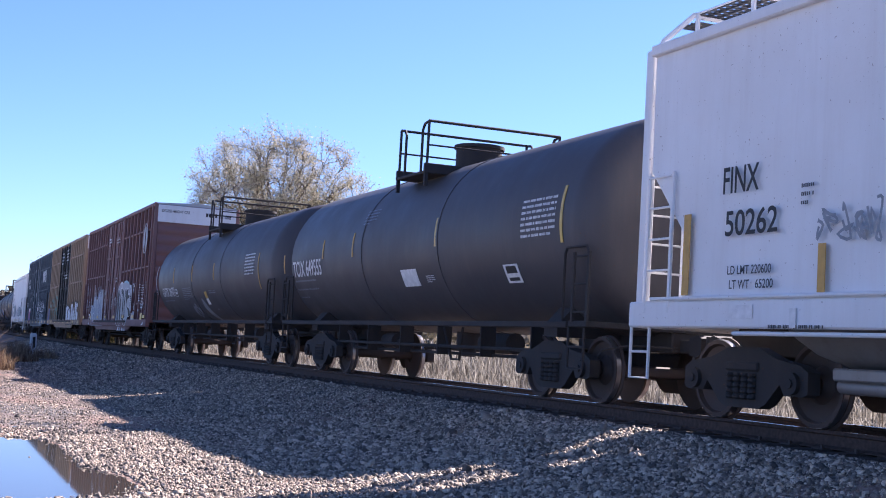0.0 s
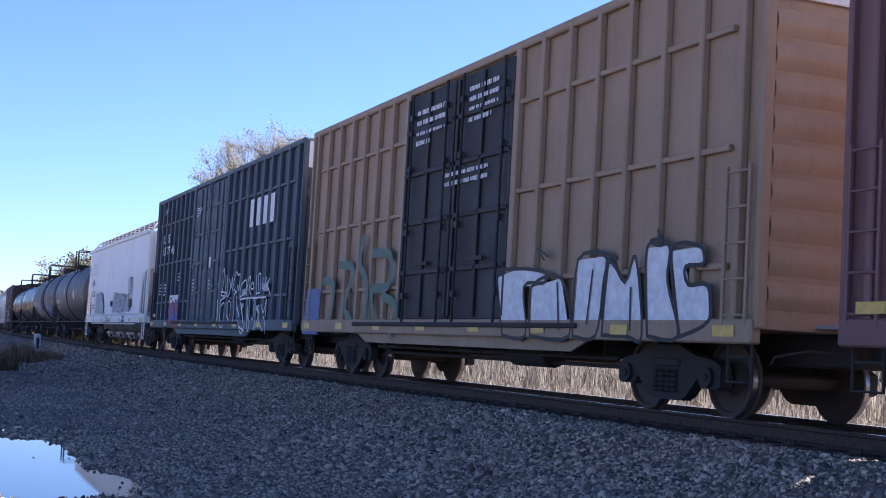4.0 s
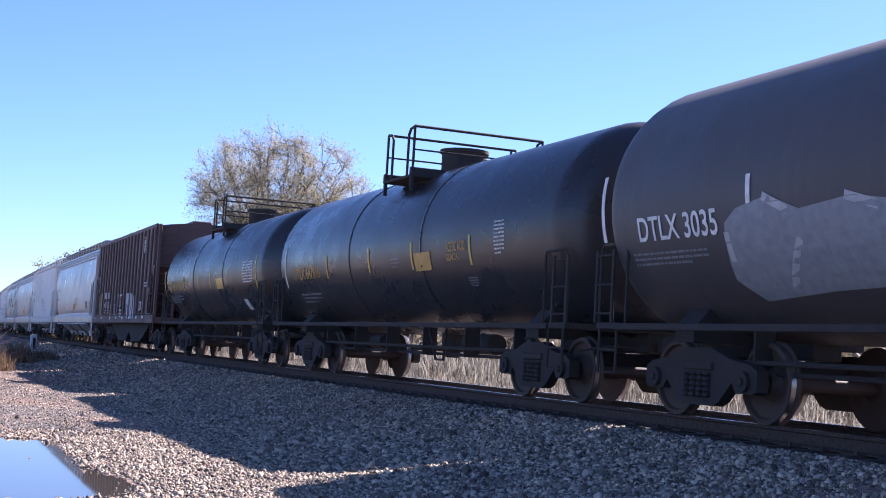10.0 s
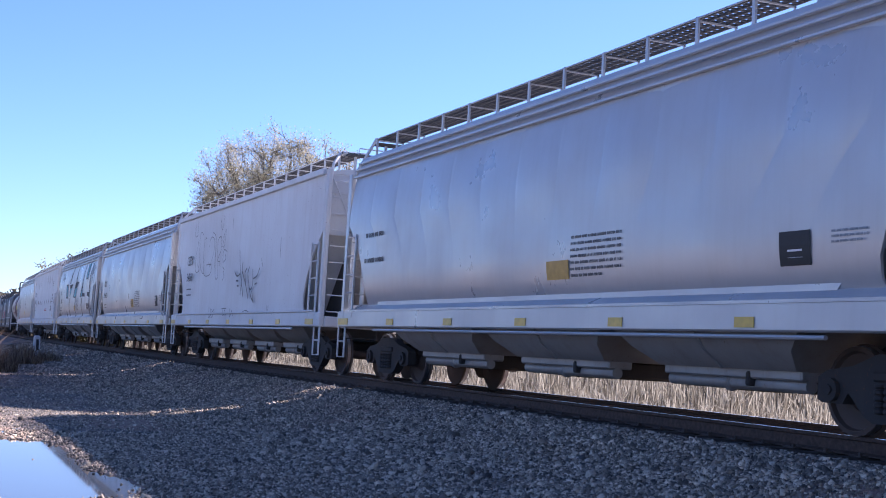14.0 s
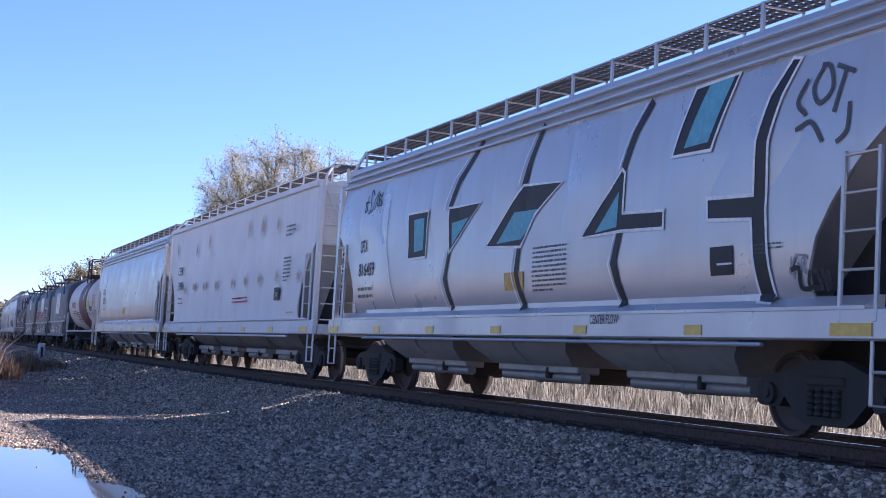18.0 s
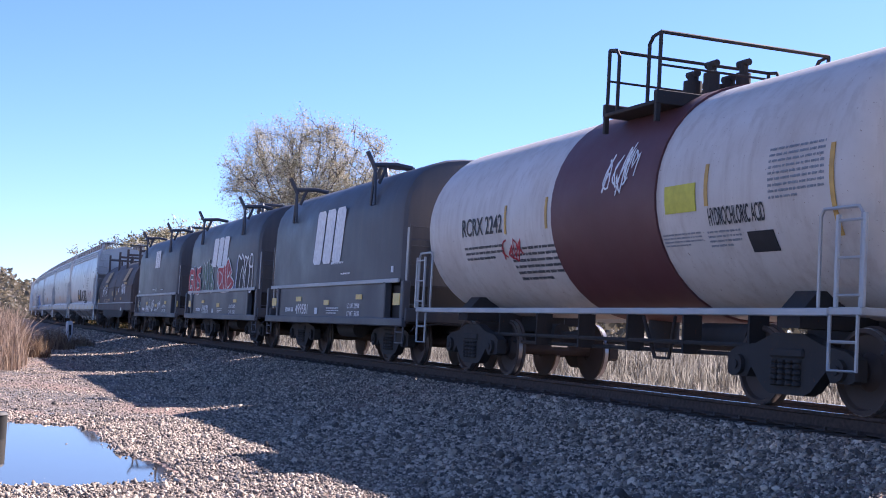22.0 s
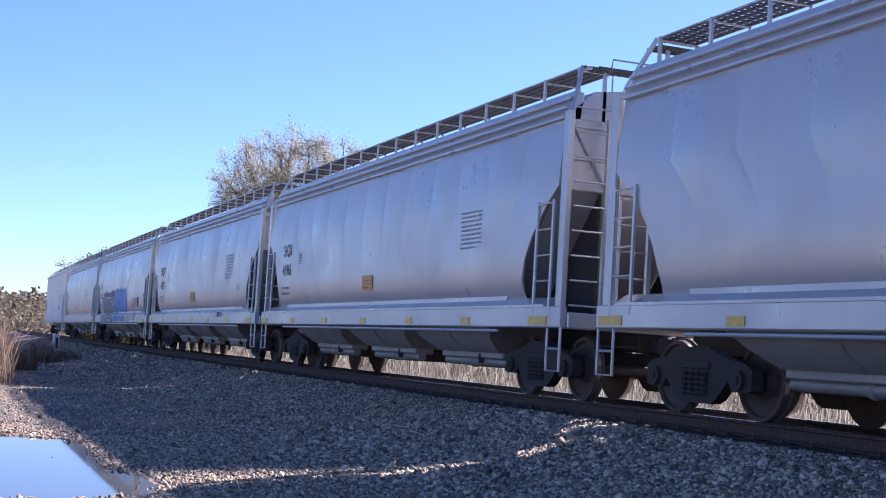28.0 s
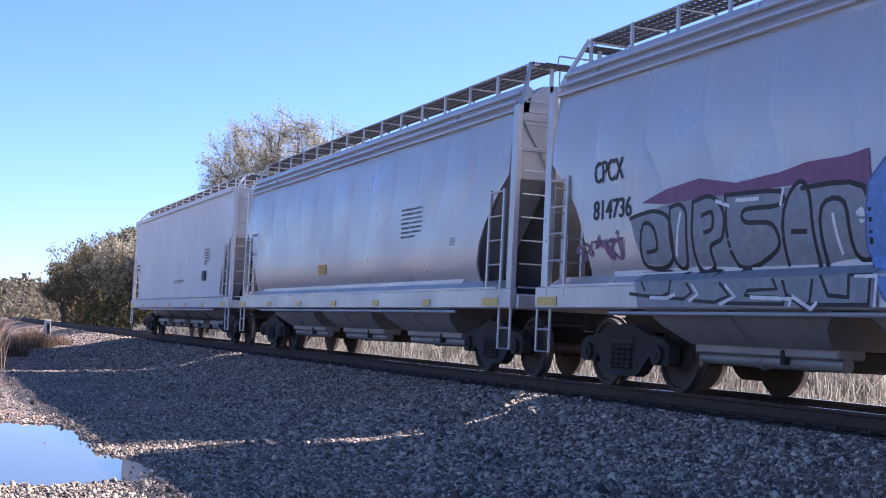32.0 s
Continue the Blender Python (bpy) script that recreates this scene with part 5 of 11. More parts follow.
# ---- coil cars ----
def coil_car(L, label, mat):
    car = thing("coil_car", label, "coil car", "freight cars of the train")
    H, W = L / 2, 1.5
    zd = 1.55
    # well sides below the hood
    for y in (-1, 1):
        a, b = sorted((y * (W - 0.12), y * W))
        part("side_panel", MB().box(-H + 1.15, H - 1.15, a, b, 0.82, zd, 0.02), mat, car)
        a, b = sorted((y * (W - 0.04), y * (W + 0.06)))
        part("side_sill", MB().box(-H + 0.05, H - 0.05, a, b, 0.70, 0.86, 0.02), mat, car)
        for s in (1, -1):
            for x in (H - 1.2, H - 0.15):
                c, d = sorted((y * (W - 0.1), y * (W + 0.05)))
                part("side_post", MB().box(s * x - 0.08, s * x + 0.08, c, d, 0.75, zd, 0.02), mat, car)
            stirrup(car, s * (H - 0.3), y * W, mat, 0.4, 0.8)
    part("well", MB().box(-H + 0.3, H - 0.3, -W + 0.14, W - 0.14, 0.78, zd - 0.05, 0.03), M["under"], car)
    # hood: straight sides, rounded shoulders
    prof = []
    for y, z in ((1.5, zd), (1.5, zd + 1.2), (1.49, zd + 1.48), (1.43, zd + 1.74), (1.31, zd + 1.96), (1.14, zd + 2.13), (0.92, zd + 2.26), (0.66, zd + 2.35), (0.34, zd + 2.40), (0, zd + 2.42)):
        prof.append((y, z))
    full = [(-y, z) for y, z in prof] + [(y, z) for y, z in prof[-2::-1]]
    h = H - 0.42
    rings = []
    for x, inset in ((-h, 0.10), (-h + 0.05, 0.03), (-h + 0.14, 0.0), (h - 0.14, 0.0), (h - 0.05, 0.03), (h, 0.10)):
        rings.append([(x, y * (1 - inset / 1.6), z - inset * (z - zd) / 2) for y, z in full])
    hood = part("hood", MB().loft(rings), mat, car, "rounded dark hood over the coils")
    for y in (-1, 1):
        a, b = sorted((y * (W + 0.0), y * (W + 0.045)))
        part("hood_rim", MB().box(-h, h, a, b, zd - 0.03, zd + 0.05, 0.01), M["galv"], hood, "worn bright rim")
    # lifting brackets at the quarter points and guides at the middle
    for s in (1, -1):
        x = s * 3.04
        for y in (-1, 1):
            bracket = part("stacking_bracket", MB().tube([(x, y * 1.50, zd + 2.36), (x, y * 1.05, zd + 2.40), (x, y * 0.72, zd + 2.36)], 0.055), mat, car)
            for q in (-1, 1):
                part("bracket_leg", MB().tube([(x + q * 0.13, y * 1.51, zd + 1.55), (x + q * 0.05, y * 1.50, zd + 2.1), (x, y * 1.50, zd + 2.30)], 0.032), mat, bracket)
            part("bracket_horn", MB().tube([(x, y * 1.48, zd + 2.25), (x, y * 1.68, zd + 2.62)], 0.05), mat, bracket)
            part("bracket_brace", MB().tube([(x, y * 1.25, zd + 2.38), (x, y * 1.40, zd + 2.0)], 0.04), mat, bracket)
    mb = MB()
    for y in (-0.35, 0.35):
        mb.tube([(-0.34 * math.cos(a), y, zd + 2.38 + 0.36 * math.sin(a)) for a in [math.pi * k / 10 for k in range(11)]], 0.055)
    mb.tube([(0, -0.35, zd + 2.74), (0, 0.35, zd + 2.74)], 0.05)
    part("lifting_lug", mb, mat, hood)
    # ends
    for s in (1, -1):
        a, b = sorted((s * (H - 0.35), s * (H - 0.02)))
        part("end_sill", MB().box(a, b, -W, W, 0.8, 1.05, 0.02), mat, car)
        ladder(car, s * (H - 0.16), -(W - 0.28), 1.0, 2.6, mat, 0.42, 0.36, along="y")
        part("end_wall", MB().box(*sorted((s * (h - 0.3), s * (h + 0.06))), -1.35, 1.35, 1.0, zd + 0.8, 0.02), mat, car)
        mb = MB()
        for y in (-1.42, -0.95):
            mb.tube([(s * (h + 0.12), y, 1.0), (s * (h + 0.12), y, zd + 1.0)], 0.025)
        part("handrail", mb, M["galv"], car)
    part("centre_sill", MB().box(-H, H, -0.3, 0.3, 0.62, 0.95, 0.02), M["under"], car)
    part("air_reservoir", MB().cyl((-0.7, -0.8, 0.62), (0.5, -0.8, 0.62), 0.18, 14), M["under"], car)
    for s in (1, -1):
        truck(car, s * (H - 2.05))
    ends(car, H, H + 0.4)
    return car


def old_coil_car(L, label, mat):
    car = thing("coil_car", label, "coil car", "freight cars of the train")
    H, W = L / 2, 1.5
    for y in (-1, 1):
        a, b = sorted((y * (W - 0.1), y * W))
        part("side_sill", MB().box(-H + 0.1, H - 0.1, a, b, 0.95, 1.28, 0.02), mat, car)
        part("fish_belly_sill", MB().prism_y([(-H + 2.6, 0.96), (-H + 3.4, 0.62), (H - 3.4, 0.62), (H - 2.6, 0.96)], a, b), M["under"], car)
        a, b = sorted((y * (W - 0.1), y * (W + 0.05)))
        part("sill_lip", MB().box(-H + 0.1, H - 0.1, a, b, 1.26, 1.31, 0.01), M["galv"], car)
    part("well", MB().box(-H + 0.3, H - 0.3, -W + 0.12, W - 0.12, 0.9, 1.3, 0.03), M["under"], car)
    for k in (-1, 1):
        x0, x1 = (0.03, H - 0.35) if k > 0 else (-H + 0.35, -0.03)
        full = []
        for a in [math.pi * i / 14 for i in range(15)]:
            full.append((-1.46 * math.copysign(abs(math.cos(a)) ** 0.8, math.cos(a)), 1.95 + 1.44 * math.sin(a) ** 0.95 if 0 < a < 3.14 else 1.95))
        full = [(-1.46, 1.3)] + full + [(1.46, 1.3)]
        hood = part("hood", MB().prism_x(full, x0, x1), mat, car, "rounded rusty hood over the coils")
        for y in (-1, 1):
            a, b = sorted((y * 1.44, y * 1.50))
            part("hood_rib", MB().box(x0, x1, a, b, 2.02, 2.08, 0.01).box(x0, x0 + 0.08, a, b, 1.35, 2.1, 0.01).box(x1 - 0.08, x1, a, b, 1.35, 2.1, 0.01), mat, hood)
        for x in (k * 1.6, k * 5.9):
            mb = MB()
            for y in (-1, 1):
                mb.box(x - 0.06, x + 0.06, y * 1.12 - 0.05, y * 1.12 + 0.05, 2.75, 3.86, 0.01, None)
                mb.box(x - 0.05, x + 0.05, y * 0.5 - 0.04, y * 0.5 + 0.04, 3.1, 3.58, 0.01)
            mb.box(x - 0.06, x + 0.06, -1.12, 1.12, 3.56, 3.66, 0.01)
            part("stacking_frame", mb, mat, hood)
        xm = (x0 + x1) / 2
        for y in (-0.3, 0.3):
            mb = MB().tube([(xm - 0.4 * math.cos(a), y, 3.32 + 0.42 * math.sin(a)) for a in [math.pi * i / 10 for i in range(11)]], 0.05)
            part("lifting_lug", mb, mat, hood)
    for s in (1, -1):
        a, b = sorted((s * (H - 0.35), s * (H - 0.02)))
        part("end_sill", MB().box(a, b, -W, W, 0.85, 1.2, 0.02), mat, car)
        stirrup(car, s * (H - 0.3), -W, mat, 0.4, 0.95)
        ladder(car, s * (H - 0.1), -(W - 0.3), 1.1, 2.4, mat, 0.42, 0.36, along="y")
        truck(car, s * (H - 2.0))
    part("centre_sill", MB().box(-H, H, -0.3, 0.3, 0.62, 0.95, 0.02), M["under"], car)
    ends(car, H, H + 0.35)
    return car


# ---- the train: each car with the places of its two ends, in metres behind the first position of the train's mark ----
CARS = []


def place(car, front, rear, inset=1.8):
    CARS.append((car, (front + rear) / 2, (front - rear) / 2 - inset))
    return car

place(hopper_car(16.8, "white covered hopper with black lettering and a faint tag", M["white"], "white", cut=True), 2.9, -13.9)
place(tank_car(14.45, "black tank car with white lettering and weathered paint", M["tank"], radius=1.5, zc=2.42, rings=(-1.9, 1.9)), -14.85, -29.3)
place(tank_car(15.5, "black tank car with faded grey patches", M["tank"], radius=1.5, zc=2.42, rings=(-1.9, 1.9)), -29.9, -45.4)
place(box_car(17.6, "tall brown box car with graffiti along its side", M["brown"], M["brown"], dc=-0.12, dw=2.2), -46.5, -64.1, 2.3)
place(box_car(16.4, "tall ochre box car with black plug doors", M["orange"], M["black"], dc=-0.1, dw=2.26, pitch=0.78), -65.4, -81.8, 2.3)
place(box_car(17.9, "tall dark blue-green box car with white graffiti", M["navy"], M["navy"], dc=-0.53, dw=2.2), -82.5, -100.4, 2.3)
place(hopper_car(16.7, "white covered hopper with grey tags on its side", M["white"], "white"), -101.3, -118)
place(tank_car(14.9, "black tank car with a yellow notice on its side", M["tank"], radius=1.6, zc=2.5, band=[(-0.9, -0.7, M["band"])]), -118.8, -133.7)
place(tank_car(15.9, "black tank car with pale blue tag and dark band", M["tank"], radius=1.6, zc=2.5, band=[(-0.75, 1.0, M["band"])], rl=0.56, rh=0.52), -134.3, -150.2)
place(tank_car(14.7, "glossy black tank car with amber lettering and yellow notice", M["tank_gloss"], radius=1.52, zc=2.43, rings=(-1.9, 1.9)), -150.8, -165.5)
place(tank_car(13.1, "glossy black tank car with amber lettering and yellow strips", M["tank_gloss"], radius=1.52, zc=2.43, rings=(-1.9, 1.9)), -166.1, -179.2)
place(hopper_car(14.6, "brown ribbed covered hopper with white block tag", M["umber"], "rib", top=4.42), -180.3, -194.9)
place(hopper_car(17.2, "silver-grey covered hopper with rounded sides", M["silver"], "silver"), -195.8, -213)
place(hopper_car(16.1, "light grey covered hopper with black bubble tag", M["grey"], "white"), -214, -230.1)
place(hopper_car(16.95, "silver-grey covered hopper with orange notice and black placard", M["silver"], "silver"), -230.85, -247.8)
place(hopper_car(17, "silver-grey covered hopper with black and cyan graffiti", M["silver"], "silver"), -248.75, -265.75)
place(hopper_car(17.4, "light grey covered hopper with a row of rust spots", M["grey"], "white"), -266.65, -284.05)
place(hopper_car(17, "silver-grey covered hopper with a yellow notice", M["silver"], "silver"), -284.7, -301.7)
place(tank_car(12.5, "cream tank car with a maroon band round its middle", M["cream"], radius=1.48, zc=2.45, band=[(-0.7, 2.2, M["maroon"])], sill=M["galv"], mx=1.1), -302.7, -315.2)
place(coil_car(10.7, "dark coil car with a big white emblem", M["coil"]), -315.6, -326.3, 2.05)
place(coil_car(10.75, "dark coil car with red and white graffiti", M["coil"]), -327.35, -338.1, 2.05)
place(coil_car(10.65, "dark coil car with a small white emblem", M["coil"]), -339.85, -350.5, 2.05)
place(old_coil_car(13.9, "low old coil car with two rusty rounded hoods", M["oldcoil"]), -352, -365.9, 2.0)
place(hopper_car(17.8, "silver-grey covered hopper with small black tags", M["silver"], "silver"), -367.2, -385)
place(hopper_car(16.9, "silver-grey covered hopper with an orange notice", M["silver"], "silver"), -385.8, -402.7)
place(hopper_car(16.95, "silver-grey covered hopper with rounded sides", M["silver"], "silver"), -403.15, -420.1)
place(hopper_car(16.95, "silver-grey covered hopper with grey and blue graffiti", M["silver"], "silver"), -420.8, -437.75)
place(hopper_car(16.95, "silver-grey covered hopper with rounded sides", M["silver"], "silver"), -438.35, -455.3)
place(hopper_car(17.4, "light grey covered hopper at the end of the train", M["grey"], "white"), -456.4, -473.8)


# ---- lettering, tape and graffiti of each car ----
lettering(CARS[0][0], 'FINX', -6.45, 2.40, 0.63, 0.28, M["ink"], 1.572, 0)
lettering(CARS[0][0], '50262', -6.38, 1.95, 0.90, 0.26, M["ink"], 1.573, 0)
lettering(CARS[0][0], 'LD LMT 220600', -6.30, 1.54, 0.75, 0.09, M["inkfade"], 1.573, 0)
lettering(CARS[0][0], 'LT WT   65200', -6.26, 1.39, 0.75, 0.09, M["inkfade"], 1.574, 0)
scrawl(CARS[0][0], -4.95, -3.92, 1.76, 2.18, M["greyspray"], 1.582, 3, 5, 0.030, 0)
patch(CARS[0][0], -6.23, -5.81, 1.08, 1.22, M["mark"], 1.584, 0, "sign", '')
bars(CARS[0][0], -5.10, 2.16, 0.20, 0.25, 3, M["inkfade"], 1.575, 0)
bars(CARS[0][0], -5.54, 0.96, 0.87, 0.08, 1, M["inkfade"], 1.585, 0)
patch(CARS[0][0], -7.15, -7.02, 1.34, 2.23, M["amber"], 1.576, 0, "tape", '')
patch(CARS[0][0], -4.81, -4.70, 1.32, 1.79, M["amber"], 1.576, 0, "tape", '')
patch(CARS[0][0], -5.20, -5.10, 0.99, 1.18, M["mark"], 1.586, 0, "sign", '')
lettering(CARS[1][0], 'TCIX 649555', -6.50, 2.01, 2.05, 0.33, M["mark"], 1.459, -9)
bars(CARS[1][0], -6.46, 1.87, 1.51, 0.09, 1, M["greyspray"], 1.403, -20)
bars(CARS[1][0], -6.48, 1.70, 1.52, 0.08, 1, M["greyspray"], 1.324, -27)
bars(CARS[1][0], -6.45, 1.54, 0.57, 0.08, 1, M["greyspray"], 1.223, -34)
strip(CARS[1][0], -7.21, 2.11, 2.52, M["amber"], 1.5, 2.42, 0.070)
strip(CARS[1][0], -4.32, 2.32, 2.71, M["amber"], 1.5, 2.42, 0.070)
strip(CARS[1][0], -2.41, 2.28, 2.75, M["amber"], 1.5, 2.42, 0.070)
bars(CARS[1][0], -2.04, 2.86, 0.68, 0.34, 5, M["greyspray"], 1.454, 24)
patch(CARS[1][0], 0.11, 0.84, 1.66, 1.97, M["mark"], 1.313, -24, "sign", '')
bars(CARS[1][0], 0.12, 1.68, 0.61, 0.10, 2, M["inkfade"], 1.315, -27)
bars(CARS[1][0], 1.21, 1.70, 0.37, 0.14, 4, M["mark"], 1.327, -26)
strip(CARS[1][0], 1.84, 2.27, 2.74, M["yellow"], 1.5, 2.42, 0.070)
bars(CARS[1][0], 5.06, 2.20, 1.07, 0.58, 7, M["mark"], 1.522, 3)
strip(CARS[1][0], 6.29, 2.10, 2.87, M["yellow"], 1.5, 2.42, 0.070)
patch(CARS[1][0], 4.32, 4.79, 1.62, 1.91, M["mark"], 1.289, -26, "sign", '')
patch(CARS[1][0], 4.39, 4.73, 1.65, 1.88, M["ink"], 1.304, -26, "sign", '')
lettering(CARS[2][0], 'GATX 26921', -6.50, 1.82, 1.88, 0.28, M["mark"], 1.389, -18)
patch(CARS[2][0], -4.45, -4.16, 1.80, 2.03, M["mark"], 1.378, -20, "sign", '')
patch(CARS[2][0], -4.41, -4.20, 1.82, 2.00, M["ink"], 1.385, -20, "sign", '')
bars(CARS[2][0], -6.52, 1.65, 1.53, 0.08, 1, M["greyspray"], 1.295, -30)
strip(CARS[2][0], -4.56, 2.22, 2.70, M["amber"], 1.5, 2.42, 0.070)
strip(CARS[2][0], -1.76, 2.20, 2.67, M["amber"], 1.5, 2.42, 0.070)
strip(CARS[2][0], 1.12, 2.16, 2.63, M["amber"], 1.5, 2.42, 0.070)
strip(CARS[2][0], -7.43, 1.91, 2.84, M["mark"], 1.5, 2.42, 0.050)
bars(CARS[2][0], -3.37, 1.68, 1.28, 0.39, 7, M["greyspray"], 1.329, -21)
scrawl(CARS[2][0], -2.89, -1.96, 1.18, 1.68, M["greyspray"], 0.924, 5, 4, 0.070, -41)
shape(CARS[2][0], [(-1.04, 1.70), (-0.88, 1.69), (-0.48, 1.09), (-0.69, 1.02), (-1.06, 1.22), (-1.22, 1.45)], M["greyspray"], 1.342)
shape(CARS[2][0], [(-0.40, 1.87), (-0.07, 1.88), (-0.08, 1.69), (-0.40, 1.69)], M["yellow"], 1.425)
shape(CARS[2][0], [(-0.41, 1.68), (-0.09, 1.69), (-0.11, 1.52), (-0.43, 1.52)], M["mark"], 1.336)
bars(CARS[2][0], 0.24, 1.80, 0.83, 0.12, 2, M["greyspray"], 1.376, -22)
bars(CARS[2][0], 0.28, 1.36, 0.12, 0.08, 1, M["greyspray"], 1.071, -44)
strip(CARS[2][0], 6.02, 1.82, 2.69, M["amber"], 1.5, 2.42, 0.070)
bars(CARS[2][0], 4.67, 2.17, 1.01, 0.56, 7, M["mark"], 1.515, 1)
emblem(CARS[3][0], 6.98, 7.89, 3.41, 4.50, M["faded"], 1.518, 0, 'disc')
bars(CARS[3][0], -1.57, 4.08, 0.68, 0.37, 3, M["mark"], 1.516, 0)
bars(CARS[3][0], 0.54, 4.10, 0.81, 0.22, 2, M["mark"], 1.516, 0)
bars(CARS[3][0], 0.06, 3.09, 0.22, 0.21, 3, M["mark"], 1.517, 0)
bars(CARS[3][0], 1.01, 2.54, 0.47, 0.19, 3, M["mark"], 1.517, 0)
patch(CARS[3][0], -0.51, -0.47, 1.89, 2.36, M["mark"], 1.517, 0, "sign", '')
emblem(CARS[3][0], 0.36, 0.53, 2.11, 2.27, M["mark"], 1.521, 0, 'ring')
bars(CARS[3][0], 0.20, 1.66, 0.29, 0.22, 4, M["mark"], 1.518, 0)
bars(CARS[3][0], 0.08, 1.50, 0.14, 0.11, 2, M["mark"], 1.519, 0)
for x, w in ((6.82, 0.16), (7.12, 0.07)):
    bars(CARS[3][0], x, 1.70, w, 0.66, 7, M["mark"], 1.515, 0)
for x, w in ((7.42, 0.24), (7.80, 0.08)):
    bars(CARS[3][0], x, 1.90, w, 0.42, 5, M["mark"], 1.515, 0)
stroke(CARS[3][0], [(7.46, 1.82), (7.86, 1.82), (7.86, 1.50), (7.46, 1.50), (7.46, 1.82)], M["mark"], 1.517, 0.03)
stroke(CARS[3][0], [(7.46, 1.60), (7.86, 1.60)], M["mark"], 1.517, 0.02)
bars(CARS[3][0], 7.53, 1.64, 0.26, 0.13, 1, M["mark"], 1.516, 0)
bars(CARS[3][0], 7.52, 1.42, 0.30, 0.05, 1, M["mark"], 1.516, 0)
patch(CARS[3][0], 6.85, 7.05, 1.36, 1.44, M["faded"], 1.517, 0, "sign", '')
for z in (1.34, 1.17):
    emblem(CARS[3][0], 8.28, 8.40, z - 0.06, z + 0.06, M["mark"], 1.517, 0, "ring")
shape(CARS[3][0], [(8.15, 0.90), (8.33, 0.93), (8.42, 0.99), (8.52, 0.96), (8.50, 0.88), (8.17, 0.86)], M["mark"], 1.575)
spray(CARS[3][0], [(8.22, 2.42), (8.24, 2.10)], M["faded"], 1.526, 0.04)
spray(CARS[3][0], [(8.32, 2.40), (8.36, 2.16)], M["faded"], 1.526, 0.04)
patch(CARS[3][0], 7.46, 7.84, 1.06, 1.29, M["yellow"], 1.516, 0, "sign", '')
patch(CARS[3][0], 7.48, 7.86, 0.86, 1.02, M["yellow"], 1.516, 0, "sign", '')
bars(CARS[4][0], -1.83, 4.02, 1.28, 0.70, 4, M["mark"], 1.516, 0)
bars(CARS[4][0], 0.45, 4.13, 1.13, 0.66, 4, M["mark"], 1.517, 0)
bars(CARS[4][0], -0.41, 3.19, 1.75, 0.30, 2, M["mark"], 1.517, 0)
emblem(CARS[5][0], 4.34, 6.99, 3.30, 4.37, M["mark"], 1.518, 0, 'blocks')
lettering(CARS[5][0], 'L  S', -7.45, 3.61, 1.14, 0.27, M["mark"], 1.517, 0)
lettering(CARS[5][0], '13 77 46', -7.42, 3.21, 1.92, 0.27, M["mark"], 1.517, 0)
graffiti(CARS[5][0], -5.65, -4.13, 0.83, 1.76, M["blue"], M["red"], 1.521, 23, 3, 0.060, 0, 'small red, blue and white tag')
patch(CARS[5][0], -5.61, -4.24, 1.61, 1.86, M["mark"], 1.518, 0, "graffiti_top", '')
bars(CARS[5][0], -4.52, 2.26, 0.35, 0.31, 3, M["mark"], 1.518, 0)
bars(CARS[5][0], -7.55, 1.87, 0.39, 0.41, 4, M["mark"], 1.519, 0)
bars(CARS[5][0], -6.76, 1.84, 0.35, 0.44, 4, M["mark"], 1.519, 0)
bars(CARS[5][0], -2.15, 4.13, 0.57, 0.29, 4, M["mark"], 1.519, 0)
bars(CARS[5][0], -2.64, 2.50, 0.42, 0.39, 5, M["mark"], 1.520, 0)
bars(CARS[5][0], -2.18, 1.79, 0.25, 0.52, 5, M["mark"], 1.515, 0)
bars(CARS[5][0], 0.02, 1.79, 0.20, 0.45, 4, M["mark"], 1.516, 0)
patch(CARS[5][0], -0.06, 0.17, 2.55, 2.85, M["mark"], 1.516, 0, "sign", '')
patch(CARS[5][0], -8.34, -7.99, 1.17, 1.28, M["yellow"], 1.516, 0, "sign", '')
bars(CARS[5][0], -7.40, 4.56, 0.48, 0.21, 3, M["mark"], 1.517, 0)
bars(CARS[5][0], -1.73, 2.66, 0.25, 0.12, 2, M["mark"], 1.517, 0)
lettering(CARS[6][0], 'SHPX', -6.58, 2.60, 0.82, 0.27, M["ink"], 1.572, 0)
lettering(CARS[6][0], '451055', -6.50, 2.11, 1.01, 0.27, M["ink"], 1.573, 0)
bars(CARS[6][0], -6.30, 1.56, 0.83, 0.23, 2, M["inkfade"], 1.573, 0)
shape(CARS[6][0], [(-4.97, 1.36), (-5.06, 2.18), (-4.10, 2.24), (-4.02, 2.30), (-3.04, 2.22), (-2.78, 1.94), (-2.41, 1.70), (-2.36, 1.33)], M["pale"], 1.578)
shape(CARS[6][0], [(0.40, 1.38), (0.47, 1.73), (0.66, 2.18), (0.94, 2.16), (1.12, 1.89), (1.27, 1.88), (1.44, 2.05), (1.71, 2.14), (2.04, 2.02), (2.25, 2.10), (2.59, 2.06), (2.84, 2.09), (3.01, 1.75), (3.26, 1.38)], M["pale"], 1.578)
shape(CARS[6][0], [(2.95, 2.06), (3.47, 2.05), (3.55, 1.42), (3.26, 1.40)], M["pale"], 1.578)
stroke(CARS[6][0], [(-5.26, 1.25), (-4.99, 1.29), (-5.26, 1.68), (-5.03, 1.96), (-5.11, 2.22), (-4.18, 2.22), (-4.10, 1.93), (-4.55, 1.81), (-4.57, 1.35)], M["ink"], 1.586, 0.03)
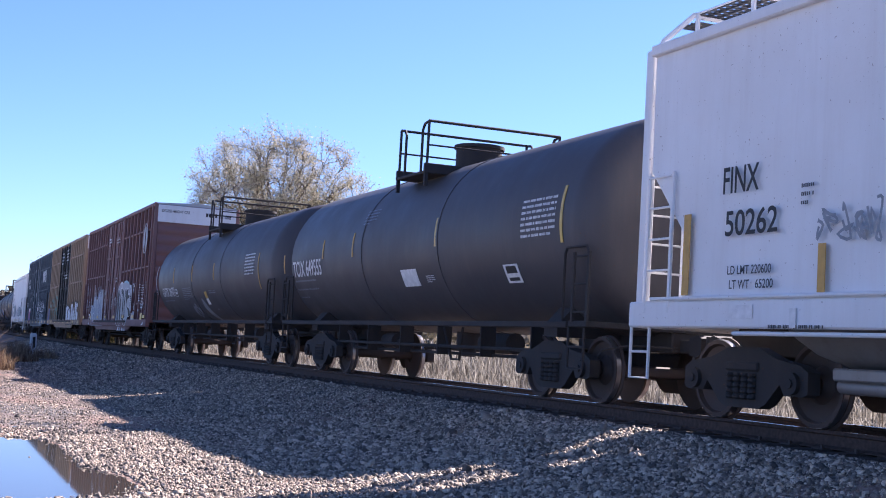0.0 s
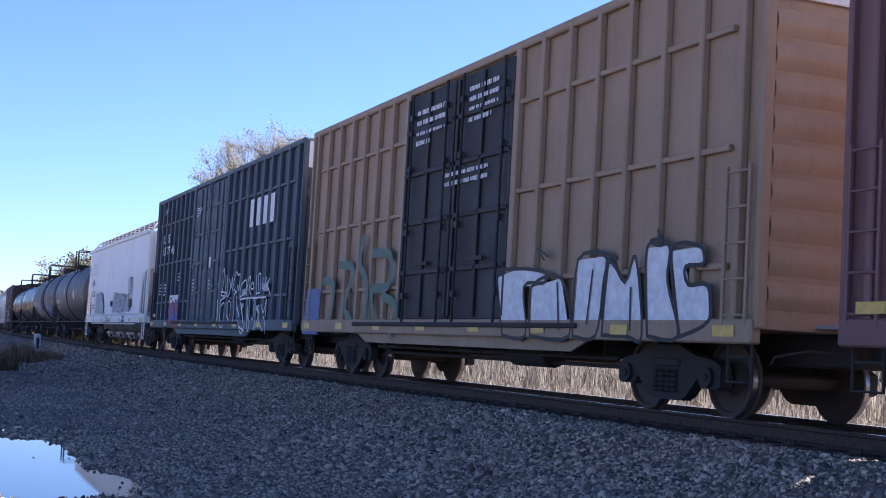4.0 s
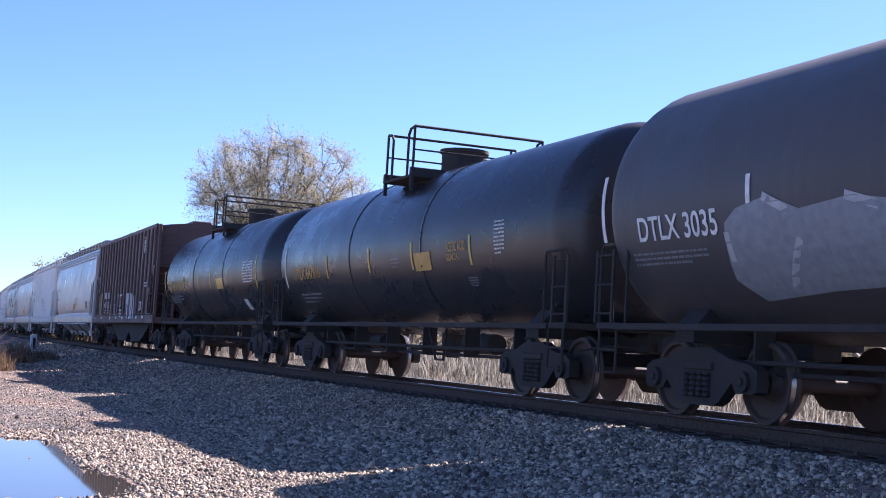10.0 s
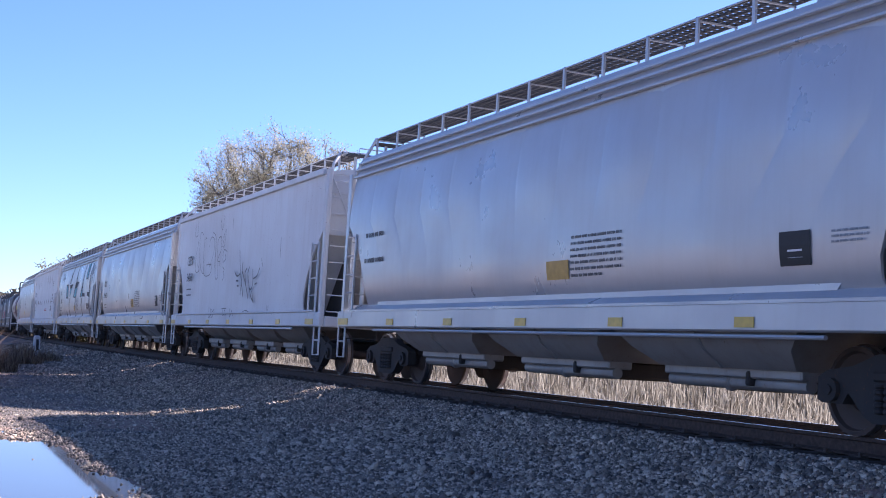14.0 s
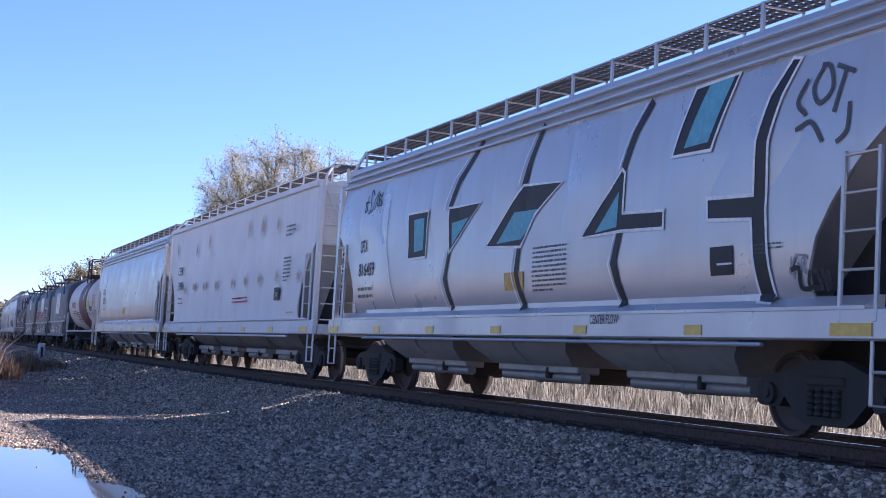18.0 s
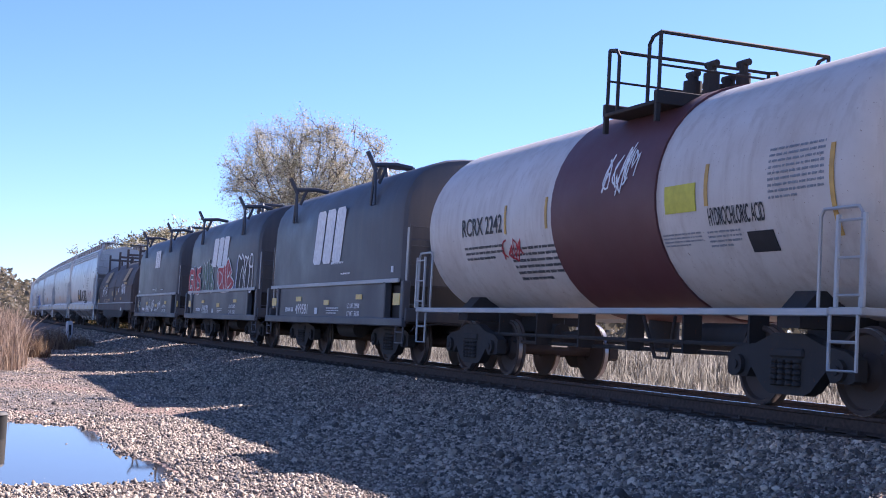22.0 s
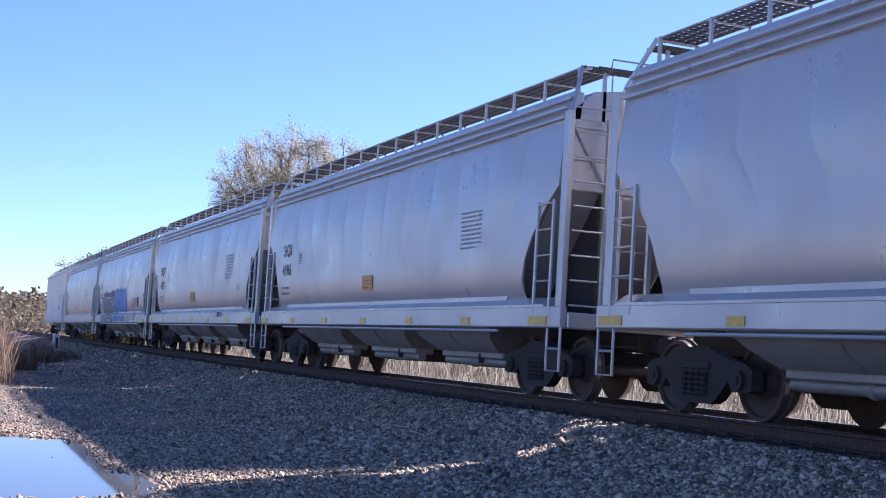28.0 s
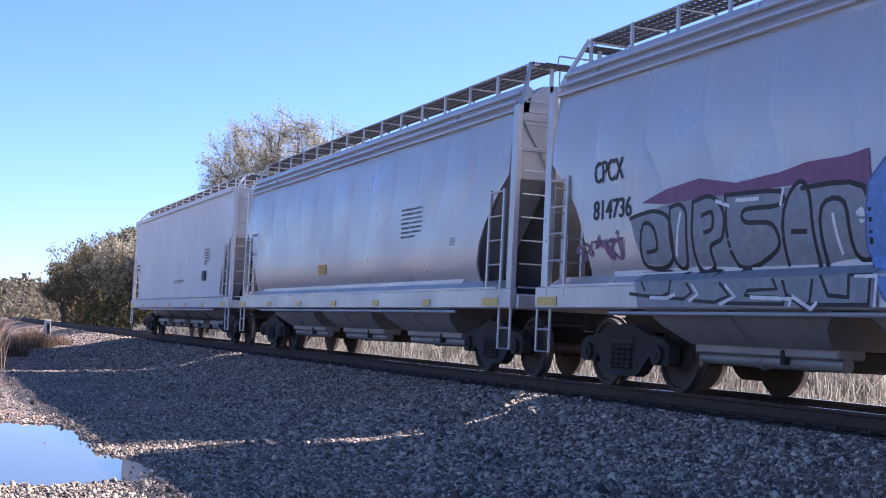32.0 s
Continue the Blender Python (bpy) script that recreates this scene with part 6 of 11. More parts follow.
stroke(CARS[6][0], [(-3.80, 1.34), (-4.02, 2.27), (-3.60, 2.26), (-3.52, 2.04), (-3.17, 2.22), (-2.95, 1.34)], M["ink"], 1.576, 0.03)
stroke(CARS[6][0], [(-2.70, 1.33), (-2.82, 1.95), (-3.80, 1.95), (-4.16, 1.52)], M["ink"], 1.576, 0.03)
stroke(CARS[6][0], [(-3.61, 1.78), (-3.84, 1.65), (-3.47, 1.34)], M["ink"], 1.576, 0.03)
stroke(CARS[6][0], [(0.54, 1.00), (0.35, 1.65), (0.49, 1.76), (0.66, 2.17), (0.92, 2.16), (1.01, 1.63), (0.61, 1.32)], M["ink"], 1.586, 0.04)
stroke(CARS[6][0], [(1.04, 2.18), (1.19, 1.89), (1.34, 2.16), (1.41, 1.82), (1.08, 1.73)], M["ink"], 1.576, 0.04)
stroke(CARS[6][0], [(1.59, 1.41), (1.44, 1.87), (1.53, 2.10), (1.76, 2.11), (1.96, 1.90), (1.95, 1.45), (1.64, 1.44)], M["ink"], 1.576, 0.04)
stroke(CARS[6][0], [(2.03, 1.60), (1.95, 2.05), (2.25, 2.09), (2.44, 1.78), (2.29, 1.54), (2.03, 1.60)], M["ink"], 1.576, 0.04)
stroke(CARS[6][0], [(2.10, 1.79), (2.19, 1.99), (2.27, 1.79), (2.12, 1.78)], M["ink"], 1.576, 0.04)
stroke(CARS[6][0], [(2.44, 1.88), (2.60, 1.84), (2.66, 1.65), (2.49, 1.66), (2.42, 1.85)], M["ink"], 1.576, 0.04)
stroke(CARS[6][0], [(2.46, 2.04), (2.81, 2.09), (2.86, 1.85), (3.10, 1.57), (3.15, 1.38)], M["ink"], 1.576, 0.04)
stroke(CARS[6][0], [(2.92, 2.06), (3.09, 1.75), (3.28, 1.36), (3.03, 1.48), (2.79, 1.48)], M["ink"], 1.576, 0.04)
stroke(CARS[6][0], [(2.95, 2.05), (3.21, 2.07), (3.48, 2.01), (3.54, 1.42)], M["ink"], 1.576, 0.04)
stroke(CARS[6][0], [(2.07, 1.30), (2.30, 1.42), (2.74, 1.30), (3.03, 1.41)], M["ink"], 1.586, 0.04)
stroke(CARS[6][0], [(3.63, 1.86), (3.65, 2.04), (3.81, 1.87), (4.00, 2.01), (4.04, 1.88)], M["ink"], 1.576, 0.04)
stroke(CARS[6][0], [(4.14, 1.88), (4.17, 2.04), (4.28, 1.87), (4.39, 2.07), (4.50, 1.86), (4.65, 1.83), (4.74, 1.96)], M["ink"], 1.576, 0.04)
scrawl(CARS[6][0], -1.49, -0.22, 0.91, 1.25, M["ink"], 1.592, 33, 5, 0.030, 0)
scrawl(CARS[6][0], 4.51, 4.78, 1.65, 1.99, M["ink"], 1.582, 34, 2, 0.030, 0)
lettering(CARS[6][0], 'CENTER FLOW', 3.05, 1.13, 0.75, 0.10, M["ink"], 1.584, 0)
lettering(CARS[6][0], 'PRESSUREAIDE', 2.92, 1.00, 0.82, 0.10, M["ink"], 1.585, 0)
patch(CARS[6][0], -0.37, 0.02, 1.63, 1.85, M["under"], 1.575, 0, "sign", '')
bars(CARS[6][0], 4.21, 2.02, 0.97, 0.68, 8, M["inkfade"], 1.576, 0)
patch(CARS[6][0], 4.40, 4.86, 1.56, 1.87, M["ink"], 1.576, 0, "sign", '')
emblem(CARS[6][0], -6.42, -5.32, 3.09, 3.55, M["ink"], 1.579, 0, 'ring')
scrawl(CARS[6][0], -8.03, -7.11, 3.07, 3.67, M["ink"], 1.585, 35, 4, 0.025, 0)
patch(CARS[6][0], 3.63, 4.62, 1.41, 1.88, M["pale"], 1.572, 0, "patched_paint", '')
bars(CARS[6][0], 3.64, 1.57, 0.67, 0.17, 6, M["inkfade"], 1.573, 0)
bars(CARS[6][0], 4.72, 2.01, 0.23, 0.70, 9, M["inkfade"], 1.573, 0)
patch(CARS[6][0], 4.83, 4.98, 1.57, 1.87, M["ink"], 1.573, 0, "sign", '')
lettering(CARS[7][0], 'TILX 290213', -6.21, 2.03, 1.54, 0.21, M["mark"], 1.540, -13)
bars(CARS[7][0], -6.20, 1.70, 0.79, 0.24, 3, M["mark"], 1.399, -25)
strip(CARS[7][0], -2.11, 2.42, 2.89, M["mark"], 1.6, 2.5, 0.070)
strip(CARS[7][0], 3.59, 2.24, 2.68, M["mark"], 1.6, 2.5, 0.070)
strip(CARS[7][0], 6.32, 2.03, 2.95, M["yellow"], 1.6, 2.5, 0.070)
patch(CARS[7][0], 2.19, 2.82, 2.14, 2.58, M["yellow"], 1.582, -5, "sign", '')
bars(CARS[7][0], 5.27, 2.12, 0.91, 0.54, 7, M["greyspray"], 1.585, -4)
lettering(CARS[8][0], 'DTLX 3035', -6.82, 2.01, 1.62, 0.28, M["mark"], 1.536, -13)
bars(CARS[8][0], -7.02, 1.72, 1.55, 0.19, 3, M["greyspray"], 1.408, -25)
strip(CARS[8][0], -4.59, 2.26, 2.59, M["mark"], 1.6, 2.5, 0.070)
strip(CARS[8][0], -2.25, 2.17, 2.61, M["mark"], 1.6, 2.5, 0.070)
strip(CARS[8][0], 0.60, 2.15, 2.60, M["amber"], 1.6, 2.5, 0.070)
strip(CARS[8][0], 3.16, 2.14, 2.62, M["amber"], 1.6, 2.5, 0.070)
strip(CARS[8][0], 6.21, 1.93, 2.86, M["yellow"], 1.6, 2.5, 0.070)
bars(CARS[8][0], 5.09, 1.93, 1.02, 0.53, 9, M["greyspray"], 1.528, -11)
strip(CARS[8][0], -7.60, 2.04, 2.85, M["mark"], 1.6, 2.5, 0.070)
lettering(CARS[9][0], 'UTLX 647816', -5.75, 1.97, 1.89, 0.25, M["amber"], 1.461, -13)
lettering(CARS[9][0], 'ACETIC ACID,', 3.03, 2.18, 0.79, 0.15, M["amber"], 1.508, -7)
lettering(CARS[9][0], 'GLACIAL', 3.00, 2.04, 0.56, 0.11, M["amber"], 1.477, -13)
patch(CARS[9][0], 1.61, 2.33, 1.92, 2.23, M["amber"], 1.448, -14, "sign", '')
bars(CARS[9][0], 1.67, 1.94, 0.59, 0.24, 3, M["inkfade"], 1.452, -14)
strip(CARS[9][0], -3.33, 1.94, 2.40, M["yellow"], 1.52, 2.43, 0.070)
strip(CARS[9][0], -0.73, 1.97, 2.42, M["yellow"], 1.52, 2.43, 0.070)
strip(CARS[9][0], 1.48, 1.95, 2.42, M["yellow"], 1.52, 2.43, 0.070)
strip(CARS[9][0], 3.97, 1.94, 2.40, M["yellow"], 1.52, 2.43, 0.070)
strip(CARS[9][0], -6.40, 1.81, 2.72, M["mark"], 1.52, 2.43, 0.070)
bars(CARS[9][0], 4.88, 2.05, 0.37, 0.52, 9, M["mark"], 1.503, -5)
bars(CARS[9][0], -5.61, 1.47, 1.45, 0.26, 3, M["greyspray"], 1.197, -33)
bars(CARS[9][0], 0.46, 2.00, 0.40, 0.20, 3, M["greyspray"], 1.471, -13)
bars(CARS[9][0], 3.69, 1.62, 0.35, 0.17, 4, M["greyspray"], 1.299, -28)
lettering(CARS[10][0], 'UTLX 647802', -5.40, 2.02, 1.88, 0.26, M["amber"], 1.476, -11)
strip(CARS[10][0], -6.23, 1.75, 2.66, M["yellow"], 1.52, 2.43, 0.070)
strip(CARS[10][0], -3.30, 1.98, 2.41, M["yellow"], 1.52, 2.43, 0.070)
strip(CARS[10][0], -1.26, 1.97, 2.41, M["yellow"], 1.52, 2.43, 0.070)
strip(CARS[10][0], 0.34, 1.97, 2.41, M["yellow"], 1.52, 2.43, 0.070)
bars(CARS[10][0], -5.40, 1.62, 1.65, 0.28, 3, M["greyspray"], 1.302, -26)
patch(CARS[10][0], 1.12, 1.87, 1.94, 2.24, M["yellow"], 1.454, -13, "sign", '')
bars(CARS[10][0], 4.11, 2.02, 1.01, 0.56, 8, M["mark"], 1.498, -5)
strip(CARS[10][0], 5.44, 1.78, 2.68, M["yellow"], 1.52, 2.43, 0.070)
patch(CARS[10][0], 3.66, 3.99, 1.38, 1.70, M["mark"], 1.125, -36, "sign", '')
lettering(CARS[11][0], '438', -4.19, 1.59, 0.58, 0.24, M["faded"], 1.620, 0)
lettering(CARS[11][0], '535', -3.34, 1.58, 0.52, 0.23, M["faded"], 1.621, 0)
patch(CARS[11][0], -4.14, -3.91, 1.96, 2.20, M["faded"], 1.621, 0, "stencil_block", '')
patch(CARS[11][0], -3.86, -3.61, 1.95, 2.19, M["faded"], 1.622, 0, "stencil_block", '')
patch(CARS[11][0], -3.26, -3.07, 1.96, 2.20, M["faded"], 1.622, 0, "stencil_block", '')
patch(CARS[11][0], -3.01, -2.85, 1.96, 2.19, M["faded"], 1.622, 0, "stencil_block", '')
patch(CARS[11][0], -5.01, -4.88, 1.28, 2.18, M["amber"], 1.623, 0, "tape", '')
patch(CARS[11][0], -2.45, -2.36, 1.25, 1.71, M["amber"], 1.623, 0, "tape", '')
bars(CARS[11][0], -4.07, 1.36, 0.38, 0.15, 2, M["faded"], 1.624, 0)
bars(CARS[11][0], -3.22, 1.34, 0.35, 0.18, 2, M["faded"], 1.624, 0)
emblem(CARS[11][0], 4.78, 5.17, 3.43, 4.02, M["mark"], 1.627, 0, 'oval')
shape(CARS[11][0], [(1.54, 2.07), (2.10, 2.09), (2.14, 1.70), (2.02, 1.68), (2.03, 1.14), (1.78, 1.14), (1.76, 1.69), (1.57, 1.73)], M["faded"], 1.624)
shape(CARS[11][0], [(2.47, 2.07), (2.71, 2.08), (2.75, 1.44), (2.81, 1.44), (2.76, 2.00), (2.97, 2.06), (3.03, 1.14), (2.58, 1.13), (2.50, 1.23)], M["faded"], 1.624)
shape(CARS[11][0], [(3.19, 1.14), (3.24, 1.97), (3.40, 1.99), (3.47, 1.13), (3.35, 1.14), (3.33, 1.58), (3.31, 1.14)], M["faded"], 1.624)
stroke(CARS[11][0], [(-0.42, 2.08), (-0.35, 1.62)], M["faded"], 1.624, 0.07)
stroke(CARS[11][0], [(0.01, 2.02), (0.52, 2.05)], M["faded"], 1.624, 0.07)
stroke(CARS[11][0], [(0.26, 2.08), (0.28, 1.64), (0.10, 1.61)], M["faded"], 1.624, 0.07)
stroke(CARS[11][0], [(0.03, 1.46), (0.47, 1.45)], M["faded"], 1.624, 0.07)
stroke(CARS[11][0], [(0.02, 1.34), (0.52, 1.33)], M["faded"], 1.624, 0.07)
stroke(CARS[11][0], [(0.08, 1.23), (0.48, 1.23)], M["faded"], 1.624, 0.07)
stroke(CARS[11][0], [(-3.14, 1.63), (-3.07, 1.36)], M["faded"], 1.624, 0.07)
stroke(CARS[11][0], [(-1.20, 1.70), (-1.11, 1.18)], M["faded"], 1.624, 0.07)
stroke(CARS[11][0], [(-5.64, 2.08), (-5.49, 1.28)], M["faded"], 1.624, 0.07)
stroke(CARS[11][0], [(-6.98, 2.24), (-6.76, 1.65)], M["faded"], 1.624, 0.07)
for x in (-6.75, -4.79, 0.88, 2.5, 4.1):
    patch(CARS[11][0], x - 0.11, x + 0.11, 1.13, 1.22, M["mark"], 1.620, 0, "sign", '')
patch(CARS[11][0], -0.82, -0.61, 1.13, 1.22, M["mark"], 1.625, 0, "sign", '')
patch(CARS[11][0], -2.46, -2.23, 1.13, 1.22, M["mark"], 1.620, 0, "sign", '')
bars(CARS[11][0], 5.35, 2.22, 0.54, 0.19, 2, M["mark"], 1.621, 0)
patch(CARS[11][0], 5.29, 5.54, 1.14, 1.24, M["mark"], 1.621, 0, "sign", '')
patch(CARS[11][0], 4.63, 4.97, 1.44, 1.73, M["mark"], 1.621, 0, "sign", '')
patch(CARS[11][0], 4.68, 4.92, 1.47, 1.69, M["brown"], 1.622, 0, "sign", '')
bars(CARS[12][0], -7.07, 2.59, 1.05, 0.19, 1, M["inkfade"], 1.570, 0)
bars(CARS[12][0], -7.11, 2.12, 1.19, 0.19, 1, M["inkfade"], 1.558, 0)
patch(CARS[12][0], 5.64, 6.13, 1.63, 1.97, M["ink"], 1.550, 0, "sign", '')
patch(CARS[12][0], 5.77, 6.00, 1.71, 1.79, M["mark"], 1.545, 0, "sign", '')
bars(CARS[12][0], 1.19, 1.64, 1.34, 0.58, 7, M["inkfade"], 1.558, 0)
patch(CARS[12][0], 0.50, 1.14, 1.64, 1.89, M["amber"], 1.548, 0, "sign", '')
bars(CARS[12][0], 6.45, 1.81, 0.52, 0.15, 3, M["greyspray"], 1.558, 0)
lettering(CARS[13][0], 'CEFX', -5.96, 2.76, 0.75, 0.27, M["ink"], 1.572, 0)
lettering(CARS[13][0], '54019', -5.91, 2.28, 0.77, 0.24, M["ink"], 1.573, 0)
bars(CARS[13][0], -5.84, 2.00, 0.68, 0.08, 1, M["inkfade"], 1.573, 0)
bars(CARS[13][0], -5.80, 1.83, 0.67, 0.08, 1, M["inkfade"], 1.574, 0)
lettering(CARS[14][0], 'CPCX', -6.56, 2.56, 0.77, 0.22, M["ink"], 1.570, 0)
lettering(CARS[14][0], '816623', -6.56, 2.09, 0.93, 0.21, M["ink"], 1.558, 0)
patch(CARS[14][0], 0.71, 1.34, 1.62, 1.92, M["amber"], 1.547, 0, "sign", '')
bars(CARS[14][0], 1.56, 1.62, 1.22, 0.60, 9, M["inkfade"], 1.558, 0)
patch(CARS[14][0], 5.94, 6.41, 1.61, 1.96, M["ink"], 1.550, 0, "sign", '')
patch(CARS[14][0], 5.99, 6.12, 1.77, 1.92, M["mark"], 1.555, 0, "sign", '')
bars(CARS[14][0], 6.76, 1.75, 0.42, 0.21, 4, M["inkfade"], 1.556, 0)
bars(CARS[14][0], 0.76, 1.66, 0.53, 0.22, 3, M["inkfade"], 1.556, 0)
bars(CARS[14][0], 3.45, 1.15, 0.64, 0.08, 1, M["inkfade"], 1.585, 0)
bars(CARS[14][0], -6.46, 1.63, 0.70, 0.21, 2, M["inkfade"], 1.545, 0)
lettering(CARS[15][0], 'CPCX', -6.66, 2.54, 0.43, 0.23, M["ink"], 1.569, 0)
lettering(CARS[15][0], '816459', -6.72, 2.09, 0.91, 0.24, M["ink"], 1.558, 0)
bars(CARS[15][0], -6.72, 1.64, 0.85, 0.27, 2, M["inkfade"], 1.558, 0)
scrawl(CARS[15][0], -6.60, -5.67, 3.23, 3.76, M["ink"], 1.543, 71, 4, 0.030, 0)
patch(CARS[15][0], -0.01, 0.61, 1.64, 1.90, M["amber"], 1.547, 0, "sign", '')
bars(CARS[15][0], 0.90, 1.59, 1.03, 0.65, 10, M["inkfade"], 1.558, 0)
lettering(CARS[15][0], 'CENTER FLOW', 2.74, 1.15, 0.71, 0.11, M["ink"], 1.584, 0)
patch(CARS[15][0], 5.31, 5.74, 1.66, 1.97, M["ink"], 1.553, 0, "sign", '')
patch(CARS[15][0], 5.44, 5.72, 1.76, 1.79, M["mark"], 1.550, 0, "sign", '')
bars(CARS[15][0], 6.11, 1.84, 0.49, 0.13, 3, M["inkfade"], 1.560, 0)
scrawl(CARS[15][0], 6.69, 6.96, 1.58, 1.83, M["greyspray"], 1.549, 74, 2, 0.020, 0)
lettering(CARS[16][0], 'CEFX', -6.68, 2.77, 0.73, 0.25, M["ink"], 1.572, 0)
lettering(CARS[16][0], '53988', -6.65, 2.30, 0.79, 0.25, M["ink"], 1.573, 0)
bars(CARS[16][0], -6.51, 1.99, 0.71, 0.08, 1, M["inkfade"], 1.573, 0)
bars(CARS[16][0], -6.50, 1.84, 0.74, 0.09, 1, M["inkfade"], 1.574, 0)
emblem(CARS[16][0], 2.02, 2.67, 2.02, 2.57, M["smear"], 1.577, 0, 'blot')
emblem(CARS[16][0], 3.45, 4.10, 2.01, 2.56, M["smear"], 1.577, 0, 'blot')
emblem(CARS[16][0], 5.14, 5.70, 1.99, 2.62, M["smear"], 1.578, 0, 'blot')
emblem(CARS[16][0], 3.50, 4.16, 3.16, 4.03, M["smear"], 1.578, 0, 'blot')
emblem(CARS[16][0], 2.16, 2.71, 3.25, 4.00, M["smear"], 1.579, 0, 'blot')
emblem(CARS[16][0], 5.07, 5.50, 3.20, 3.85, M["smear"], 1.579, 0, 'blot')
emblem(CARS[16][0], 6.96, 7.58, 1.97, 2.51, M["smear"], 1.579, 0, 'blot')
emblem(CARS[16][0], 0.61, 1.24, 2.04, 2.55, M["smear"], 1.580, 0, 'blot')
emblem(CARS[16][0], -1.42, -0.68, 2.04, 2.55, M["smear"], 1.575, 0, 'blot')
emblem(CARS[16][0], -3.02, -2.32, 2.09, 2.54, M["smear"], 1.576, 0, 'blot')
emblem(CARS[16][0], -4.47, -3.77, 2.12, 2.54, M["smear"], 1.576, 0, 'blot')
emblem(CARS[16][0], -5.64, -5.08, 2.05, 2.48, M["smear"], 1.576, 0, 'blot')
emblem(CARS[16][0], -4.18, -3.53, 2.10, 2.57, M["smear"], 1.577, 0, 'blot')
emblem(CARS[16][0], -2.57, -2.00, 2.12, 2.54, M["smear"], 1.577, 0, 'blot')
emblem(CARS[16][0], -2.46, -2.04, 3.12, 4.01, M["smear"], 1.578, 0, 'blot')
emblem(CARS[16][0], -4.18, -3.75, 3.01, 3.80, M["smear"], 1.578, 0, 'blot')
emblem(CARS[16][0], -7.17, -6.64, 3.14, 4.00, M["smear"], 1.578, 0, 'blot')
bars(CARS[16][0], 5.96, 2.15, 0.60, 0.60, 7, M["inkfade"], 1.576, 0)
bars(CARS[16][0], 6.03, 3.19, 0.78, 0.29, 3, M["inkfade"], 1.576, 0)
patch(CARS[16][0], 5.29, 5.71, 1.75, 2.05, M["ink"], 1.577, 0, "sign", '')
patch(CARS[16][0], 5.43, 5.60, 1.84, 1.94, M["mark"], 1.577, 0, "sign", '')
bars(CARS[16][0], 1.00, 1.74, 1.69, 0.19, 2, M["red"], 1.572, 0)
bars(CARS[16][0], 6.46, 1.42, 0.53, 0.08, 1, M["amber"], 1.573, 0)
lettering(CARS[17][0], 'AOKX', -6.44, 2.57, 0.79, 0.27, M["ink"], 1.571, 0)
lettering(CARS[17][0], '602214', -6.46, 2.19, 1.01, 0.27, M["ink"], 1.559, 0)
patch(CARS[17][0], -0.53, 0.10, 1.68, 1.95, M["yellow"], 1.552, 0, "sign", '')
bars(CARS[17][0], -0.47, 1.70, 0.54, 0.21, 3, M["inkfade"], 1.551, 0)
bars(CARS[17][0], -6.42, 1.91, 0.78, 0.10, 1, M["inkfade"], 1.558, 0)
lettering(CARS[18][0], 'RCRX 2242', -4.14, 2.22, 1.63, 0.28, M["ink"], 1.475, -3)
lettering(CARS[18][0], 'HYDROCHLORIC ACID', 3.32, 1.99, 1.09, 0.20, M["ink"], 1.417, -14)
patch(CARS[18][0], 2.41, 3.09, 2.17, 2.50, M["lime"], 1.470, -4, "sign", '')
bars(CARS[18][0], 2.49, 2.19, 0.55, 0.21, 3, M["inkfade"], 1.468, -6)
patch(CARS[18][0], 4.02, 4.50, 1.67, 1.91, M["ink"], 1.273, -26, "sign", '')
bars(CARS[18][0], 4.52, 2.18, 0.97, 0.57, 9, M["greyspray"], 1.491, 1)
scrawl(CARS[18][0], 0.84, 1.71, 2.41, 3.25, M["mark"], 1.559, 81, 5, 0.030, 15)
bars(CARS[18][0], -4.10, 1.81, 1.59, 0.27, 3, M["inkfade"], 1.351, -20)
bars(CARS[18][0], -2.31, 1.47, 1.62, 0.59, 6, M["inkfade"], 1.168, -28)
scrawl(CARS[18][0], -2.59, -1.87, 1.73, 2.14, M["red"], 1.329, 82, 3, 0.030, -20)
strip(CARS[18][0], -2.37, 2.18, 2.62, M["amber"], 1.48, 2.45, 0.070)
strip(CARS[18][0], -0.92, 2.19, 2.64, M["amber"], 1.48, 2.45, 0.070)
strip(CARS[18][0], 3.31, 2.21, 2.69, M["amber"], 1.48, 2.45, 0.070)
strip(CARS[18][0], 5.59, 1.77, 2.68, M["amber"], 1.48, 2.45, 0.070)
bars(CARS[18][0], 3.24, 1.74, 0.66, 0.22, 4, M["greyspray"], 1.315, -24)
bars(CARS[18][0], 2.26, 1.78, 0.85, 0.18, 4, M["greyspray"], 1.334, -23)
emblem(CARS[19][0], -1.19, 1.30, 2.02, 3.21, M["mark"], 1.508, 0, 'logo')
lettering(CARS[19][0], '499581', -2.50, 0.91, 1.09, 0.23, M["mark"], 1.506, 0)
bars(CARS[19][0], -3.43, 0.90, 0.79, 0.22, 1, M["mark"], 1.506, 0)
patch(CARS[19][0], 4.63, 5.02, 1.10, 1.32, M["yellow"], 1.507, 0, "sign", '')
patch(CARS[19][0], -4.81, -4.37, 1.10, 1.29, M["yellow"], 1.507, 0, "sign", '')
patch(CARS[19][0], 2.28, 2.69, 1.22, 1.32, M["yellow"], 1.507, 0, "sign", '')
patch(CARS[19][0], -0.07, 0.33, 1.11, 1.22, M["yellow"], 1.508, 0, "sign", '')
patch(CARS[19][0], -2.47, -2.00, 1.20, 1.31, M["yellow"], 1.508, 0, "sign", '')
bars(CARS[19][0], 0.32, 1.96, 0.92, 0.11, 1, M["mark"], 1.509, 0)
lettering(CARS[19][0], 'LD LMT 229900', 1.70, 1.04, 0.85, 0.10, M["mark"], 1.510, 0)
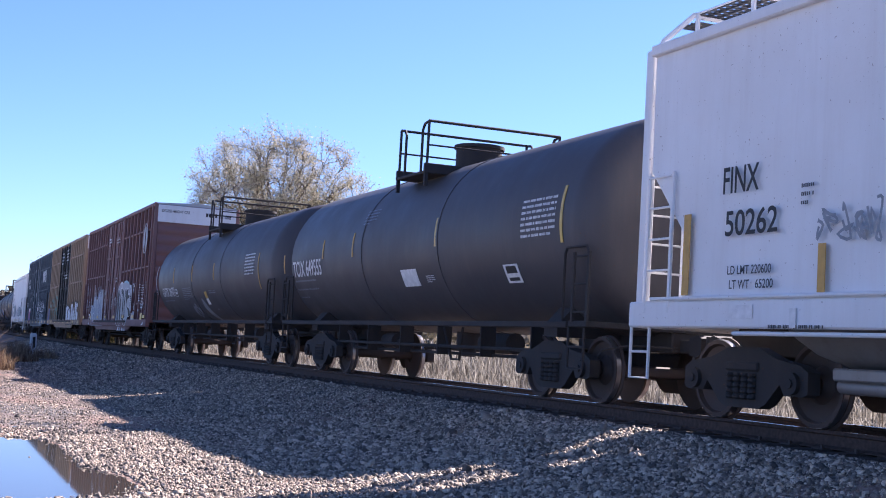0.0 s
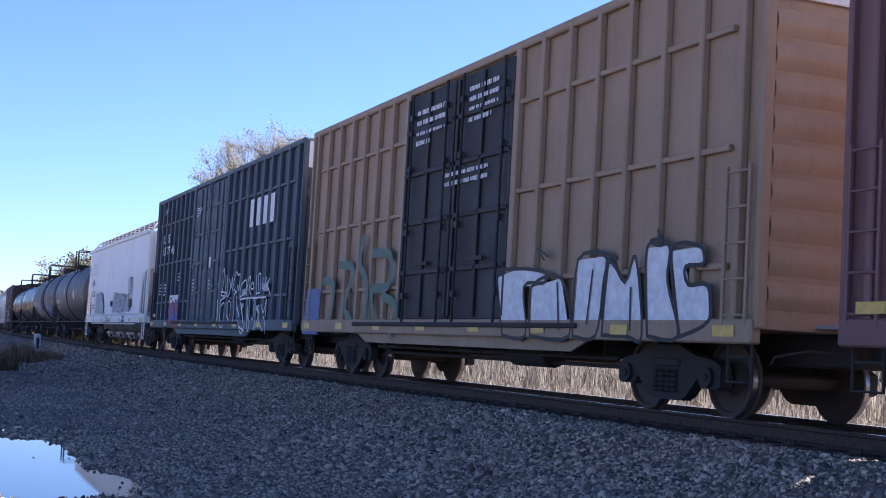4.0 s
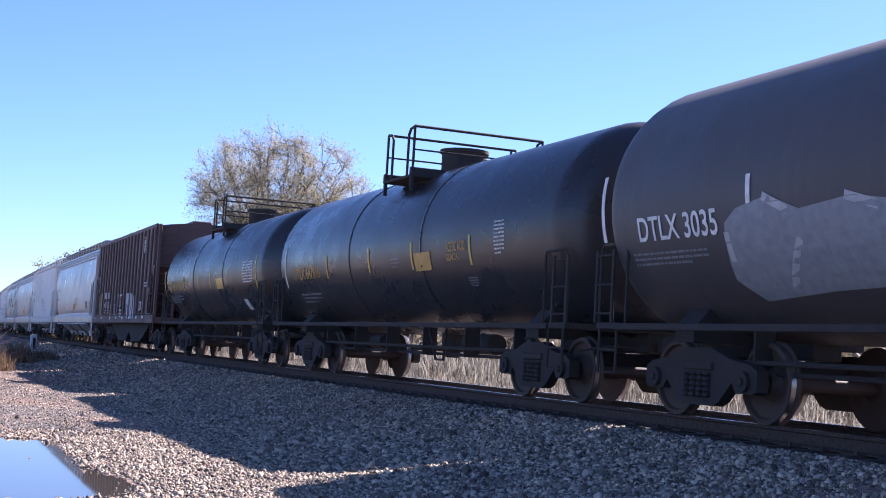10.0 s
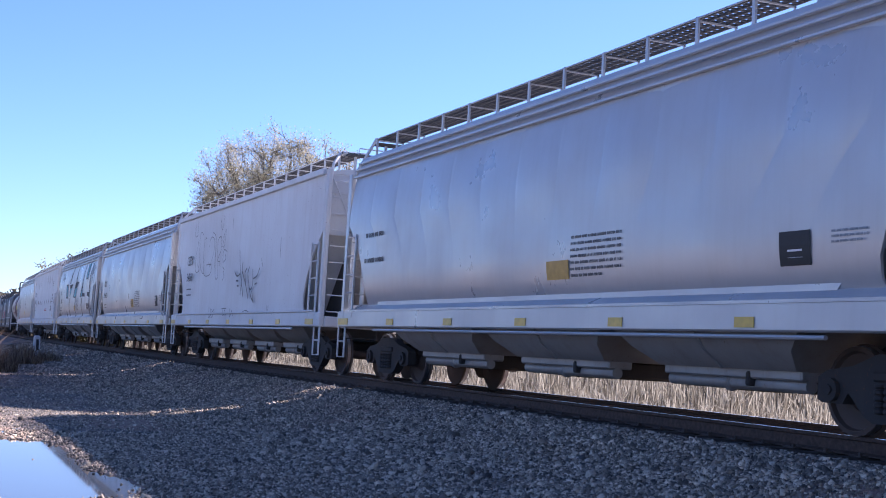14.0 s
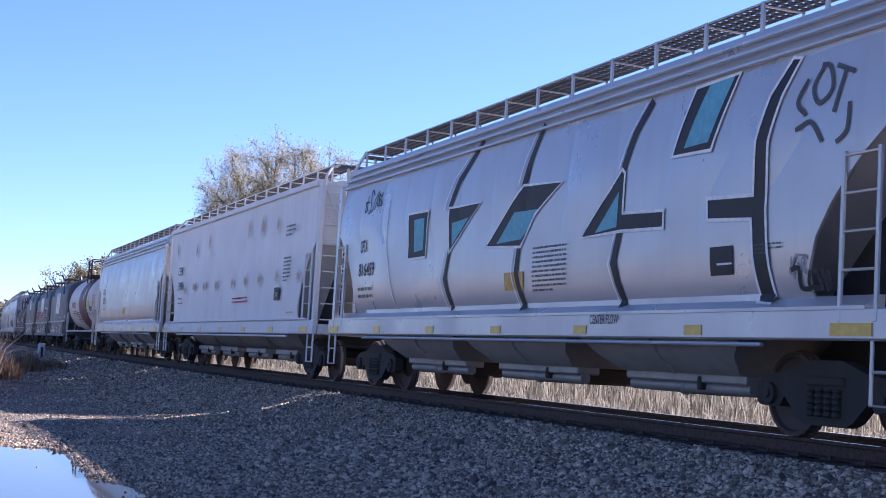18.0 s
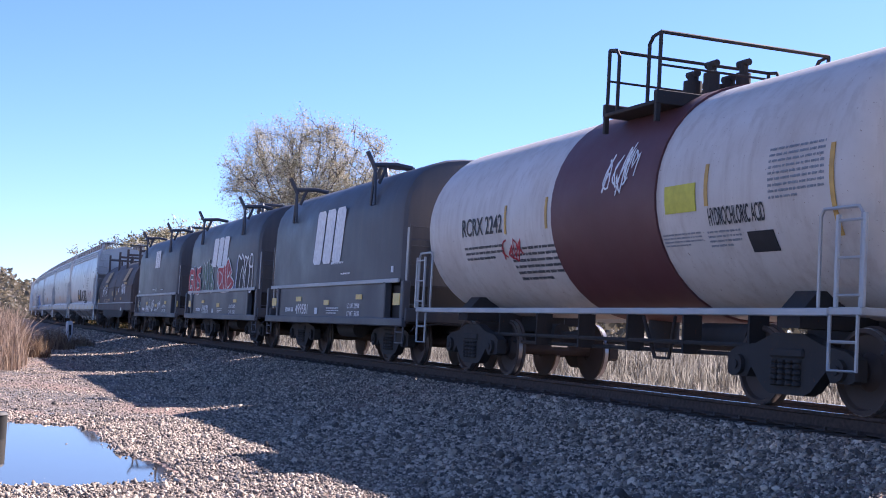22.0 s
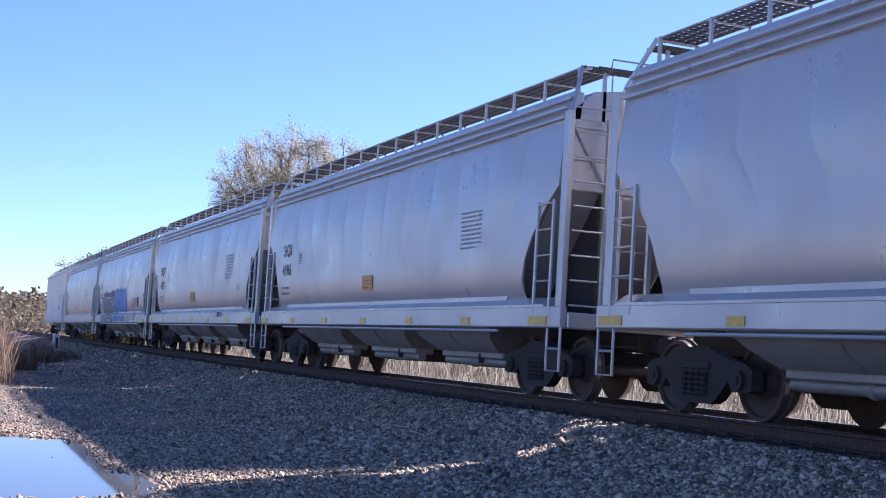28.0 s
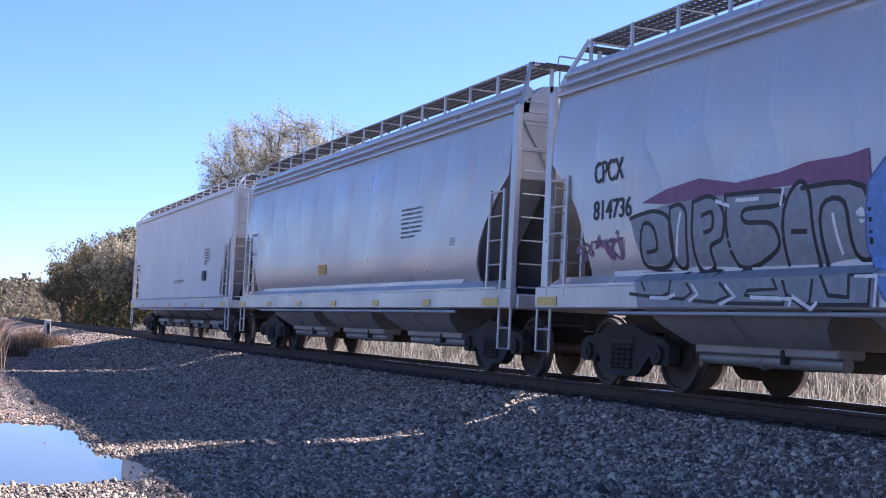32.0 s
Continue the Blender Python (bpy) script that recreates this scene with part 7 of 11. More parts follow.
lettering(CARS[19][0], 'LT WT  56100', 1.70, 0.88, 0.85, 0.10, M["mark"], 1.509, 0)
bars(CARS[19][0], 0.15, 0.91, 0.95, 0.16, 3, M["mark"], 1.509, 0)
patch(CARS[19][0], -0.78, -0.56, 0.91, 1.05, M["mark"], 1.510, 0, "sign", '')
patch(CARS[19][0], 4.42, 4.55, 1.72, 1.84, M["mark"], 1.505, 0, "sign", '')
bars(CARS[19][0], 1.10, 1.73, 0.69, 0.08, 1, M["mark"], 1.506, 0)
emblem(CARS[20][0], -1.25, 1.29, 2.30, 3.17, M["mark"], 1.508, 0, 'logo')
lettering(CARS[20][0], '499670', -2.48, 0.88, 1.05, 0.25, M["mark"], 1.507, 0)
bars(CARS[20][0], -3.44, 0.87, 0.83, 0.25, 1, M["mark"], 1.508, 0)
patch(CARS[20][0], 2.27, 2.69, 1.20, 1.29, M["yellow"], 1.508, 0, "sign", '')
patch(CARS[20][0], -4.80, -4.40, 1.08, 1.28, M["yellow"], 1.509, 0, "sign", '')
patch(CARS[20][0], -2.50, -2.07, 1.20, 1.29, M["yellow"], 1.509, 0, "sign", '')
patch(CARS[20][0], -0.09, 0.31, 1.07, 1.19, M["yellow"], 1.509, 0, "sign", '')
lettering(CARS[20][0], 'LD LMT 230300', 1.69, 1.04, 0.85, 0.10, M["mark"], 1.510, 0)
lettering(CARS[20][0], 'LT WT   55700', 1.69, 0.88, 0.85, 0.10, M["mark"], 1.510, 0)
bars(CARS[20][0], -0.04, 0.90, 0.78, 0.14, 3, M["mark"], 1.505, 0)
patch(CARS[20][0], -0.81, -0.58, 0.90, 1.02, M["mark"], 1.506, 0, "sign", '')
emblem(CARS[21][0], -0.40, 0.92, 2.59, 3.25, M["mark"], 1.508, 0, 'logo')
lettering(CARS[21][0], '499411', -2.31, 0.89, 0.97, 0.26, M["mark"], 1.506, 0)
bars(CARS[21][0], -3.24, 0.88, 0.79, 0.25, 1, M["mark"], 1.506, 0)
patch(CARS[21][0], -4.58, -4.16, 1.07, 1.29, M["yellow"], 1.507, 0, "sign", '')
patch(CARS[21][0], -2.21, -1.84, 1.18, 1.29, M["yellow"], 1.507, 0, "sign", '')
patch(CARS[21][0], 0.12, 0.56, 1.09, 1.19, M["yellow"], 1.507, 0, "sign", '')
patch(CARS[21][0], 2.47, 2.87, 1.19, 1.30, M["yellow"], 1.508, 0, "sign", '')
patch(CARS[21][0], 5.03, 5.42, 1.09, 1.29, M["yellow"], 1.508, 0, "sign", '')
scrawl(CARS[21][0], -1.31, -0.00, 0.92, 1.43, M["mark"], 1.517, 95, 5, 0.030, 0)
scrawl(CARS[21][0], 0.80, 1.75, 0.97, 1.38, M["mark"], 1.517, 96, 5, 0.030, 0)
scrawl(CARS[21][0], -4.15, -3.71, 0.87, 1.40, M["cyan"], 1.517, 97, 2, 0.030, 0)
lettering(CARS[21][0], 'LD LMT 229100', 1.91, 1.06, 0.85, 0.10, M["mark"], 1.510, 0)
lettering(CARS[21][0], 'LT WT  56900', 1.92, 0.90, 0.84, 0.10, M["mark"], 1.509, 0)
patch(CARS[21][0], 0.11, 0.24, 1.69, 1.81, M["mark"], 1.506, 0, "sign", '')
bars(CARS[21][0], -0.72, 1.72, 0.71, 0.08, 1, M["mark"], 1.506, 0)
bars(CARS[21][0], 1.32, 1.70, 0.63, 0.08, 1, M["mark"], 1.506, 0)
patch(CARS[21][0], -0.71, -0.49, 0.91, 1.03, M["mark"], 1.507, 0, "sign", '')
patch(CARS[21][0], -4.40, -4.24, 1.69, 1.79, M["mark"], 1.507, 0, "sign", '')
bars(CARS[21][0], -0.00, 0.90, 0.70, 0.12, 2, M["mark"], 1.508, 0)
lettering(CARS[22][0], 'NYC 628161', -3.93, 1.29, 1.71, 0.23, M["dulltan"], 1.500, 0)
emblem(CARS[22][0], -4.02, -2.51, 2.32, 2.91, M["rubbedamber"], 1.488, 23, 'logo')
emblem(CARS[22][0], 3.45, 4.77, 2.28, 2.93, M["rubbedamber"], 1.503, 23, 'logo')
scrawl(CARS[22][0], -4.70, -2.41, 1.65, 2.20, M["mark"], 1.510, 97, 6, 0.040, 0)
scrawl(CARS[22][0], 3.18, 4.62, 1.63, 2.17, M["mark"], 1.510, 98, 8, 0.045, 0)
scrawl(CARS[22][0], 1.89, 2.34, 1.75, 2.03, M["mark"], 1.510, 99, 4, 0.030, 0)
patch(CARS[22][0], 1.29, 1.57, 1.67, 1.87, M["rubbedamber"], 1.503, 0, "sign", '')
patch(CARS[22][0], -0.60, -0.22, 1.65, 1.85, M["rubbedamber"], 1.503, 0, "sign", '')
patch(CARS[22][0], 2.85, 3.26, 1.42, 1.54, M["rubbedamber"], 1.504, 0, "sign", '')
patch(CARS[22][0], 0.59, 0.93, 1.42, 1.54, M["rubbedamber"], 1.504, 0, "sign", '')
patch(CARS[22][0], -1.91, -1.52, 1.41, 1.51, M["rubbedamber"], 1.504, 0, "sign", '')
patch(CARS[22][0], -6.80, -6.12, 1.34, 1.51, M["rubbedamber"], 1.505, 0, "sign", '')
patch(CARS[22][0], 3.09, 3.51, 0.93, 1.06, M["mark"], 1.500, 0, "sign", '')
patch(CARS[22][0], 3.70, 4.71, 2.13, 2.23, M["rubbedamber"], 1.476, 0, "emblem_bar", '')
patch(CARS[22][0], -3.86, -2.90, 2.13, 2.23, M["rubbedamber"], 1.476, 0, "emblem_bar", '')
scrawl(CARS[23][0], 4.54, 6.44, 1.58, 2.09, M["violet"], 1.562, 103, 4, 0.030, 0)
bars(CARS[23][0], 3.46, 2.14, 1.06, 0.64, 7, M["inkfade"], 1.563, 0)
lettering(CARS[24][0], 'SHQX', -6.53, 2.59, 0.77, 0.27, M["ink"], 1.572, 0)
lettering(CARS[24][0], '41966', -6.60, 2.14, 0.80, 0.26, M["ink"], 1.558, 0)
bars(CARS[24][0], -6.58, 1.65, 0.73, 0.25, 2, M["inkfade"], 1.548, 0)
patch(CARS[24][0], -0.42, 0.20, 1.67, 1.95, M["amber"], 1.552, 0, "sign", '')
bars(CARS[24][0], -0.37, 1.68, 0.52, 0.21, 3, M["inkfade"], 1.550, 0)
bars(CARS[24][0], -5.20, 2.39, 0.22, 0.23, 3, M["inkfade"], 1.565, 0)
bars(CARS[24][0], 4.60, 2.20, 0.84, 0.63, 9, M["greyspray"], 1.565, 0)
bars(CARS[25][0], 5.90, 1.90, 0.53, 0.18, 3, M["greyspray"], 1.557, 0)
bars(CARS[25][0], 4.31, 2.23, 1.06, 0.71, 8, M["greyspray"], 1.566, 0)
lettering(CARS[26][0], 'CPCX', -6.80, 2.58, 0.77, 0.27, M["ink"], 1.572, 0)
lettering(CARS[26][0], '814736', -6.80, 2.11, 0.97, 0.24, M["ink"], 1.558, 0)
bars(CARS[26][0], -6.80, 1.79, 0.72, 0.08, 1, M["inkfade"], 1.553, 0)
scrawl(CARS[26][0], -7.28, -6.06, 1.55, 1.95, M["violet"], 1.553, 111, 5, 0.030, 0)
shape(CARS[26][0], [(-1.21, 1.06), (-1.58, 1.50), (-1.52, 2.15), (-1.23, 2.40), (-0.70, 2.49), (-0.59, 2.06), (-0.69, 1.58), (-0.17, 1.06)], M["skyblue"], 1.596)
stroke(CARS[26][0], [(-1.21, 1.06), (-1.58, 1.50), (-1.52, 2.15), (-1.23, 2.40), (-0.70, 2.49), (-0.59, 2.06), (-0.69, 1.58), (-0.17, 1.06), (-1.21, 1.06)], M["slate"], 1.598, 0.03)
shape(CARS[26][0], [(-0.69, 1.46), (-0.52, 2.06), (-0.61, 2.35), (-0.15, 2.45), (-0.11, 1.96), (0.00, 1.85), (0.02, 1.50)], M["skyblue"], 1.575)
stroke(CARS[26][0], [(-0.69, 1.46), (-0.52, 2.06), (-0.61, 2.35), (-0.15, 2.45), (-0.11, 1.96), (0.00, 1.85), (0.02, 1.50), (-0.69, 1.46)], M["slate"], 1.577, 0.03)
shape(CARS[26][0], [(-0.17, 1.06), (-0.75, 1.34), (-0.42, 1.37), (-0.09, 1.06)], M["skyblue"], 1.596)
stroke(CARS[26][0], [(-0.17, 1.06), (-0.75, 1.34), (-0.42, 1.37), (-0.09, 1.06), (-0.17, 1.06)], M["slate"], 1.598, 0.03)
shape(CARS[26][0], [(0.12, 1.06), (-0.42, 1.37), (0.51, 1.37), (0.77, 1.06)], M["skyblue"], 1.596)
stroke(CARS[26][0], [(0.12, 1.06), (-0.42, 1.37), (0.51, 1.37), (0.77, 1.06), (0.12, 1.06)], M["slate"], 1.598, 0.03)
shape(CARS[26][0], [(0.02, 1.50), (0.03, 2.03), (0.14, 2.45), (0.42, 2.53), (0.57, 2.01), (0.36, 1.47)], M["skyblue"], 1.577)
stroke(CARS[26][0], [(0.02, 1.50), (0.03, 2.03), (0.14, 2.45), (0.42, 2.53), (0.57, 2.01), (0.36, 1.47), (0.02, 1.50)], M["slate"], 1.579, 0.03)
shape(CARS[26][0], [(0.40, 1.47), (0.50, 2.01), (0.59, 2.38), (0.96, 2.47), (1.17, 2.17), (1.36, 1.54), (0.89, 1.46)], M["skyblue"], 1.575)
stroke(CARS[26][0], [(0.40, 1.47), (0.50, 2.01), (0.59, 2.38), (0.96, 2.47), (1.17, 2.17), (1.36, 1.54), (0.89, 1.46), (0.40, 1.47)], M["slate"], 1.577, 0.03)
shape(CARS[26][0], [(1.12, 1.47), (1.38, 1.54), (1.25, 2.07), (1.26, 2.34), (1.72, 2.44), (2.13, 2.38), (2.45, 2.11), (2.53, 1.48), (2.05, 1.46)], M["skyblue"], 1.574)
stroke(CARS[26][0], [(1.12, 1.47), (1.38, 1.54), (1.25, 2.07), (1.26, 2.34), (1.72, 2.44), (2.13, 2.38), (2.45, 2.11), (2.53, 1.48), (2.05, 1.46), (1.12, 1.47)], M["slate"], 1.576, 0.03)
shape(CARS[26][0], [(1.19, 1.06), (0.66, 1.34), (2.26, 1.37), (2.45, 1.06)], M["skyblue"], 1.596)
stroke(CARS[26][0], [(1.19, 1.06), (0.66, 1.34), (2.26, 1.37), (2.45, 1.06), (1.19, 1.06)], M["slate"], 1.598, 0.03)
patch(CARS[26][0], 0.78, 1.44, 1.63, 1.90, M["amber"], 1.548, 0, "notice", '')
bars(CARS[26][0], 0.80, 1.65, 0.59, 0.10, 1, M["inkfade"], 1.539, 0)
stroke(CARS[26][0], [(1.84, 1.85), (2.09, 1.76), (2.10, 1.50)], M["violet"], 1.573, 0.03)
shape(CARS[26][0], [(-1.69, 1.88), (-1.60, 1.94), (-1.52, 1.75), (-1.59, 1.70)], M["mark"], 1.578)
shape(CARS[26][0], [(1.81, 1.81), (1.92, 1.82), (1.98, 1.61), (1.84, 1.58)], M["mark"], 1.573)
scrawl(CARS[26][0], 3.70, 5.34, 1.50, 2.03, M["violet"], 1.558, 117, 7, 0.030, 0)
scrawl(CARS[26][0], 4.04, 5.58, 1.04, 1.44, M["ink"], 1.595, 118, 4, 0.025, 0)
patch(CARS[26][0], 5.46, 5.91, 1.65, 1.99, M["ink"], 1.551, 0, "sign", '')
patch(CARS[26][0], 5.52, 5.60, 1.81, 1.93, M["mark"], 1.555, 0, "sign", '')
bars(CARS[27][0], 3.60, 2.19, 0.99, 0.56, 7, M["inkfade"], 1.562, 0)
patch(CARS[27][0], -1.46, -0.89, 1.68, 1.89, M["amber"], 1.548, 0, "sign", '')
bars(CARS[27][0], -7.49, 2.72, 0.65, 0.18, 1, M["greyspray"], 1.577, 0)
bars(CARS[27][0], -7.57, 2.24, 0.77, 0.17, 1, M["greyspray"], 1.560, 0)
bars(CARS[27][0], 5.90, 1.98, 0.24, 0.15, 3, M["greyspray"], 1.558, 0)
bars(CARS[28][0], 5.08, 2.22, 0.64, 0.51, 6, M["inkfade"], 1.572, 0)
patch(CARS[28][0], 4.84, 5.24, 1.78, 2.07, M["ink"], 1.573, 0, "sign", '')
bars(CARS[28][0], 0.41, 1.77, 1.66, 0.11, 2, M["inkfade"], 1.573, 0)
bars(CARS[28][0], -7.55, 2.33, 0.70, 0.31, 2, M["inkfade"], 1.574, 0)
lettering(CARS[25][0], 'SHQX', -6.49, 2.68, 0.83, 0.27, M["ink"], 1.578, 0)
lettering(CARS[25][0], '42071', -6.52, 2.18, 0.84, 0.26, M["ink"], 1.560, 0)
lettering(CARS[25][0], 'LD LMT 219800', -6.51, 1.85, 0.79, 0.10, M["inkfade"], 1.557, 0)
lettering(CARS[25][0], 'LT WT   66200', -6.50, 1.69, 0.78, 0.10, M["inkfade"], 1.543, 0)
stroke(CARS[25][0], [(-5.04, 2.69), (-4.81, 2.69), (-4.83, 2.43), (-5.05, 2.42), (-5.04, 2.69)], M["inkfade"], 1.586, 0.01)
lettering(CARS[25][0], 'C', -4.99, 2.47, 0.11, 0.10, M["inkfade"], 1.566, 0)
patch(CARS[25][0], -0.73, -0.07, 1.66, 1.98, M["amber"], 1.554, 0, "notice", '')
bars(CARS[25][0], -0.69, 1.68, 0.58, 0.25, 3, M["inkfade"], 1.553, 0)
lettering(CARS[25][0], 'CENTER FLOW', 3.75, 1.17, 0.72, 0.15, M["inkfade"], 1.586, 0)
stroke(CARS[25][0], [(3.36, 1.36), (3.67, 1.24), (3.56, 1.12), (3.46, 1.23), (3.36, 1.36)], M["inkfade"], 1.616, 0.01)

spray(CARS[20][0], [(-4.27, 2.23), (-4.72, 2.23), (-4.89, 1.92), (-4.72, 1.62), (-4.35, 1.65), (-4.30, 1.86), (-4.53, 1.89)], M["mark"], 1.515, 0.25)
spray(CARS[20][0], [(-4.27, 2.23), (-4.72, 2.23), (-4.89, 1.92), (-4.72, 1.62), (-4.35, 1.65), (-4.30, 1.86), (-4.53, 1.89)], M["red"], 1.522, 0.17)
spray(CARS[20][0], [(-4.01, 1.57), (-4.03, 2.28), (-3.57, 1.63), (-3.55, 2.29)], M["mark"], 1.515, 0.25)
spray(CARS[20][0], [(-4.01, 1.57), (-4.03, 2.28), (-3.57, 1.63), (-3.55, 2.29)], M["red"], 1.522, 0.17)
spray(CARS[20][0], [(-3.00, 2.27), (-3.37, 2.22), (-3.38, 2.03), (-2.95, 1.86), (-3.01, 1.63), (-3.36, 1.58)], M["mark"], 1.515, 0.25)
spray(CARS[20][0], [(-3.00, 2.27), (-3.37, 2.22), (-3.38, 2.03), (-2.95, 1.86), (-3.01, 1.63), (-3.36, 1.58)], M["red"], 1.522, 0.17)
spray(CARS[20][0], [(-2.49, 1.61), (-2.41, 2.35), (-2.09, 1.94), (-1.94, 2.35), (-1.82, 1.62)], M["mark"], 1.515, 0.24)
spray(CARS[20][0], [(-2.49, 1.61), (-2.41, 2.35), (-2.09, 1.94), (-1.94, 2.35), (-1.82, 1.62)], M["moss"], 1.522, 0.16)
spray(CARS[20][0], [(-1.66, 2.47), (-1.55, 2.07), (-1.56, 1.61)], M["mark"], 1.515, 0.24)
spray(CARS[20][0], [(-1.66, 2.47), (-1.55, 2.07), (-1.56, 1.61)], M["moss"], 1.522, 0.16)
spray(CARS[20][0], [(-1.30, 2.31), (-1.16, 1.64), (-0.78, 1.74), (-1.16, 1.97), (-1.00, 2.15), (-1.30, 2.31)], M["mark"], 1.515, 0.24)
spray(CARS[20][0], [(-1.30, 2.31), (-1.16, 1.64), (-0.78, 1.74), (-1.16, 1.97), (-1.00, 2.15), (-1.30, 2.31)], M["moss"], 1.522, 0.16)
shape(CARS[20][0], [(-0.25, 2.07), (-0.09, 2.27), (0.57, 2.27), (0.75, 2.34), (0.97, 2.30), (1.26, 2.50), (1.77, 2.19), (1.90, 2.07), (1.77, 1.96), (2.24, 1.78), (1.85, 1.56), (0.41, 1.54), (-0.10, 1.78)], M["red"], 1.514)
spray(CARS[20][0], [(-0.25, 2.07), (-0.09, 2.27), (0.57, 2.27), (0.75, 2.34), (0.97, 2.30), (1.26, 2.50), (1.77, 2.19), (1.90, 2.07), (1.77, 1.96), (2.24, 1.78), (1.85, 1.56), (0.41, 1.54), (-0.10, 1.78), (-0.25, 2.07)], M["mark"], 1.518, 0.06)
spray(CARS[20][0], [(-0.08, 2.15), (0.18, 1.61)], M["mark"], 1.522, 0.04)
spray(CARS[20][0], [(0.12, 2.14), (0.53, 2.02), (0.48, 1.81), (0.23, 1.70)], M["mark"], 1.522, 0.04)
spray(CARS[20][0], [(0.72, 2.29), (0.63, 1.90), (0.91, 1.58)], M["mark"], 1.522, 0.04)
spray(CARS[20][0], [(0.97, 2.27), (1.13, 1.57)], M["mark"], 1.522, 0.04)
spray(CARS[20][0], [(1.32, 2.36), (1.31, 1.92), (1.67, 2.12)], M["mark"], 1.522, 0.04)
spray(CARS[20][0], [(1.57, 1.97), (1.31, 1.92), (1.39, 1.63), (1.87, 1.76)], M["mark"], 1.522, 0.04)
shape(CARS[20][0], [(2.47, 1.56), (2.58, 2.02), (2.70, 2.50), (3.08, 2.41), (3.19, 2.53), (3.50, 2.31), (3.83, 2.46), (4.17, 2.21), (4.54, 2.16), (4.55, 1.54)], M["black"], 1.512)
shape(CARS[20][0], [(2.13, 1.57), (2.37, 1.76), (2.47, 2.41), (2.61, 2.46), (2.49, 1.57)], M["slate"], 1.512)
spray(CARS[20][0], [(2.45, 1.55), (2.59, 2.02), (2.70, 2.51), (3.08, 2.41), (3.19, 2.54), (3.51, 2.30), (3.40, 1.98), (3.51, 1.86), (3.46, 1.55)], M["mark"], 1.520, 0.06)
spray(CARS[20][0], [(2.99, 1.57), (3.11, 1.99), (3.32, 2.21)], M["mark"], 1.520, 0.06)
spray(CARS[20][0], [(3.51, 2.30), (3.56, 2.47), (3.84, 2.38), (3.72, 2.16), (3.42, 1.87)], M["mark"], 1.520, 0.06)
spray(CARS[20][0], [(4.06, 1.57), (4.18, 1.83), (4.19, 2.07), (3.96, 2.46), (3.72, 2.16), (3.67, 1.57)], M["mark"], 1.520, 0.06)
spray(CARS[20][0], [(4.17, 2.20), (4.25, 2.47), (4.37, 2.51), (4.51, 2.45), (4.55, 2.24), (4.39, 2.16), (4.17, 2.20)], M["mark"], 1.520, 0.06)
spray(CARS[20][0], [(4.55, 2.17), (4.55, 1.54), (4.13, 1.56), (4.21, 2.07)], M["mark"], 1.520, 0.06)
shape(CARS[26][0], [(-5.58, 2.24), (-5.06, 2.36), (-4.34, 2.43), (-3.64, 2.32), (-2.89, 2.36), (-2.42, 2.42), (-1.85, 2.42), (-1.53, 2.46), (-1.48, 2.12), (-2.51, 2.21), (-3.76, 2.21), (-5.04, 2.19)], M["violet"], 1.574)
shape(CARS[26][0], [(-5.84, 2.07), (-4.96, 2.19), (-3.83, 2.21), (-2.51, 2.19), (-1.57, 2.12), (-1.49, 1.50), (-2.20, 1.42), (-3.68, 1.43), (-5.57, 1.52)], M["greyspray"], 1.580)
shape(CARS[26][0], [(-5.66, 1.43), (-1.39, 1.40), (-1.36, 1.01), (-5.51, 1.00)], M["greyspray"], 1.596)
spray(CARS[26][0], [(-5.84, 2.07), (-5.55, 2.11), (-5.24, 2.12), (-4.94, 2.00), (-4.89, 1.60), (-5.16, 1.46), (-5.57, 1.53), (-5.53, 1.97), (-5.28, 1.93), (-5.22, 1.69), (-5.46, 1.65)], M["ink"], 1.588, 0.05)
spray(CARS[26][0], [(-4.94, 2.14), (-4.71, 2.16), (-4.57, 1.99), (-4.63, 1.49), (-4.87, 1.53), (-4.94, 2.14)], M["ink"], 1.588, 0.05)
spray(CARS[26][0], [(-4.45, 2.17), (-4.10, 2.21), (-3.85, 2.02), (-3.87, 1.75), (-4.11, 1.66), (-4.11, 1.44), (-4.42, 1.46), (-4.45, 2.17)], M["ink"], 1.588, 0.05)
spray(CARS[26][0], [(-4.26, 2.01), (-4.07, 2.03), (-4.05, 1.86), (-4.21, 1.82)], M["ink"], 1.588, 0.05)
spray(CARS[26][0], [(-3.83, 2.20), (-2.87, 2.17), (-2.88, 2.03), (-3.45, 2.02), (-3.44, 1.89), (-2.98, 1.84), (-2.93, 1.58), (-3.65, 1.44), (-3.83, 2.20)], M["ink"], 1.588, 0.05)
spray(CARS[26][0], [(-2.79, 1.41), (-2.79, 1.97), (-2.57, 2.23), (-2.38, 2.09), (-2.29, 1.40)], M["ink"], 1.588, 0.05)
spray(CARS[26][0], [(-2.66, 1.75), (-2.44, 1.74)], M["ink"], 1.588, 0.05)
spray(CARS[26][0], [(-2.51, 2.17), (-1.59, 2.11), (-1.53, 1.50), (-1.75, 1.50), (-1.85, 1.98), (-2.19, 1.96), (-2.18, 1.40)], M["ink"], 1.588, 0.05)
spray(CARS[26][0], [(-4.70, 2.07), (-4.82, 1.59)], M["mark"], 1.590, 0.04)
spray(CARS[26][0], [(-4.00, 2.15), (-3.75, 2.08)], M["mark"], 1.590, 0.04)
spray(CARS[26][0], [(-2.81, 2.19), (-2.85, 2.03)], M["mark"], 1.590, 0.04)
spray(CARS[26][0], [(-2.02, 1.88), (-1.94, 1.51)], M["mark"], 1.590, 0.04)
spray(CARS[26][0], [(-3.62, 2.13), (-3.23, 2.12)], M["mark"], 1.590, 0.04)
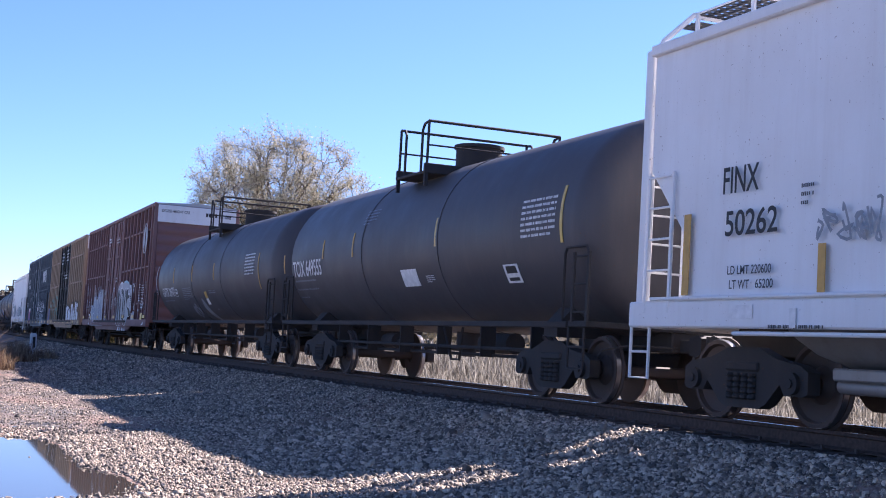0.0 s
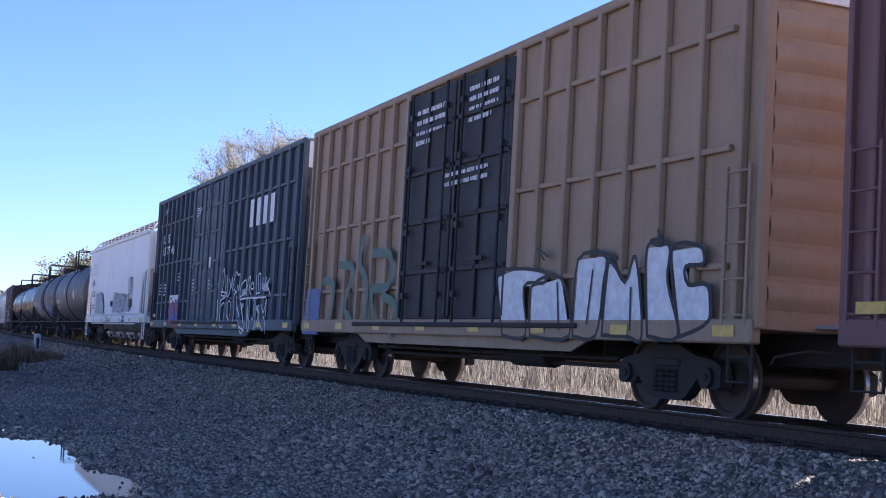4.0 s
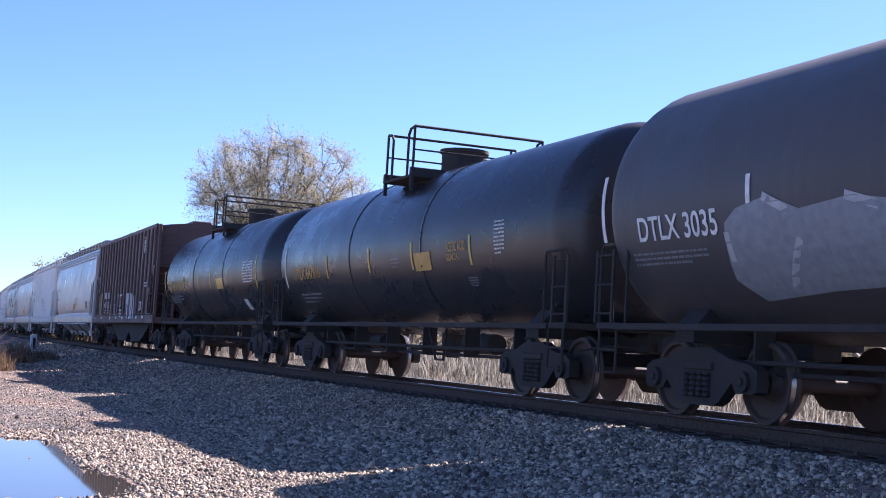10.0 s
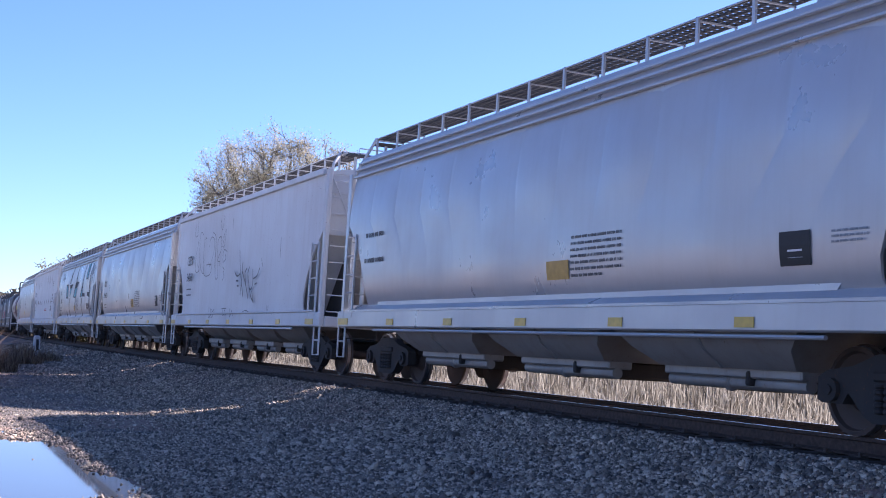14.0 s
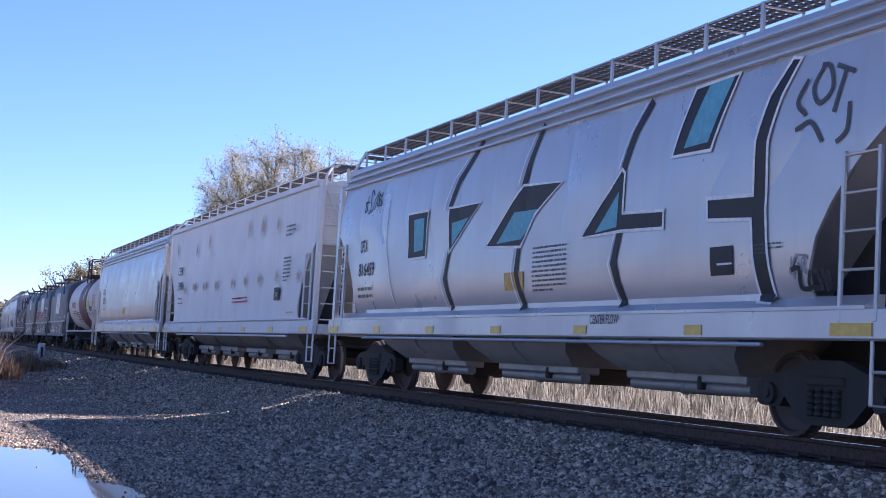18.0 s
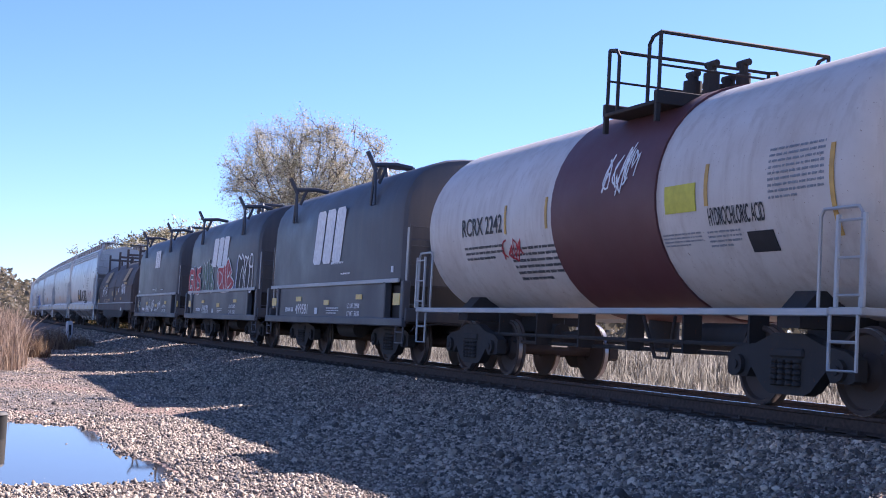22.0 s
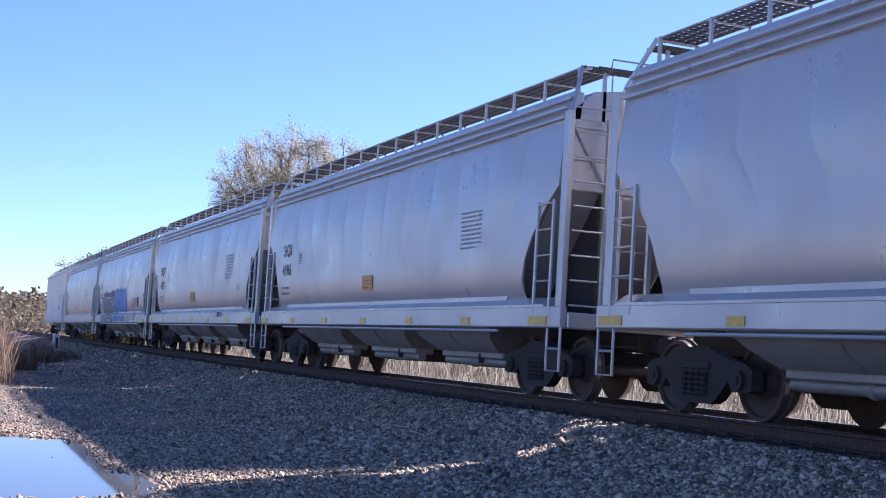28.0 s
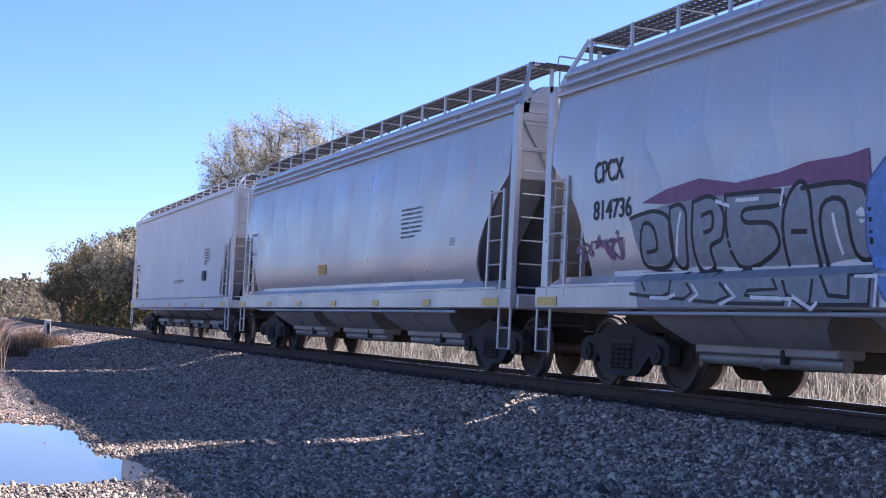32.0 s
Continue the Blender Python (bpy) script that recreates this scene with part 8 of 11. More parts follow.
stroke(CARS[26][0], [(-5.71, 1.16), (-5.35, 1.13), (-4.98, 1.12), (-4.83, 1.16), (-4.79, 1.35), (-5.02, 1.42), (-5.54, 1.40), (-5.36, 1.20)], M["ink"], 1.602, 0.04)
stroke(CARS[26][0], [(-5.23, 1.11), (-4.86, 1.10), (-4.71, 1.14)], M["mark"], 1.605, 0.04)
stroke(CARS[26][0], [(-4.80, 1.10), (-4.51, 1.09), (-4.35, 1.16), (-4.60, 1.39), (-4.78, 1.38)], M["ink"], 1.602, 0.04)
stroke(CARS[26][0], [(-4.39, 1.07), (-4.23, 1.14), (-4.49, 1.37)], M["mark"], 1.605, 0.04)
stroke(CARS[26][0], [(-4.31, 1.07), (-3.90, 1.05), (-3.63, 1.12), (-3.80, 1.25), (-4.00, 1.30), (-3.98, 1.40), (-4.40, 1.40)], M["ink"], 1.602, 0.04)
stroke(CARS[26][0], [(-3.79, 1.03), (-3.52, 1.11), (-3.70, 1.23)], M["mark"], 1.605, 0.04)
stroke(CARS[26][0], [(-3.69, 1.04), (-2.69, 1.03), (-2.67, 1.09), (-3.34, 1.12), (-3.30, 1.17), (-2.80, 1.18), (-2.89, 1.30), (-3.58, 1.39)], M["ink"], 1.602, 0.04)
stroke(CARS[26][0], [(-2.59, 1.01), (-2.57, 1.08), (-3.24, 1.10)], M["mark"], 1.605, 0.04)
stroke(CARS[26][0], [(-2.77, 1.38), (-2.64, 1.12), (-2.34, 0.99), (-2.27, 1.06), (-2.23, 1.37)], M["ink"], 1.602, 0.04)
stroke(CARS[26][0], [(-2.54, 1.10), (-2.25, 0.98), (-2.17, 1.04)], M["mark"], 1.605, 0.04)
stroke(CARS[26][0], [(-2.38, 1.02), (-1.43, 1.02), (-1.41, 1.30), (-1.71, 1.30), (-1.71, 1.09), (-2.00, 1.11), (-2.16, 1.36)], M["ink"], 1.602, 0.04)
stroke(CARS[26][0], [(-1.35, 1.01), (-1.33, 1.28), (-1.62, 1.29)], M["mark"], 1.605, 0.04)
spray(CARS[26][0], [(3.16, 1.33), (3.15, 1.03), (3.30, 1.05), (3.29, 1.18), (3.16, 1.17)], M["slate"], 1.596, 0.04)
spray(CARS[26][0], [(3.35, 1.32), (3.34, 1.05), (3.46, 1.07), (3.46, 1.19), (3.35, 1.17)], M["slate"], 1.596, 0.04)
spray(CARS[26][0], [(3.58, 1.28), (3.50, 1.24), (3.49, 1.11), (3.59, 1.07)], M["slate"], 1.596, 0.04)
spray(CARS[5][0], [(1.80, 2.36), (2.01, 2.43), (1.98, 1.99), (1.79, 1.79), (1.95, 1.72), (2.28, 1.78), (2.20, 2.25)], M["mark"], 1.524, 0.04)
spray(CARS[5][0], [(2.37, 2.24), (2.52, 1.96), (2.48, 1.71), (2.74, 1.76), (3.01, 2.20), (2.97, 1.94), (2.64, 2.15)], M["mark"], 1.524, 0.04)
spray(CARS[5][0], [(3.05, 1.81), (3.37, 2.30), (3.61, 2.22), (3.84, 2.23), (3.81, 1.84), (3.63, 1.97), (3.59, 1.79), (3.29, 1.86)], M["mark"], 1.524, 0.04)
spray(CARS[5][0], [(3.94, 1.65), (4.03, 1.95), (4.50, 2.07), (4.57, 1.80), (4.21, 1.70), (4.00, 1.65)], M["mark"], 1.524, 0.04)
spray(CARS[5][0], [(4.63, 1.68), (4.75, 2.08), (4.95, 2.13), (4.92, 1.84), (5.12, 1.69)], M["mark"], 1.524, 0.04)
spray(CARS[5][0], [(5.01, 1.89), (5.20, 2.00), (5.35, 1.88), (5.16, 1.83), (5.01, 1.89)], M["mark"], 1.524, 0.04)
spray(CARS[5][0], [(5.56, 2.16), (5.63, 1.72), (5.80, 1.80), (5.74, 2.15), (5.95, 2.16), (5.98, 1.76), (5.81, 1.72)], M["mark"], 1.524, 0.04)
spray(CARS[5][0], [(6.21, 2.09), (6.18, 1.83), (6.38, 1.87), (6.45, 2.07), (6.57, 2.04), (6.58, 1.86), (6.80, 2.05), (6.66, 1.91), (6.93, 1.67)], M["mark"], 1.524, 0.04)
spray(CARS[5][0], [(1.39, 2.09), (1.30, 1.60), (1.56, 1.25), (1.29, 0.97)], M["mark"], 1.524, 0.04)
spray(CARS[5][0], [(1.74, 1.52), (1.88, 0.91), (2.22, 0.98), (2.23, 1.51), (1.89, 1.45)], M["mark"], 1.524, 0.04)
spray(CARS[5][0], [(2.43, 1.57), (2.60, 1.17), (2.92, 1.11), (2.95, 1.52), (2.63, 1.50), (2.77, 0.98)], M["mark"], 1.524, 0.04)
spray(CARS[5][0], [(3.25, 0.92), (3.40, 1.29), (3.30, 1.67), (3.54, 1.73), (3.71, 1.05), (3.49, 0.89)], M["mark"], 1.524, 0.04)
spray(CARS[5][0], [(3.88, 1.05), (4.29, 0.72), (4.63, 0.99)], M["mark"], 1.524, 0.04)
spray(CARS[5][0], [(4.00, 0.91), (4.59, 0.80)], M["mark"], 1.524, 0.04)
spray(CARS[5][0], [(4.21, 1.40), (4.48, 0.99), (4.06, 1.52)], M["mark"], 1.524, 0.04)
spray(CARS[5][0], [(4.74, 1.56), (4.89, 0.88), (5.08, 0.88), (4.99, 1.56)], M["mark"], 1.524, 0.04)
spray(CARS[5][0], [(5.21, 1.16), (5.44, 1.10), (5.50, 1.59), (5.67, 1.10), (5.51, 0.83)], M["mark"], 1.524, 0.04)
spray(CARS[5][0], [(5.64, 0.83), (5.93, 1.15), (5.83, 1.37), (6.00, 1.39), (6.02, 1.00)], M["mark"], 1.524, 0.04)
spray(CARS[5][0], [(6.16, 1.44), (6.42, 1.25), (6.64, 1.55), (6.62, 1.15)], M["mark"], 1.524, 0.04)
spray(CARS[5][0], [(6.46, 1.15), (6.63, 0.95), (6.68, 0.75)], M["mark"], 1.524, 0.04)
spray(CARS[5][0], [(6.10, 1.00), (6.44, 0.80)], M["mark"], 1.524, 0.04)
spray(CARS[5][0], [(3.95, 1.59), (4.64, 1.61), (5.41, 1.61), (6.59, 1.61)], M["mark"], 1.524, 0.04)
spray(CARS[5][0], [(1.78, 1.83), (2.54, 1.76), (1.74, 1.59)], M["mark"], 1.524, 0.04)
spray(CARS[5][0], [(1.37, 1.60), (1.48, 1.32)], M["cyan"], 1.520, 0.10)
spray(CARS[5][0], [(4.85, 1.39), (4.96, 0.99)], M["cyan"], 1.520, 0.10)
spray(CARS[5][0], [(3.68, 1.41), (3.98, 1.17)], M["cyan"], 1.520, 0.10)
spray(CARS[5][0], [(5.70, 1.37), (5.96, 1.26)], M["cyan"], 1.520, 0.10)
shape(CARS[5][0], [(4.14, 1.85), (4.49, 1.86), (4.51, 1.69), (4.16, 1.68)], M["pale"], 1.518)
shape(CARS[5][0], [(4.06, 1.49), (4.39, 1.49), (4.36, 1.37), (4.11, 1.37)], M["pale"], 1.518)
shape(CARS[5][0], [(6.17, 1.94), (6.65, 1.98), (6.74, 1.75), (6.27, 1.75)], M["pale"], 1.518)
shape(CARS[4][0], [(2.15, 0.85), (1.88, 1.69), (2.56, 1.79), (3.42, 1.71), (3.40, 1.57), (2.78, 1.53), (2.91, 0.85)], M["mark"], 1.520)
spray(CARS[4][0], [(2.15, 0.85), (1.88, 1.69), (2.56, 1.79), (3.42, 1.71), (3.40, 1.57), (2.78, 1.53), (2.91, 0.85), (2.15, 0.85)], M["ink"], 1.524, 0.05)
shape(CARS[4][0], [(3.05, 0.85), (3.03, 1.52), (3.90, 1.62), (4.21, 0.86)], M["mark"], 1.520)
spray(CARS[4][0], [(3.05, 0.85), (3.03, 1.52), (3.90, 1.62), (4.21, 0.86), (3.05, 0.85)], M["ink"], 1.524, 0.05)
shape(CARS[4][0], [(4.30, 0.86), (4.36, 1.84), (5.08, 1.86), (5.05, 1.53), (4.91, 0.87)], M["mark"], 1.520)
spray(CARS[4][0], [(4.30, 0.86), (4.36, 1.84), (5.08, 1.86), (5.05, 1.53), (4.91, 0.87), (4.30, 0.86)], M["ink"], 1.524, 0.05)
shape(CARS[4][0], [(5.07, 0.88), (5.17, 1.78), (5.58, 1.52), (5.81, 1.82), (6.03, 0.88), (5.68, 0.87)], M["mark"], 1.520)
spray(CARS[4][0], [(5.07, 0.88), (5.17, 1.78), (5.58, 1.52), (5.81, 1.82), (6.03, 0.88), (5.68, 0.87), (5.07, 0.88)], M["ink"], 1.524, 0.05)
shape(CARS[4][0], [(6.15, 0.88), (6.06, 1.91), (6.55, 1.92), (6.54, 1.51), (6.81, 0.88)], M["mark"], 1.520)
spray(CARS[4][0], [(6.15, 0.88), (6.06, 1.91), (6.55, 1.92), (6.54, 1.51), (6.81, 0.88), (6.15, 0.88)], M["ink"], 1.524, 0.05)
shape(CARS[4][0], [(6.85, 0.88), (6.60, 1.85), (7.20, 1.87), (7.26, 1.68), (6.91, 1.66), (6.98, 1.46), (7.36, 1.44), (7.41, 1.06)], M["mark"], 1.520)
spray(CARS[4][0], [(6.85, 0.88), (6.60, 1.85), (7.20, 1.87), (7.26, 1.68), (6.91, 1.66), (6.98, 1.46), (7.36, 1.44), (7.41, 1.06), (6.85, 0.88)], M["ink"], 1.524, 0.05)
spray(CARS[4][0], [(3.39, 1.88), (3.17, 2.05), (3.50, 1.92)], M["ink"], 1.528, 0.04)
spray(CARS[4][0], [(4.83, 1.95), (5.37, 1.82)], M["ink"], 1.528, 0.04)
spray(CARS[4][0], [(6.30, 2.11), (6.40, 1.93), (6.13, 1.97)], M["ink"], 1.528, 0.04)
spray(CARS[4][0], [(3.80, 1.56), (3.91, 0.94)], M["ink"], 1.528, 0.04)
spray(CARS[4][0], [(4.77, 1.69), (4.67, 1.02)], M["ink"], 1.528, 0.04)
spray(CARS[4][0], [(5.73, 1.45), (5.75, 0.95)], M["ink"], 1.528, 0.04)
spray(CARS[4][0], [(-4.32, 2.63), (-4.47, 2.12), (-3.97, 1.71), (-4.04, 0.90)], M["moss"], 1.520, 0.17)
spray(CARS[4][0], [(-3.74, 2.30), (-2.79, 2.22), (-2.84, 1.68), (-3.68, 1.60), (-3.43, 0.90)], M["moss"], 1.520, 0.17)
spray(CARS[4][0], [(-5.71, 2.16), (-4.85, 2.03), (-5.27, 1.31), (-4.43, 0.90)], M["moss"], 1.520, 0.17)
spray(CARS[4][0], [(-6.73, 1.87), (-6.03, 1.74), (-6.23, 0.89)], M["moss"], 1.520, 0.17)
spray(CARS[4][0], [(-3.05, 1.49), (-2.36, 1.29), (-2.63, 0.81)], M["moss"], 1.520, 0.17)
shape(CARS[4][0], [(-7.85, 1.73), (-6.91, 1.72), (-6.97, 0.77), (-8.10, 0.77)], M["slate"], 1.520)
shape(CARS[3][0], [(1.81, 1.10), (1.84, 1.81), (1.88, 2.29), (2.34, 2.48), (3.40, 2.48), (4.08, 2.44), (4.72, 2.36), (5.22, 2.34), (5.32, 2.14), (5.31, 1.40), (5.12, 1.35), (4.61, 1.17), (4.27, 0.86), (2.37, 0.81)], M["faded"], 1.521)
shape(CARS[3][0], [(2.89, 2.40), (3.39, 2.54), (3.92, 2.56), (4.43, 2.46), (4.64, 2.36), (3.52, 2.32)], M["cyan"], 1.519)
shape(CARS[3][0], [(1.65, 1.03), (1.96, 1.16), (1.94, 2.13), (2.11, 2.24), (2.38, 2.08), (2.41, 0.97), (2.12, 0.84)], M["ink"], 1.525)
spray(CARS[3][0], [(1.65, 1.03), (1.96, 1.16), (1.94, 2.13), (2.11, 2.24), (2.38, 2.08), (2.41, 0.97), (2.12, 0.84), (1.65, 1.03)], M["mark"], 1.529, 0.03)
shape(CARS[3][0], [(2.48, 1.79), (2.61, 2.21), (3.08, 2.27), (3.42, 2.15), (3.55, 1.86), (3.50, 1.21), (4.01, 1.05), (4.24, 0.92), (4.00, 0.83), (3.52, 0.96), (3.13, 1.14), (3.26, 1.39), (3.15, 1.99), (2.88, 1.95), (2.86, 1.59), (2.91, 0.97), (2.64, 0.81)], M["ink"], 1.525)
spray(CARS[3][0], [(2.48, 1.79), (2.61, 2.21), (3.08, 2.27), (3.42, 2.15), (3.55, 1.86), (3.50, 1.21), (4.01, 1.05), (4.24, 0.92), (4.00, 0.83), (3.52, 0.96), (3.13, 1.14), (3.26, 1.39), (3.15, 1.99), (2.88, 1.95), (2.86, 1.59), (2.91, 0.97), (2.64, 0.81), (2.48, 1.79)], M["mark"], 1.529, 0.03)
shape(CARS[3][0], [(3.74, 1.09), (3.58, 1.68), (3.74, 2.19), (4.01, 2.24), (3.92, 1.90), (3.87, 1.55), (3.99, 1.12)], M["ink"], 1.525)
spray(CARS[3][0], [(3.74, 1.09), (3.58, 1.68), (3.74, 2.19), (4.01, 2.24), (3.92, 1.90), (3.87, 1.55), (3.99, 1.12), (3.74, 1.09)], M["mark"], 1.529, 0.03)
shape(CARS[3][0], [(3.93, 1.84), (4.01, 2.17), (4.54, 2.22), (4.57, 2.03), (4.89, 2.01), (4.84, 1.85), (4.43, 1.82), (4.29, 1.60), (4.96, 1.49), (5.23, 1.35), (5.24, 1.22), (4.79, 1.19), (4.59, 1.42), (4.25, 1.54), (4.08, 1.72)], M["ink"], 1.525)
spray(CARS[3][0], [(3.93, 1.84), (4.01, 2.17), (4.54, 2.22), (4.57, 2.03), (4.89, 2.01), (4.84, 1.85), (4.43, 1.82), (4.29, 1.60), (4.96, 1.49), (5.23, 1.35), (5.24, 1.22), (4.79, 1.19), (4.59, 1.42), (4.25, 1.54), (4.08, 1.72), (3.93, 1.84)], M["mark"], 1.529, 0.03)
spray(CARS[3][0], [(4.88, 2.33), (5.19, 2.19), (4.99, 2.06), (4.97, 1.57)], M["mark"], 1.531, 0.08)
spray(CARS[3][0], [(5.27, 2.15), (5.34, 1.40)], M["mark"], 1.531, 0.08)
spray(CARS[3][0], [(4.59, 2.17), (4.57, 2.03), (4.85, 2.00)], M["mark"], 1.531, 0.08)
spray(CARS[3][0], [(5.00, 1.92), (5.26, 1.93)], M["ink"], 1.531, 0.04)
spray(CARS[3][0], [(5.00, 1.84), (5.27, 1.85)], M["ink"], 1.531, 0.04)
spray(CARS[3][0], [(5.01, 1.76), (5.27, 1.77)], M["ink"], 1.531, 0.04)
spray(CARS[3][0], [(5.01, 1.68), (5.28, 1.69)], M["ink"], 1.531, 0.04)
spray(CARS[3][0], [(5.02, 1.60), (5.28, 1.61)], M["ink"], 1.531, 0.04)
spray(CARS[3][0], [(1.79, 1.23), (1.77, 1.06), (1.90, 1.22)], M["cyan"], 1.531, 0.06)
spray(CARS[3][0], [(4.00, 1.44), (4.17, 1.20), (4.34, 0.92)], M["cyan"], 1.531, 0.06)
spray(CARS[3][0], [(4.45, 1.48), (4.61, 1.20), (4.39, 1.04)], M["cyan"], 1.531, 0.06)
spray(CARS[3][0], [(2.93, 1.34), (3.07, 0.97)], M["cyan"], 1.531, 0.06)
spray(CARS[3][0], [(2.36, 0.97), (2.44, 1.47)], M["cyan"], 1.531, 0.06)
spray(CARS[3][0], [(3.45, 1.74), (3.54, 2.04)], M["cyan"], 1.531, 0.06)
shape(CARS[3][0], [(5.39, 0.96), (5.40, 1.30), (5.58, 1.32), (5.78, 1.19), (5.69, 0.93)], M["faded"], 1.521)
shape(CARS[3][0], [(5.50, 0.99), (5.81, 1.39), (6.12, 1.34), (6.13, 0.90)], M["pale"], 1.519)
shape(CARS[3][0], [(-5.98, 0.81), (-5.82, 1.74), (-5.3, 1.66), (-4.98, 2.14), (-4.84, 1.9), (-4.70, 2.40), (-4.4, 1.92), (-3.86, 1.96), (-3.73, 2.36), (-3.27, 2.07), (-3.08, 2.42), (-2.74, 2.05), (-2.54, 2.33), (-2.21, 2.03), (-1.94, 1.03), (-2.0, 0.82)], M["pale"], 1.521)
spray(CARS[3][0], [(-5.37, 0.92), (-5.35, 1.56), (-4.97, 1.60), (-4.91, 0.96)], M["slate"], 1.527, 0.06)
spray(CARS[3][0], [(-5.18, 0.89), (-5.16, 1.52), (-4.79, 1.56), (-4.73, 0.93)], M["mark"], 1.531, 0.03)
spray(CARS[3][0], [(-4.61, 0.93), (-4.59, 1.68), (-4.21, 2.07), (-4.10, 1.02)], M["slate"], 1.527, 0.06)
spray(CARS[3][0], [(-4.44, 0.89), (-4.41, 1.64), (-4.04, 2.02), (-3.93, 0.98)], M["mark"], 1.531, 0.03)
spray(CARS[3][0], [(-3.77, 0.97), (-3.76, 1.79), (-3.49, 2.12), (-3.24, 1.02)], M["slate"], 1.527, 0.06)
spray(CARS[3][0], [(-3.60, 0.93), (-3.59, 1.75), (-3.33, 2.08), (-3.08, 0.99)], M["mark"], 1.531, 0.03)
spray(CARS[3][0], [(-2.98, 1.02), (-3.20, 1.94), (-2.82, 1.92), (-2.60, 0.97)], M["slate"], 1.527, 0.06)
spray(CARS[3][0], [(-2.83, 0.99), (-3.05, 1.90), (-2.67, 1.89), (-2.45, 0.94)], M["mark"], 1.531, 0.03)
spray(CARS[3][0], [(-4.84, 1.5), (-4.9, 2.0), (-4.95, 2.58)], M["mark"], 1.533, 0.07)
spray(CARS[3][0], [(-4.48, 1.6), (-4.6, 2.1), (-4.72, 2.46)], M["mark"], 1.533, 0.07)
spray(CARS[3][0], [(-3.82, 1.7), (-3.88, 2.44)], M["mark"], 1.533, 0.07)
spray(CARS[3][0], [(-3.17, 1.8), (-3.14, 2.48)], M["mark"], 1.533, 0.07)
spray(CARS[3][0], [(-2.45, 1.4), (-2.54, 2.34)], M["mark"], 1.533, 0.07)
spray(CARS[3][0], [(-2.19, 1.1), (-2.31, 2.32)], M["mark"], 1.533, 0.07)
spray(CARS[3][0], [(-5.55, 0.85), (-5.62, 1.7)], M["mark"], 1.533, 0.07)
spray(CARS[3][0], [(-5.85, 1.05), (-5.6, 1.25), (-5.9, 1.4)], M["mark"], 1.533, 0.07)
spray(CARS[3][0], [(-7.36, 2.2), (-7.43, 2.55)], M["faded"], 1.526, 0.12)
spray(CARS[3][0], [(-6.66, 2.18), (-6.71, 2.44)], M["faded"], 1.526, 0.12)
spray(CARS[3][0], [(-7.27, 1.45), (-7.37, 1.94)], M["faded"], 1.526, 0.12)
spray(CARS[3][0], [(-6.57, 1.44), (-6.65, 1.85)], M["faded"], 1.526, 0.12)
spray(CARS[3][0], [(-5.9, 1.5), (-5.99, 1.98)], M["faded"], 1.526, 0.12)
spray(CARS[3][0], [(-6.45, 0.9), (-6.24, 0.88), (-6.3, 1.12), (-6.07, 1.24), (-6.4, 1.3)], M["mark"], 1.535, 0.06)
spray(CARS[3][0], [(-5.0, 1.0), (-5.1, 1.3), (-4.8, 1.35)], M["mark"], 1.535, 0.06)
spray(CARS[3][0], [(-3.6, 1.1), (-3.4, 1.45), (-3.7, 1.6)], M["mark"], 1.535, 0.06)
spray(CARS[3][0], [(-1.71, 2.28), (-1.67, 2.01)], M["faded"], 1.555, 0.05)
spray(CARS[3][0], [(-1.45, 2.25), (-1.36, 2.1), (-1.03, 2.29)], M["faded"], 1.555, 0.05)
spray(CARS[3][0], [(-1.56, 1.92), (-1.4, 1.46), (-1.05, 1.39), (-1.27, 1.74), (-1.5, 1.6)], M["faded"], 1.555, 0.05)
spray(CARS[3][0], [(-1.2, 1.3), (-1.5, 1.15), (-1.1, 1.05)], M["faded"], 1.555, 0.05)
spray(CARS[3][0], [(0.66, 2.1), (0.48, 1.93)], M["faded"], 1.555, 0.05)
spray(CARS[3][0], [(0.85, 2.14), (0.86, 2.31), (1.18, 2.29), (1.1, 2.16)], M["faded"], 1.555, 0.05)
spray(CARS[3][0], [(0.68, 1.84), (0.67, 1.65), (0.85, 1.7), (0.82, 1.86), (0.66, 1.84)], M["faded"], 1.555, 0.05)
spray(CARS[3][0], [(0.4, 1.6), (0.62, 1.58)], M["faded"], 1.555, 0.05)
spray(CARS[3][0], [(0.42, 1.52), (0.6, 1.5)], M["faded"], 1.555, 0.05)
spray(CARS[3][0], [(1.68, 1.14), (1.68, 1.68), (1.51, 1.95), (1.44, 1.6)], M["faded"], 1.555, 0.05)
spray(CARS[3][0], [(2.07, 1.7), (2.3, 1.35), (2.21, 1.05)], M["faded"], 1.555, 0.05)
spray(CARS[3][0], [(2.0, 1.1), (1.85, 1.5), (2.0, 2.1), (1.9, 2.4)], M["faded"], 1.555, 0.05)
spray(CARS[3][0], [(1.25, 1.9), (1.35, 1.5), (1.2, 1.2)], M["faded"], 1.555, 0.05)
spray(CARS[3][0], [(2.65, 2.49), (2.95, 2.46), (2.92, 2.2), (2.78, 1.9), (2.69, 2.3), (2.66, 2.47)], M["mark"], 1.533, 0.08)
shape(CARS[3][0], [(2.56, 0.64), (2.81, 0.78), (3.06, 0.65)], M["mark"], 1.575)
shape(CARS[3][0], [(3.03, 0.64), (3.28, 0.78), (3.53, 0.65)], M["pale"], 1.575)
shape(CARS[3][0], [(3.64, 0.64), (3.89, 0.78), (4.14, 0.65)], M["mark"], 1.575)
shape(CARS[3][0], [(4.16, 0.64), (4.41, 0.78), (4.66, 0.65)], M["faded"], 1.575)
spray(CARS[3][0], [(5.52, 2.36), (5.73, 2.38)], M["mark"], 1.521, 0.04)
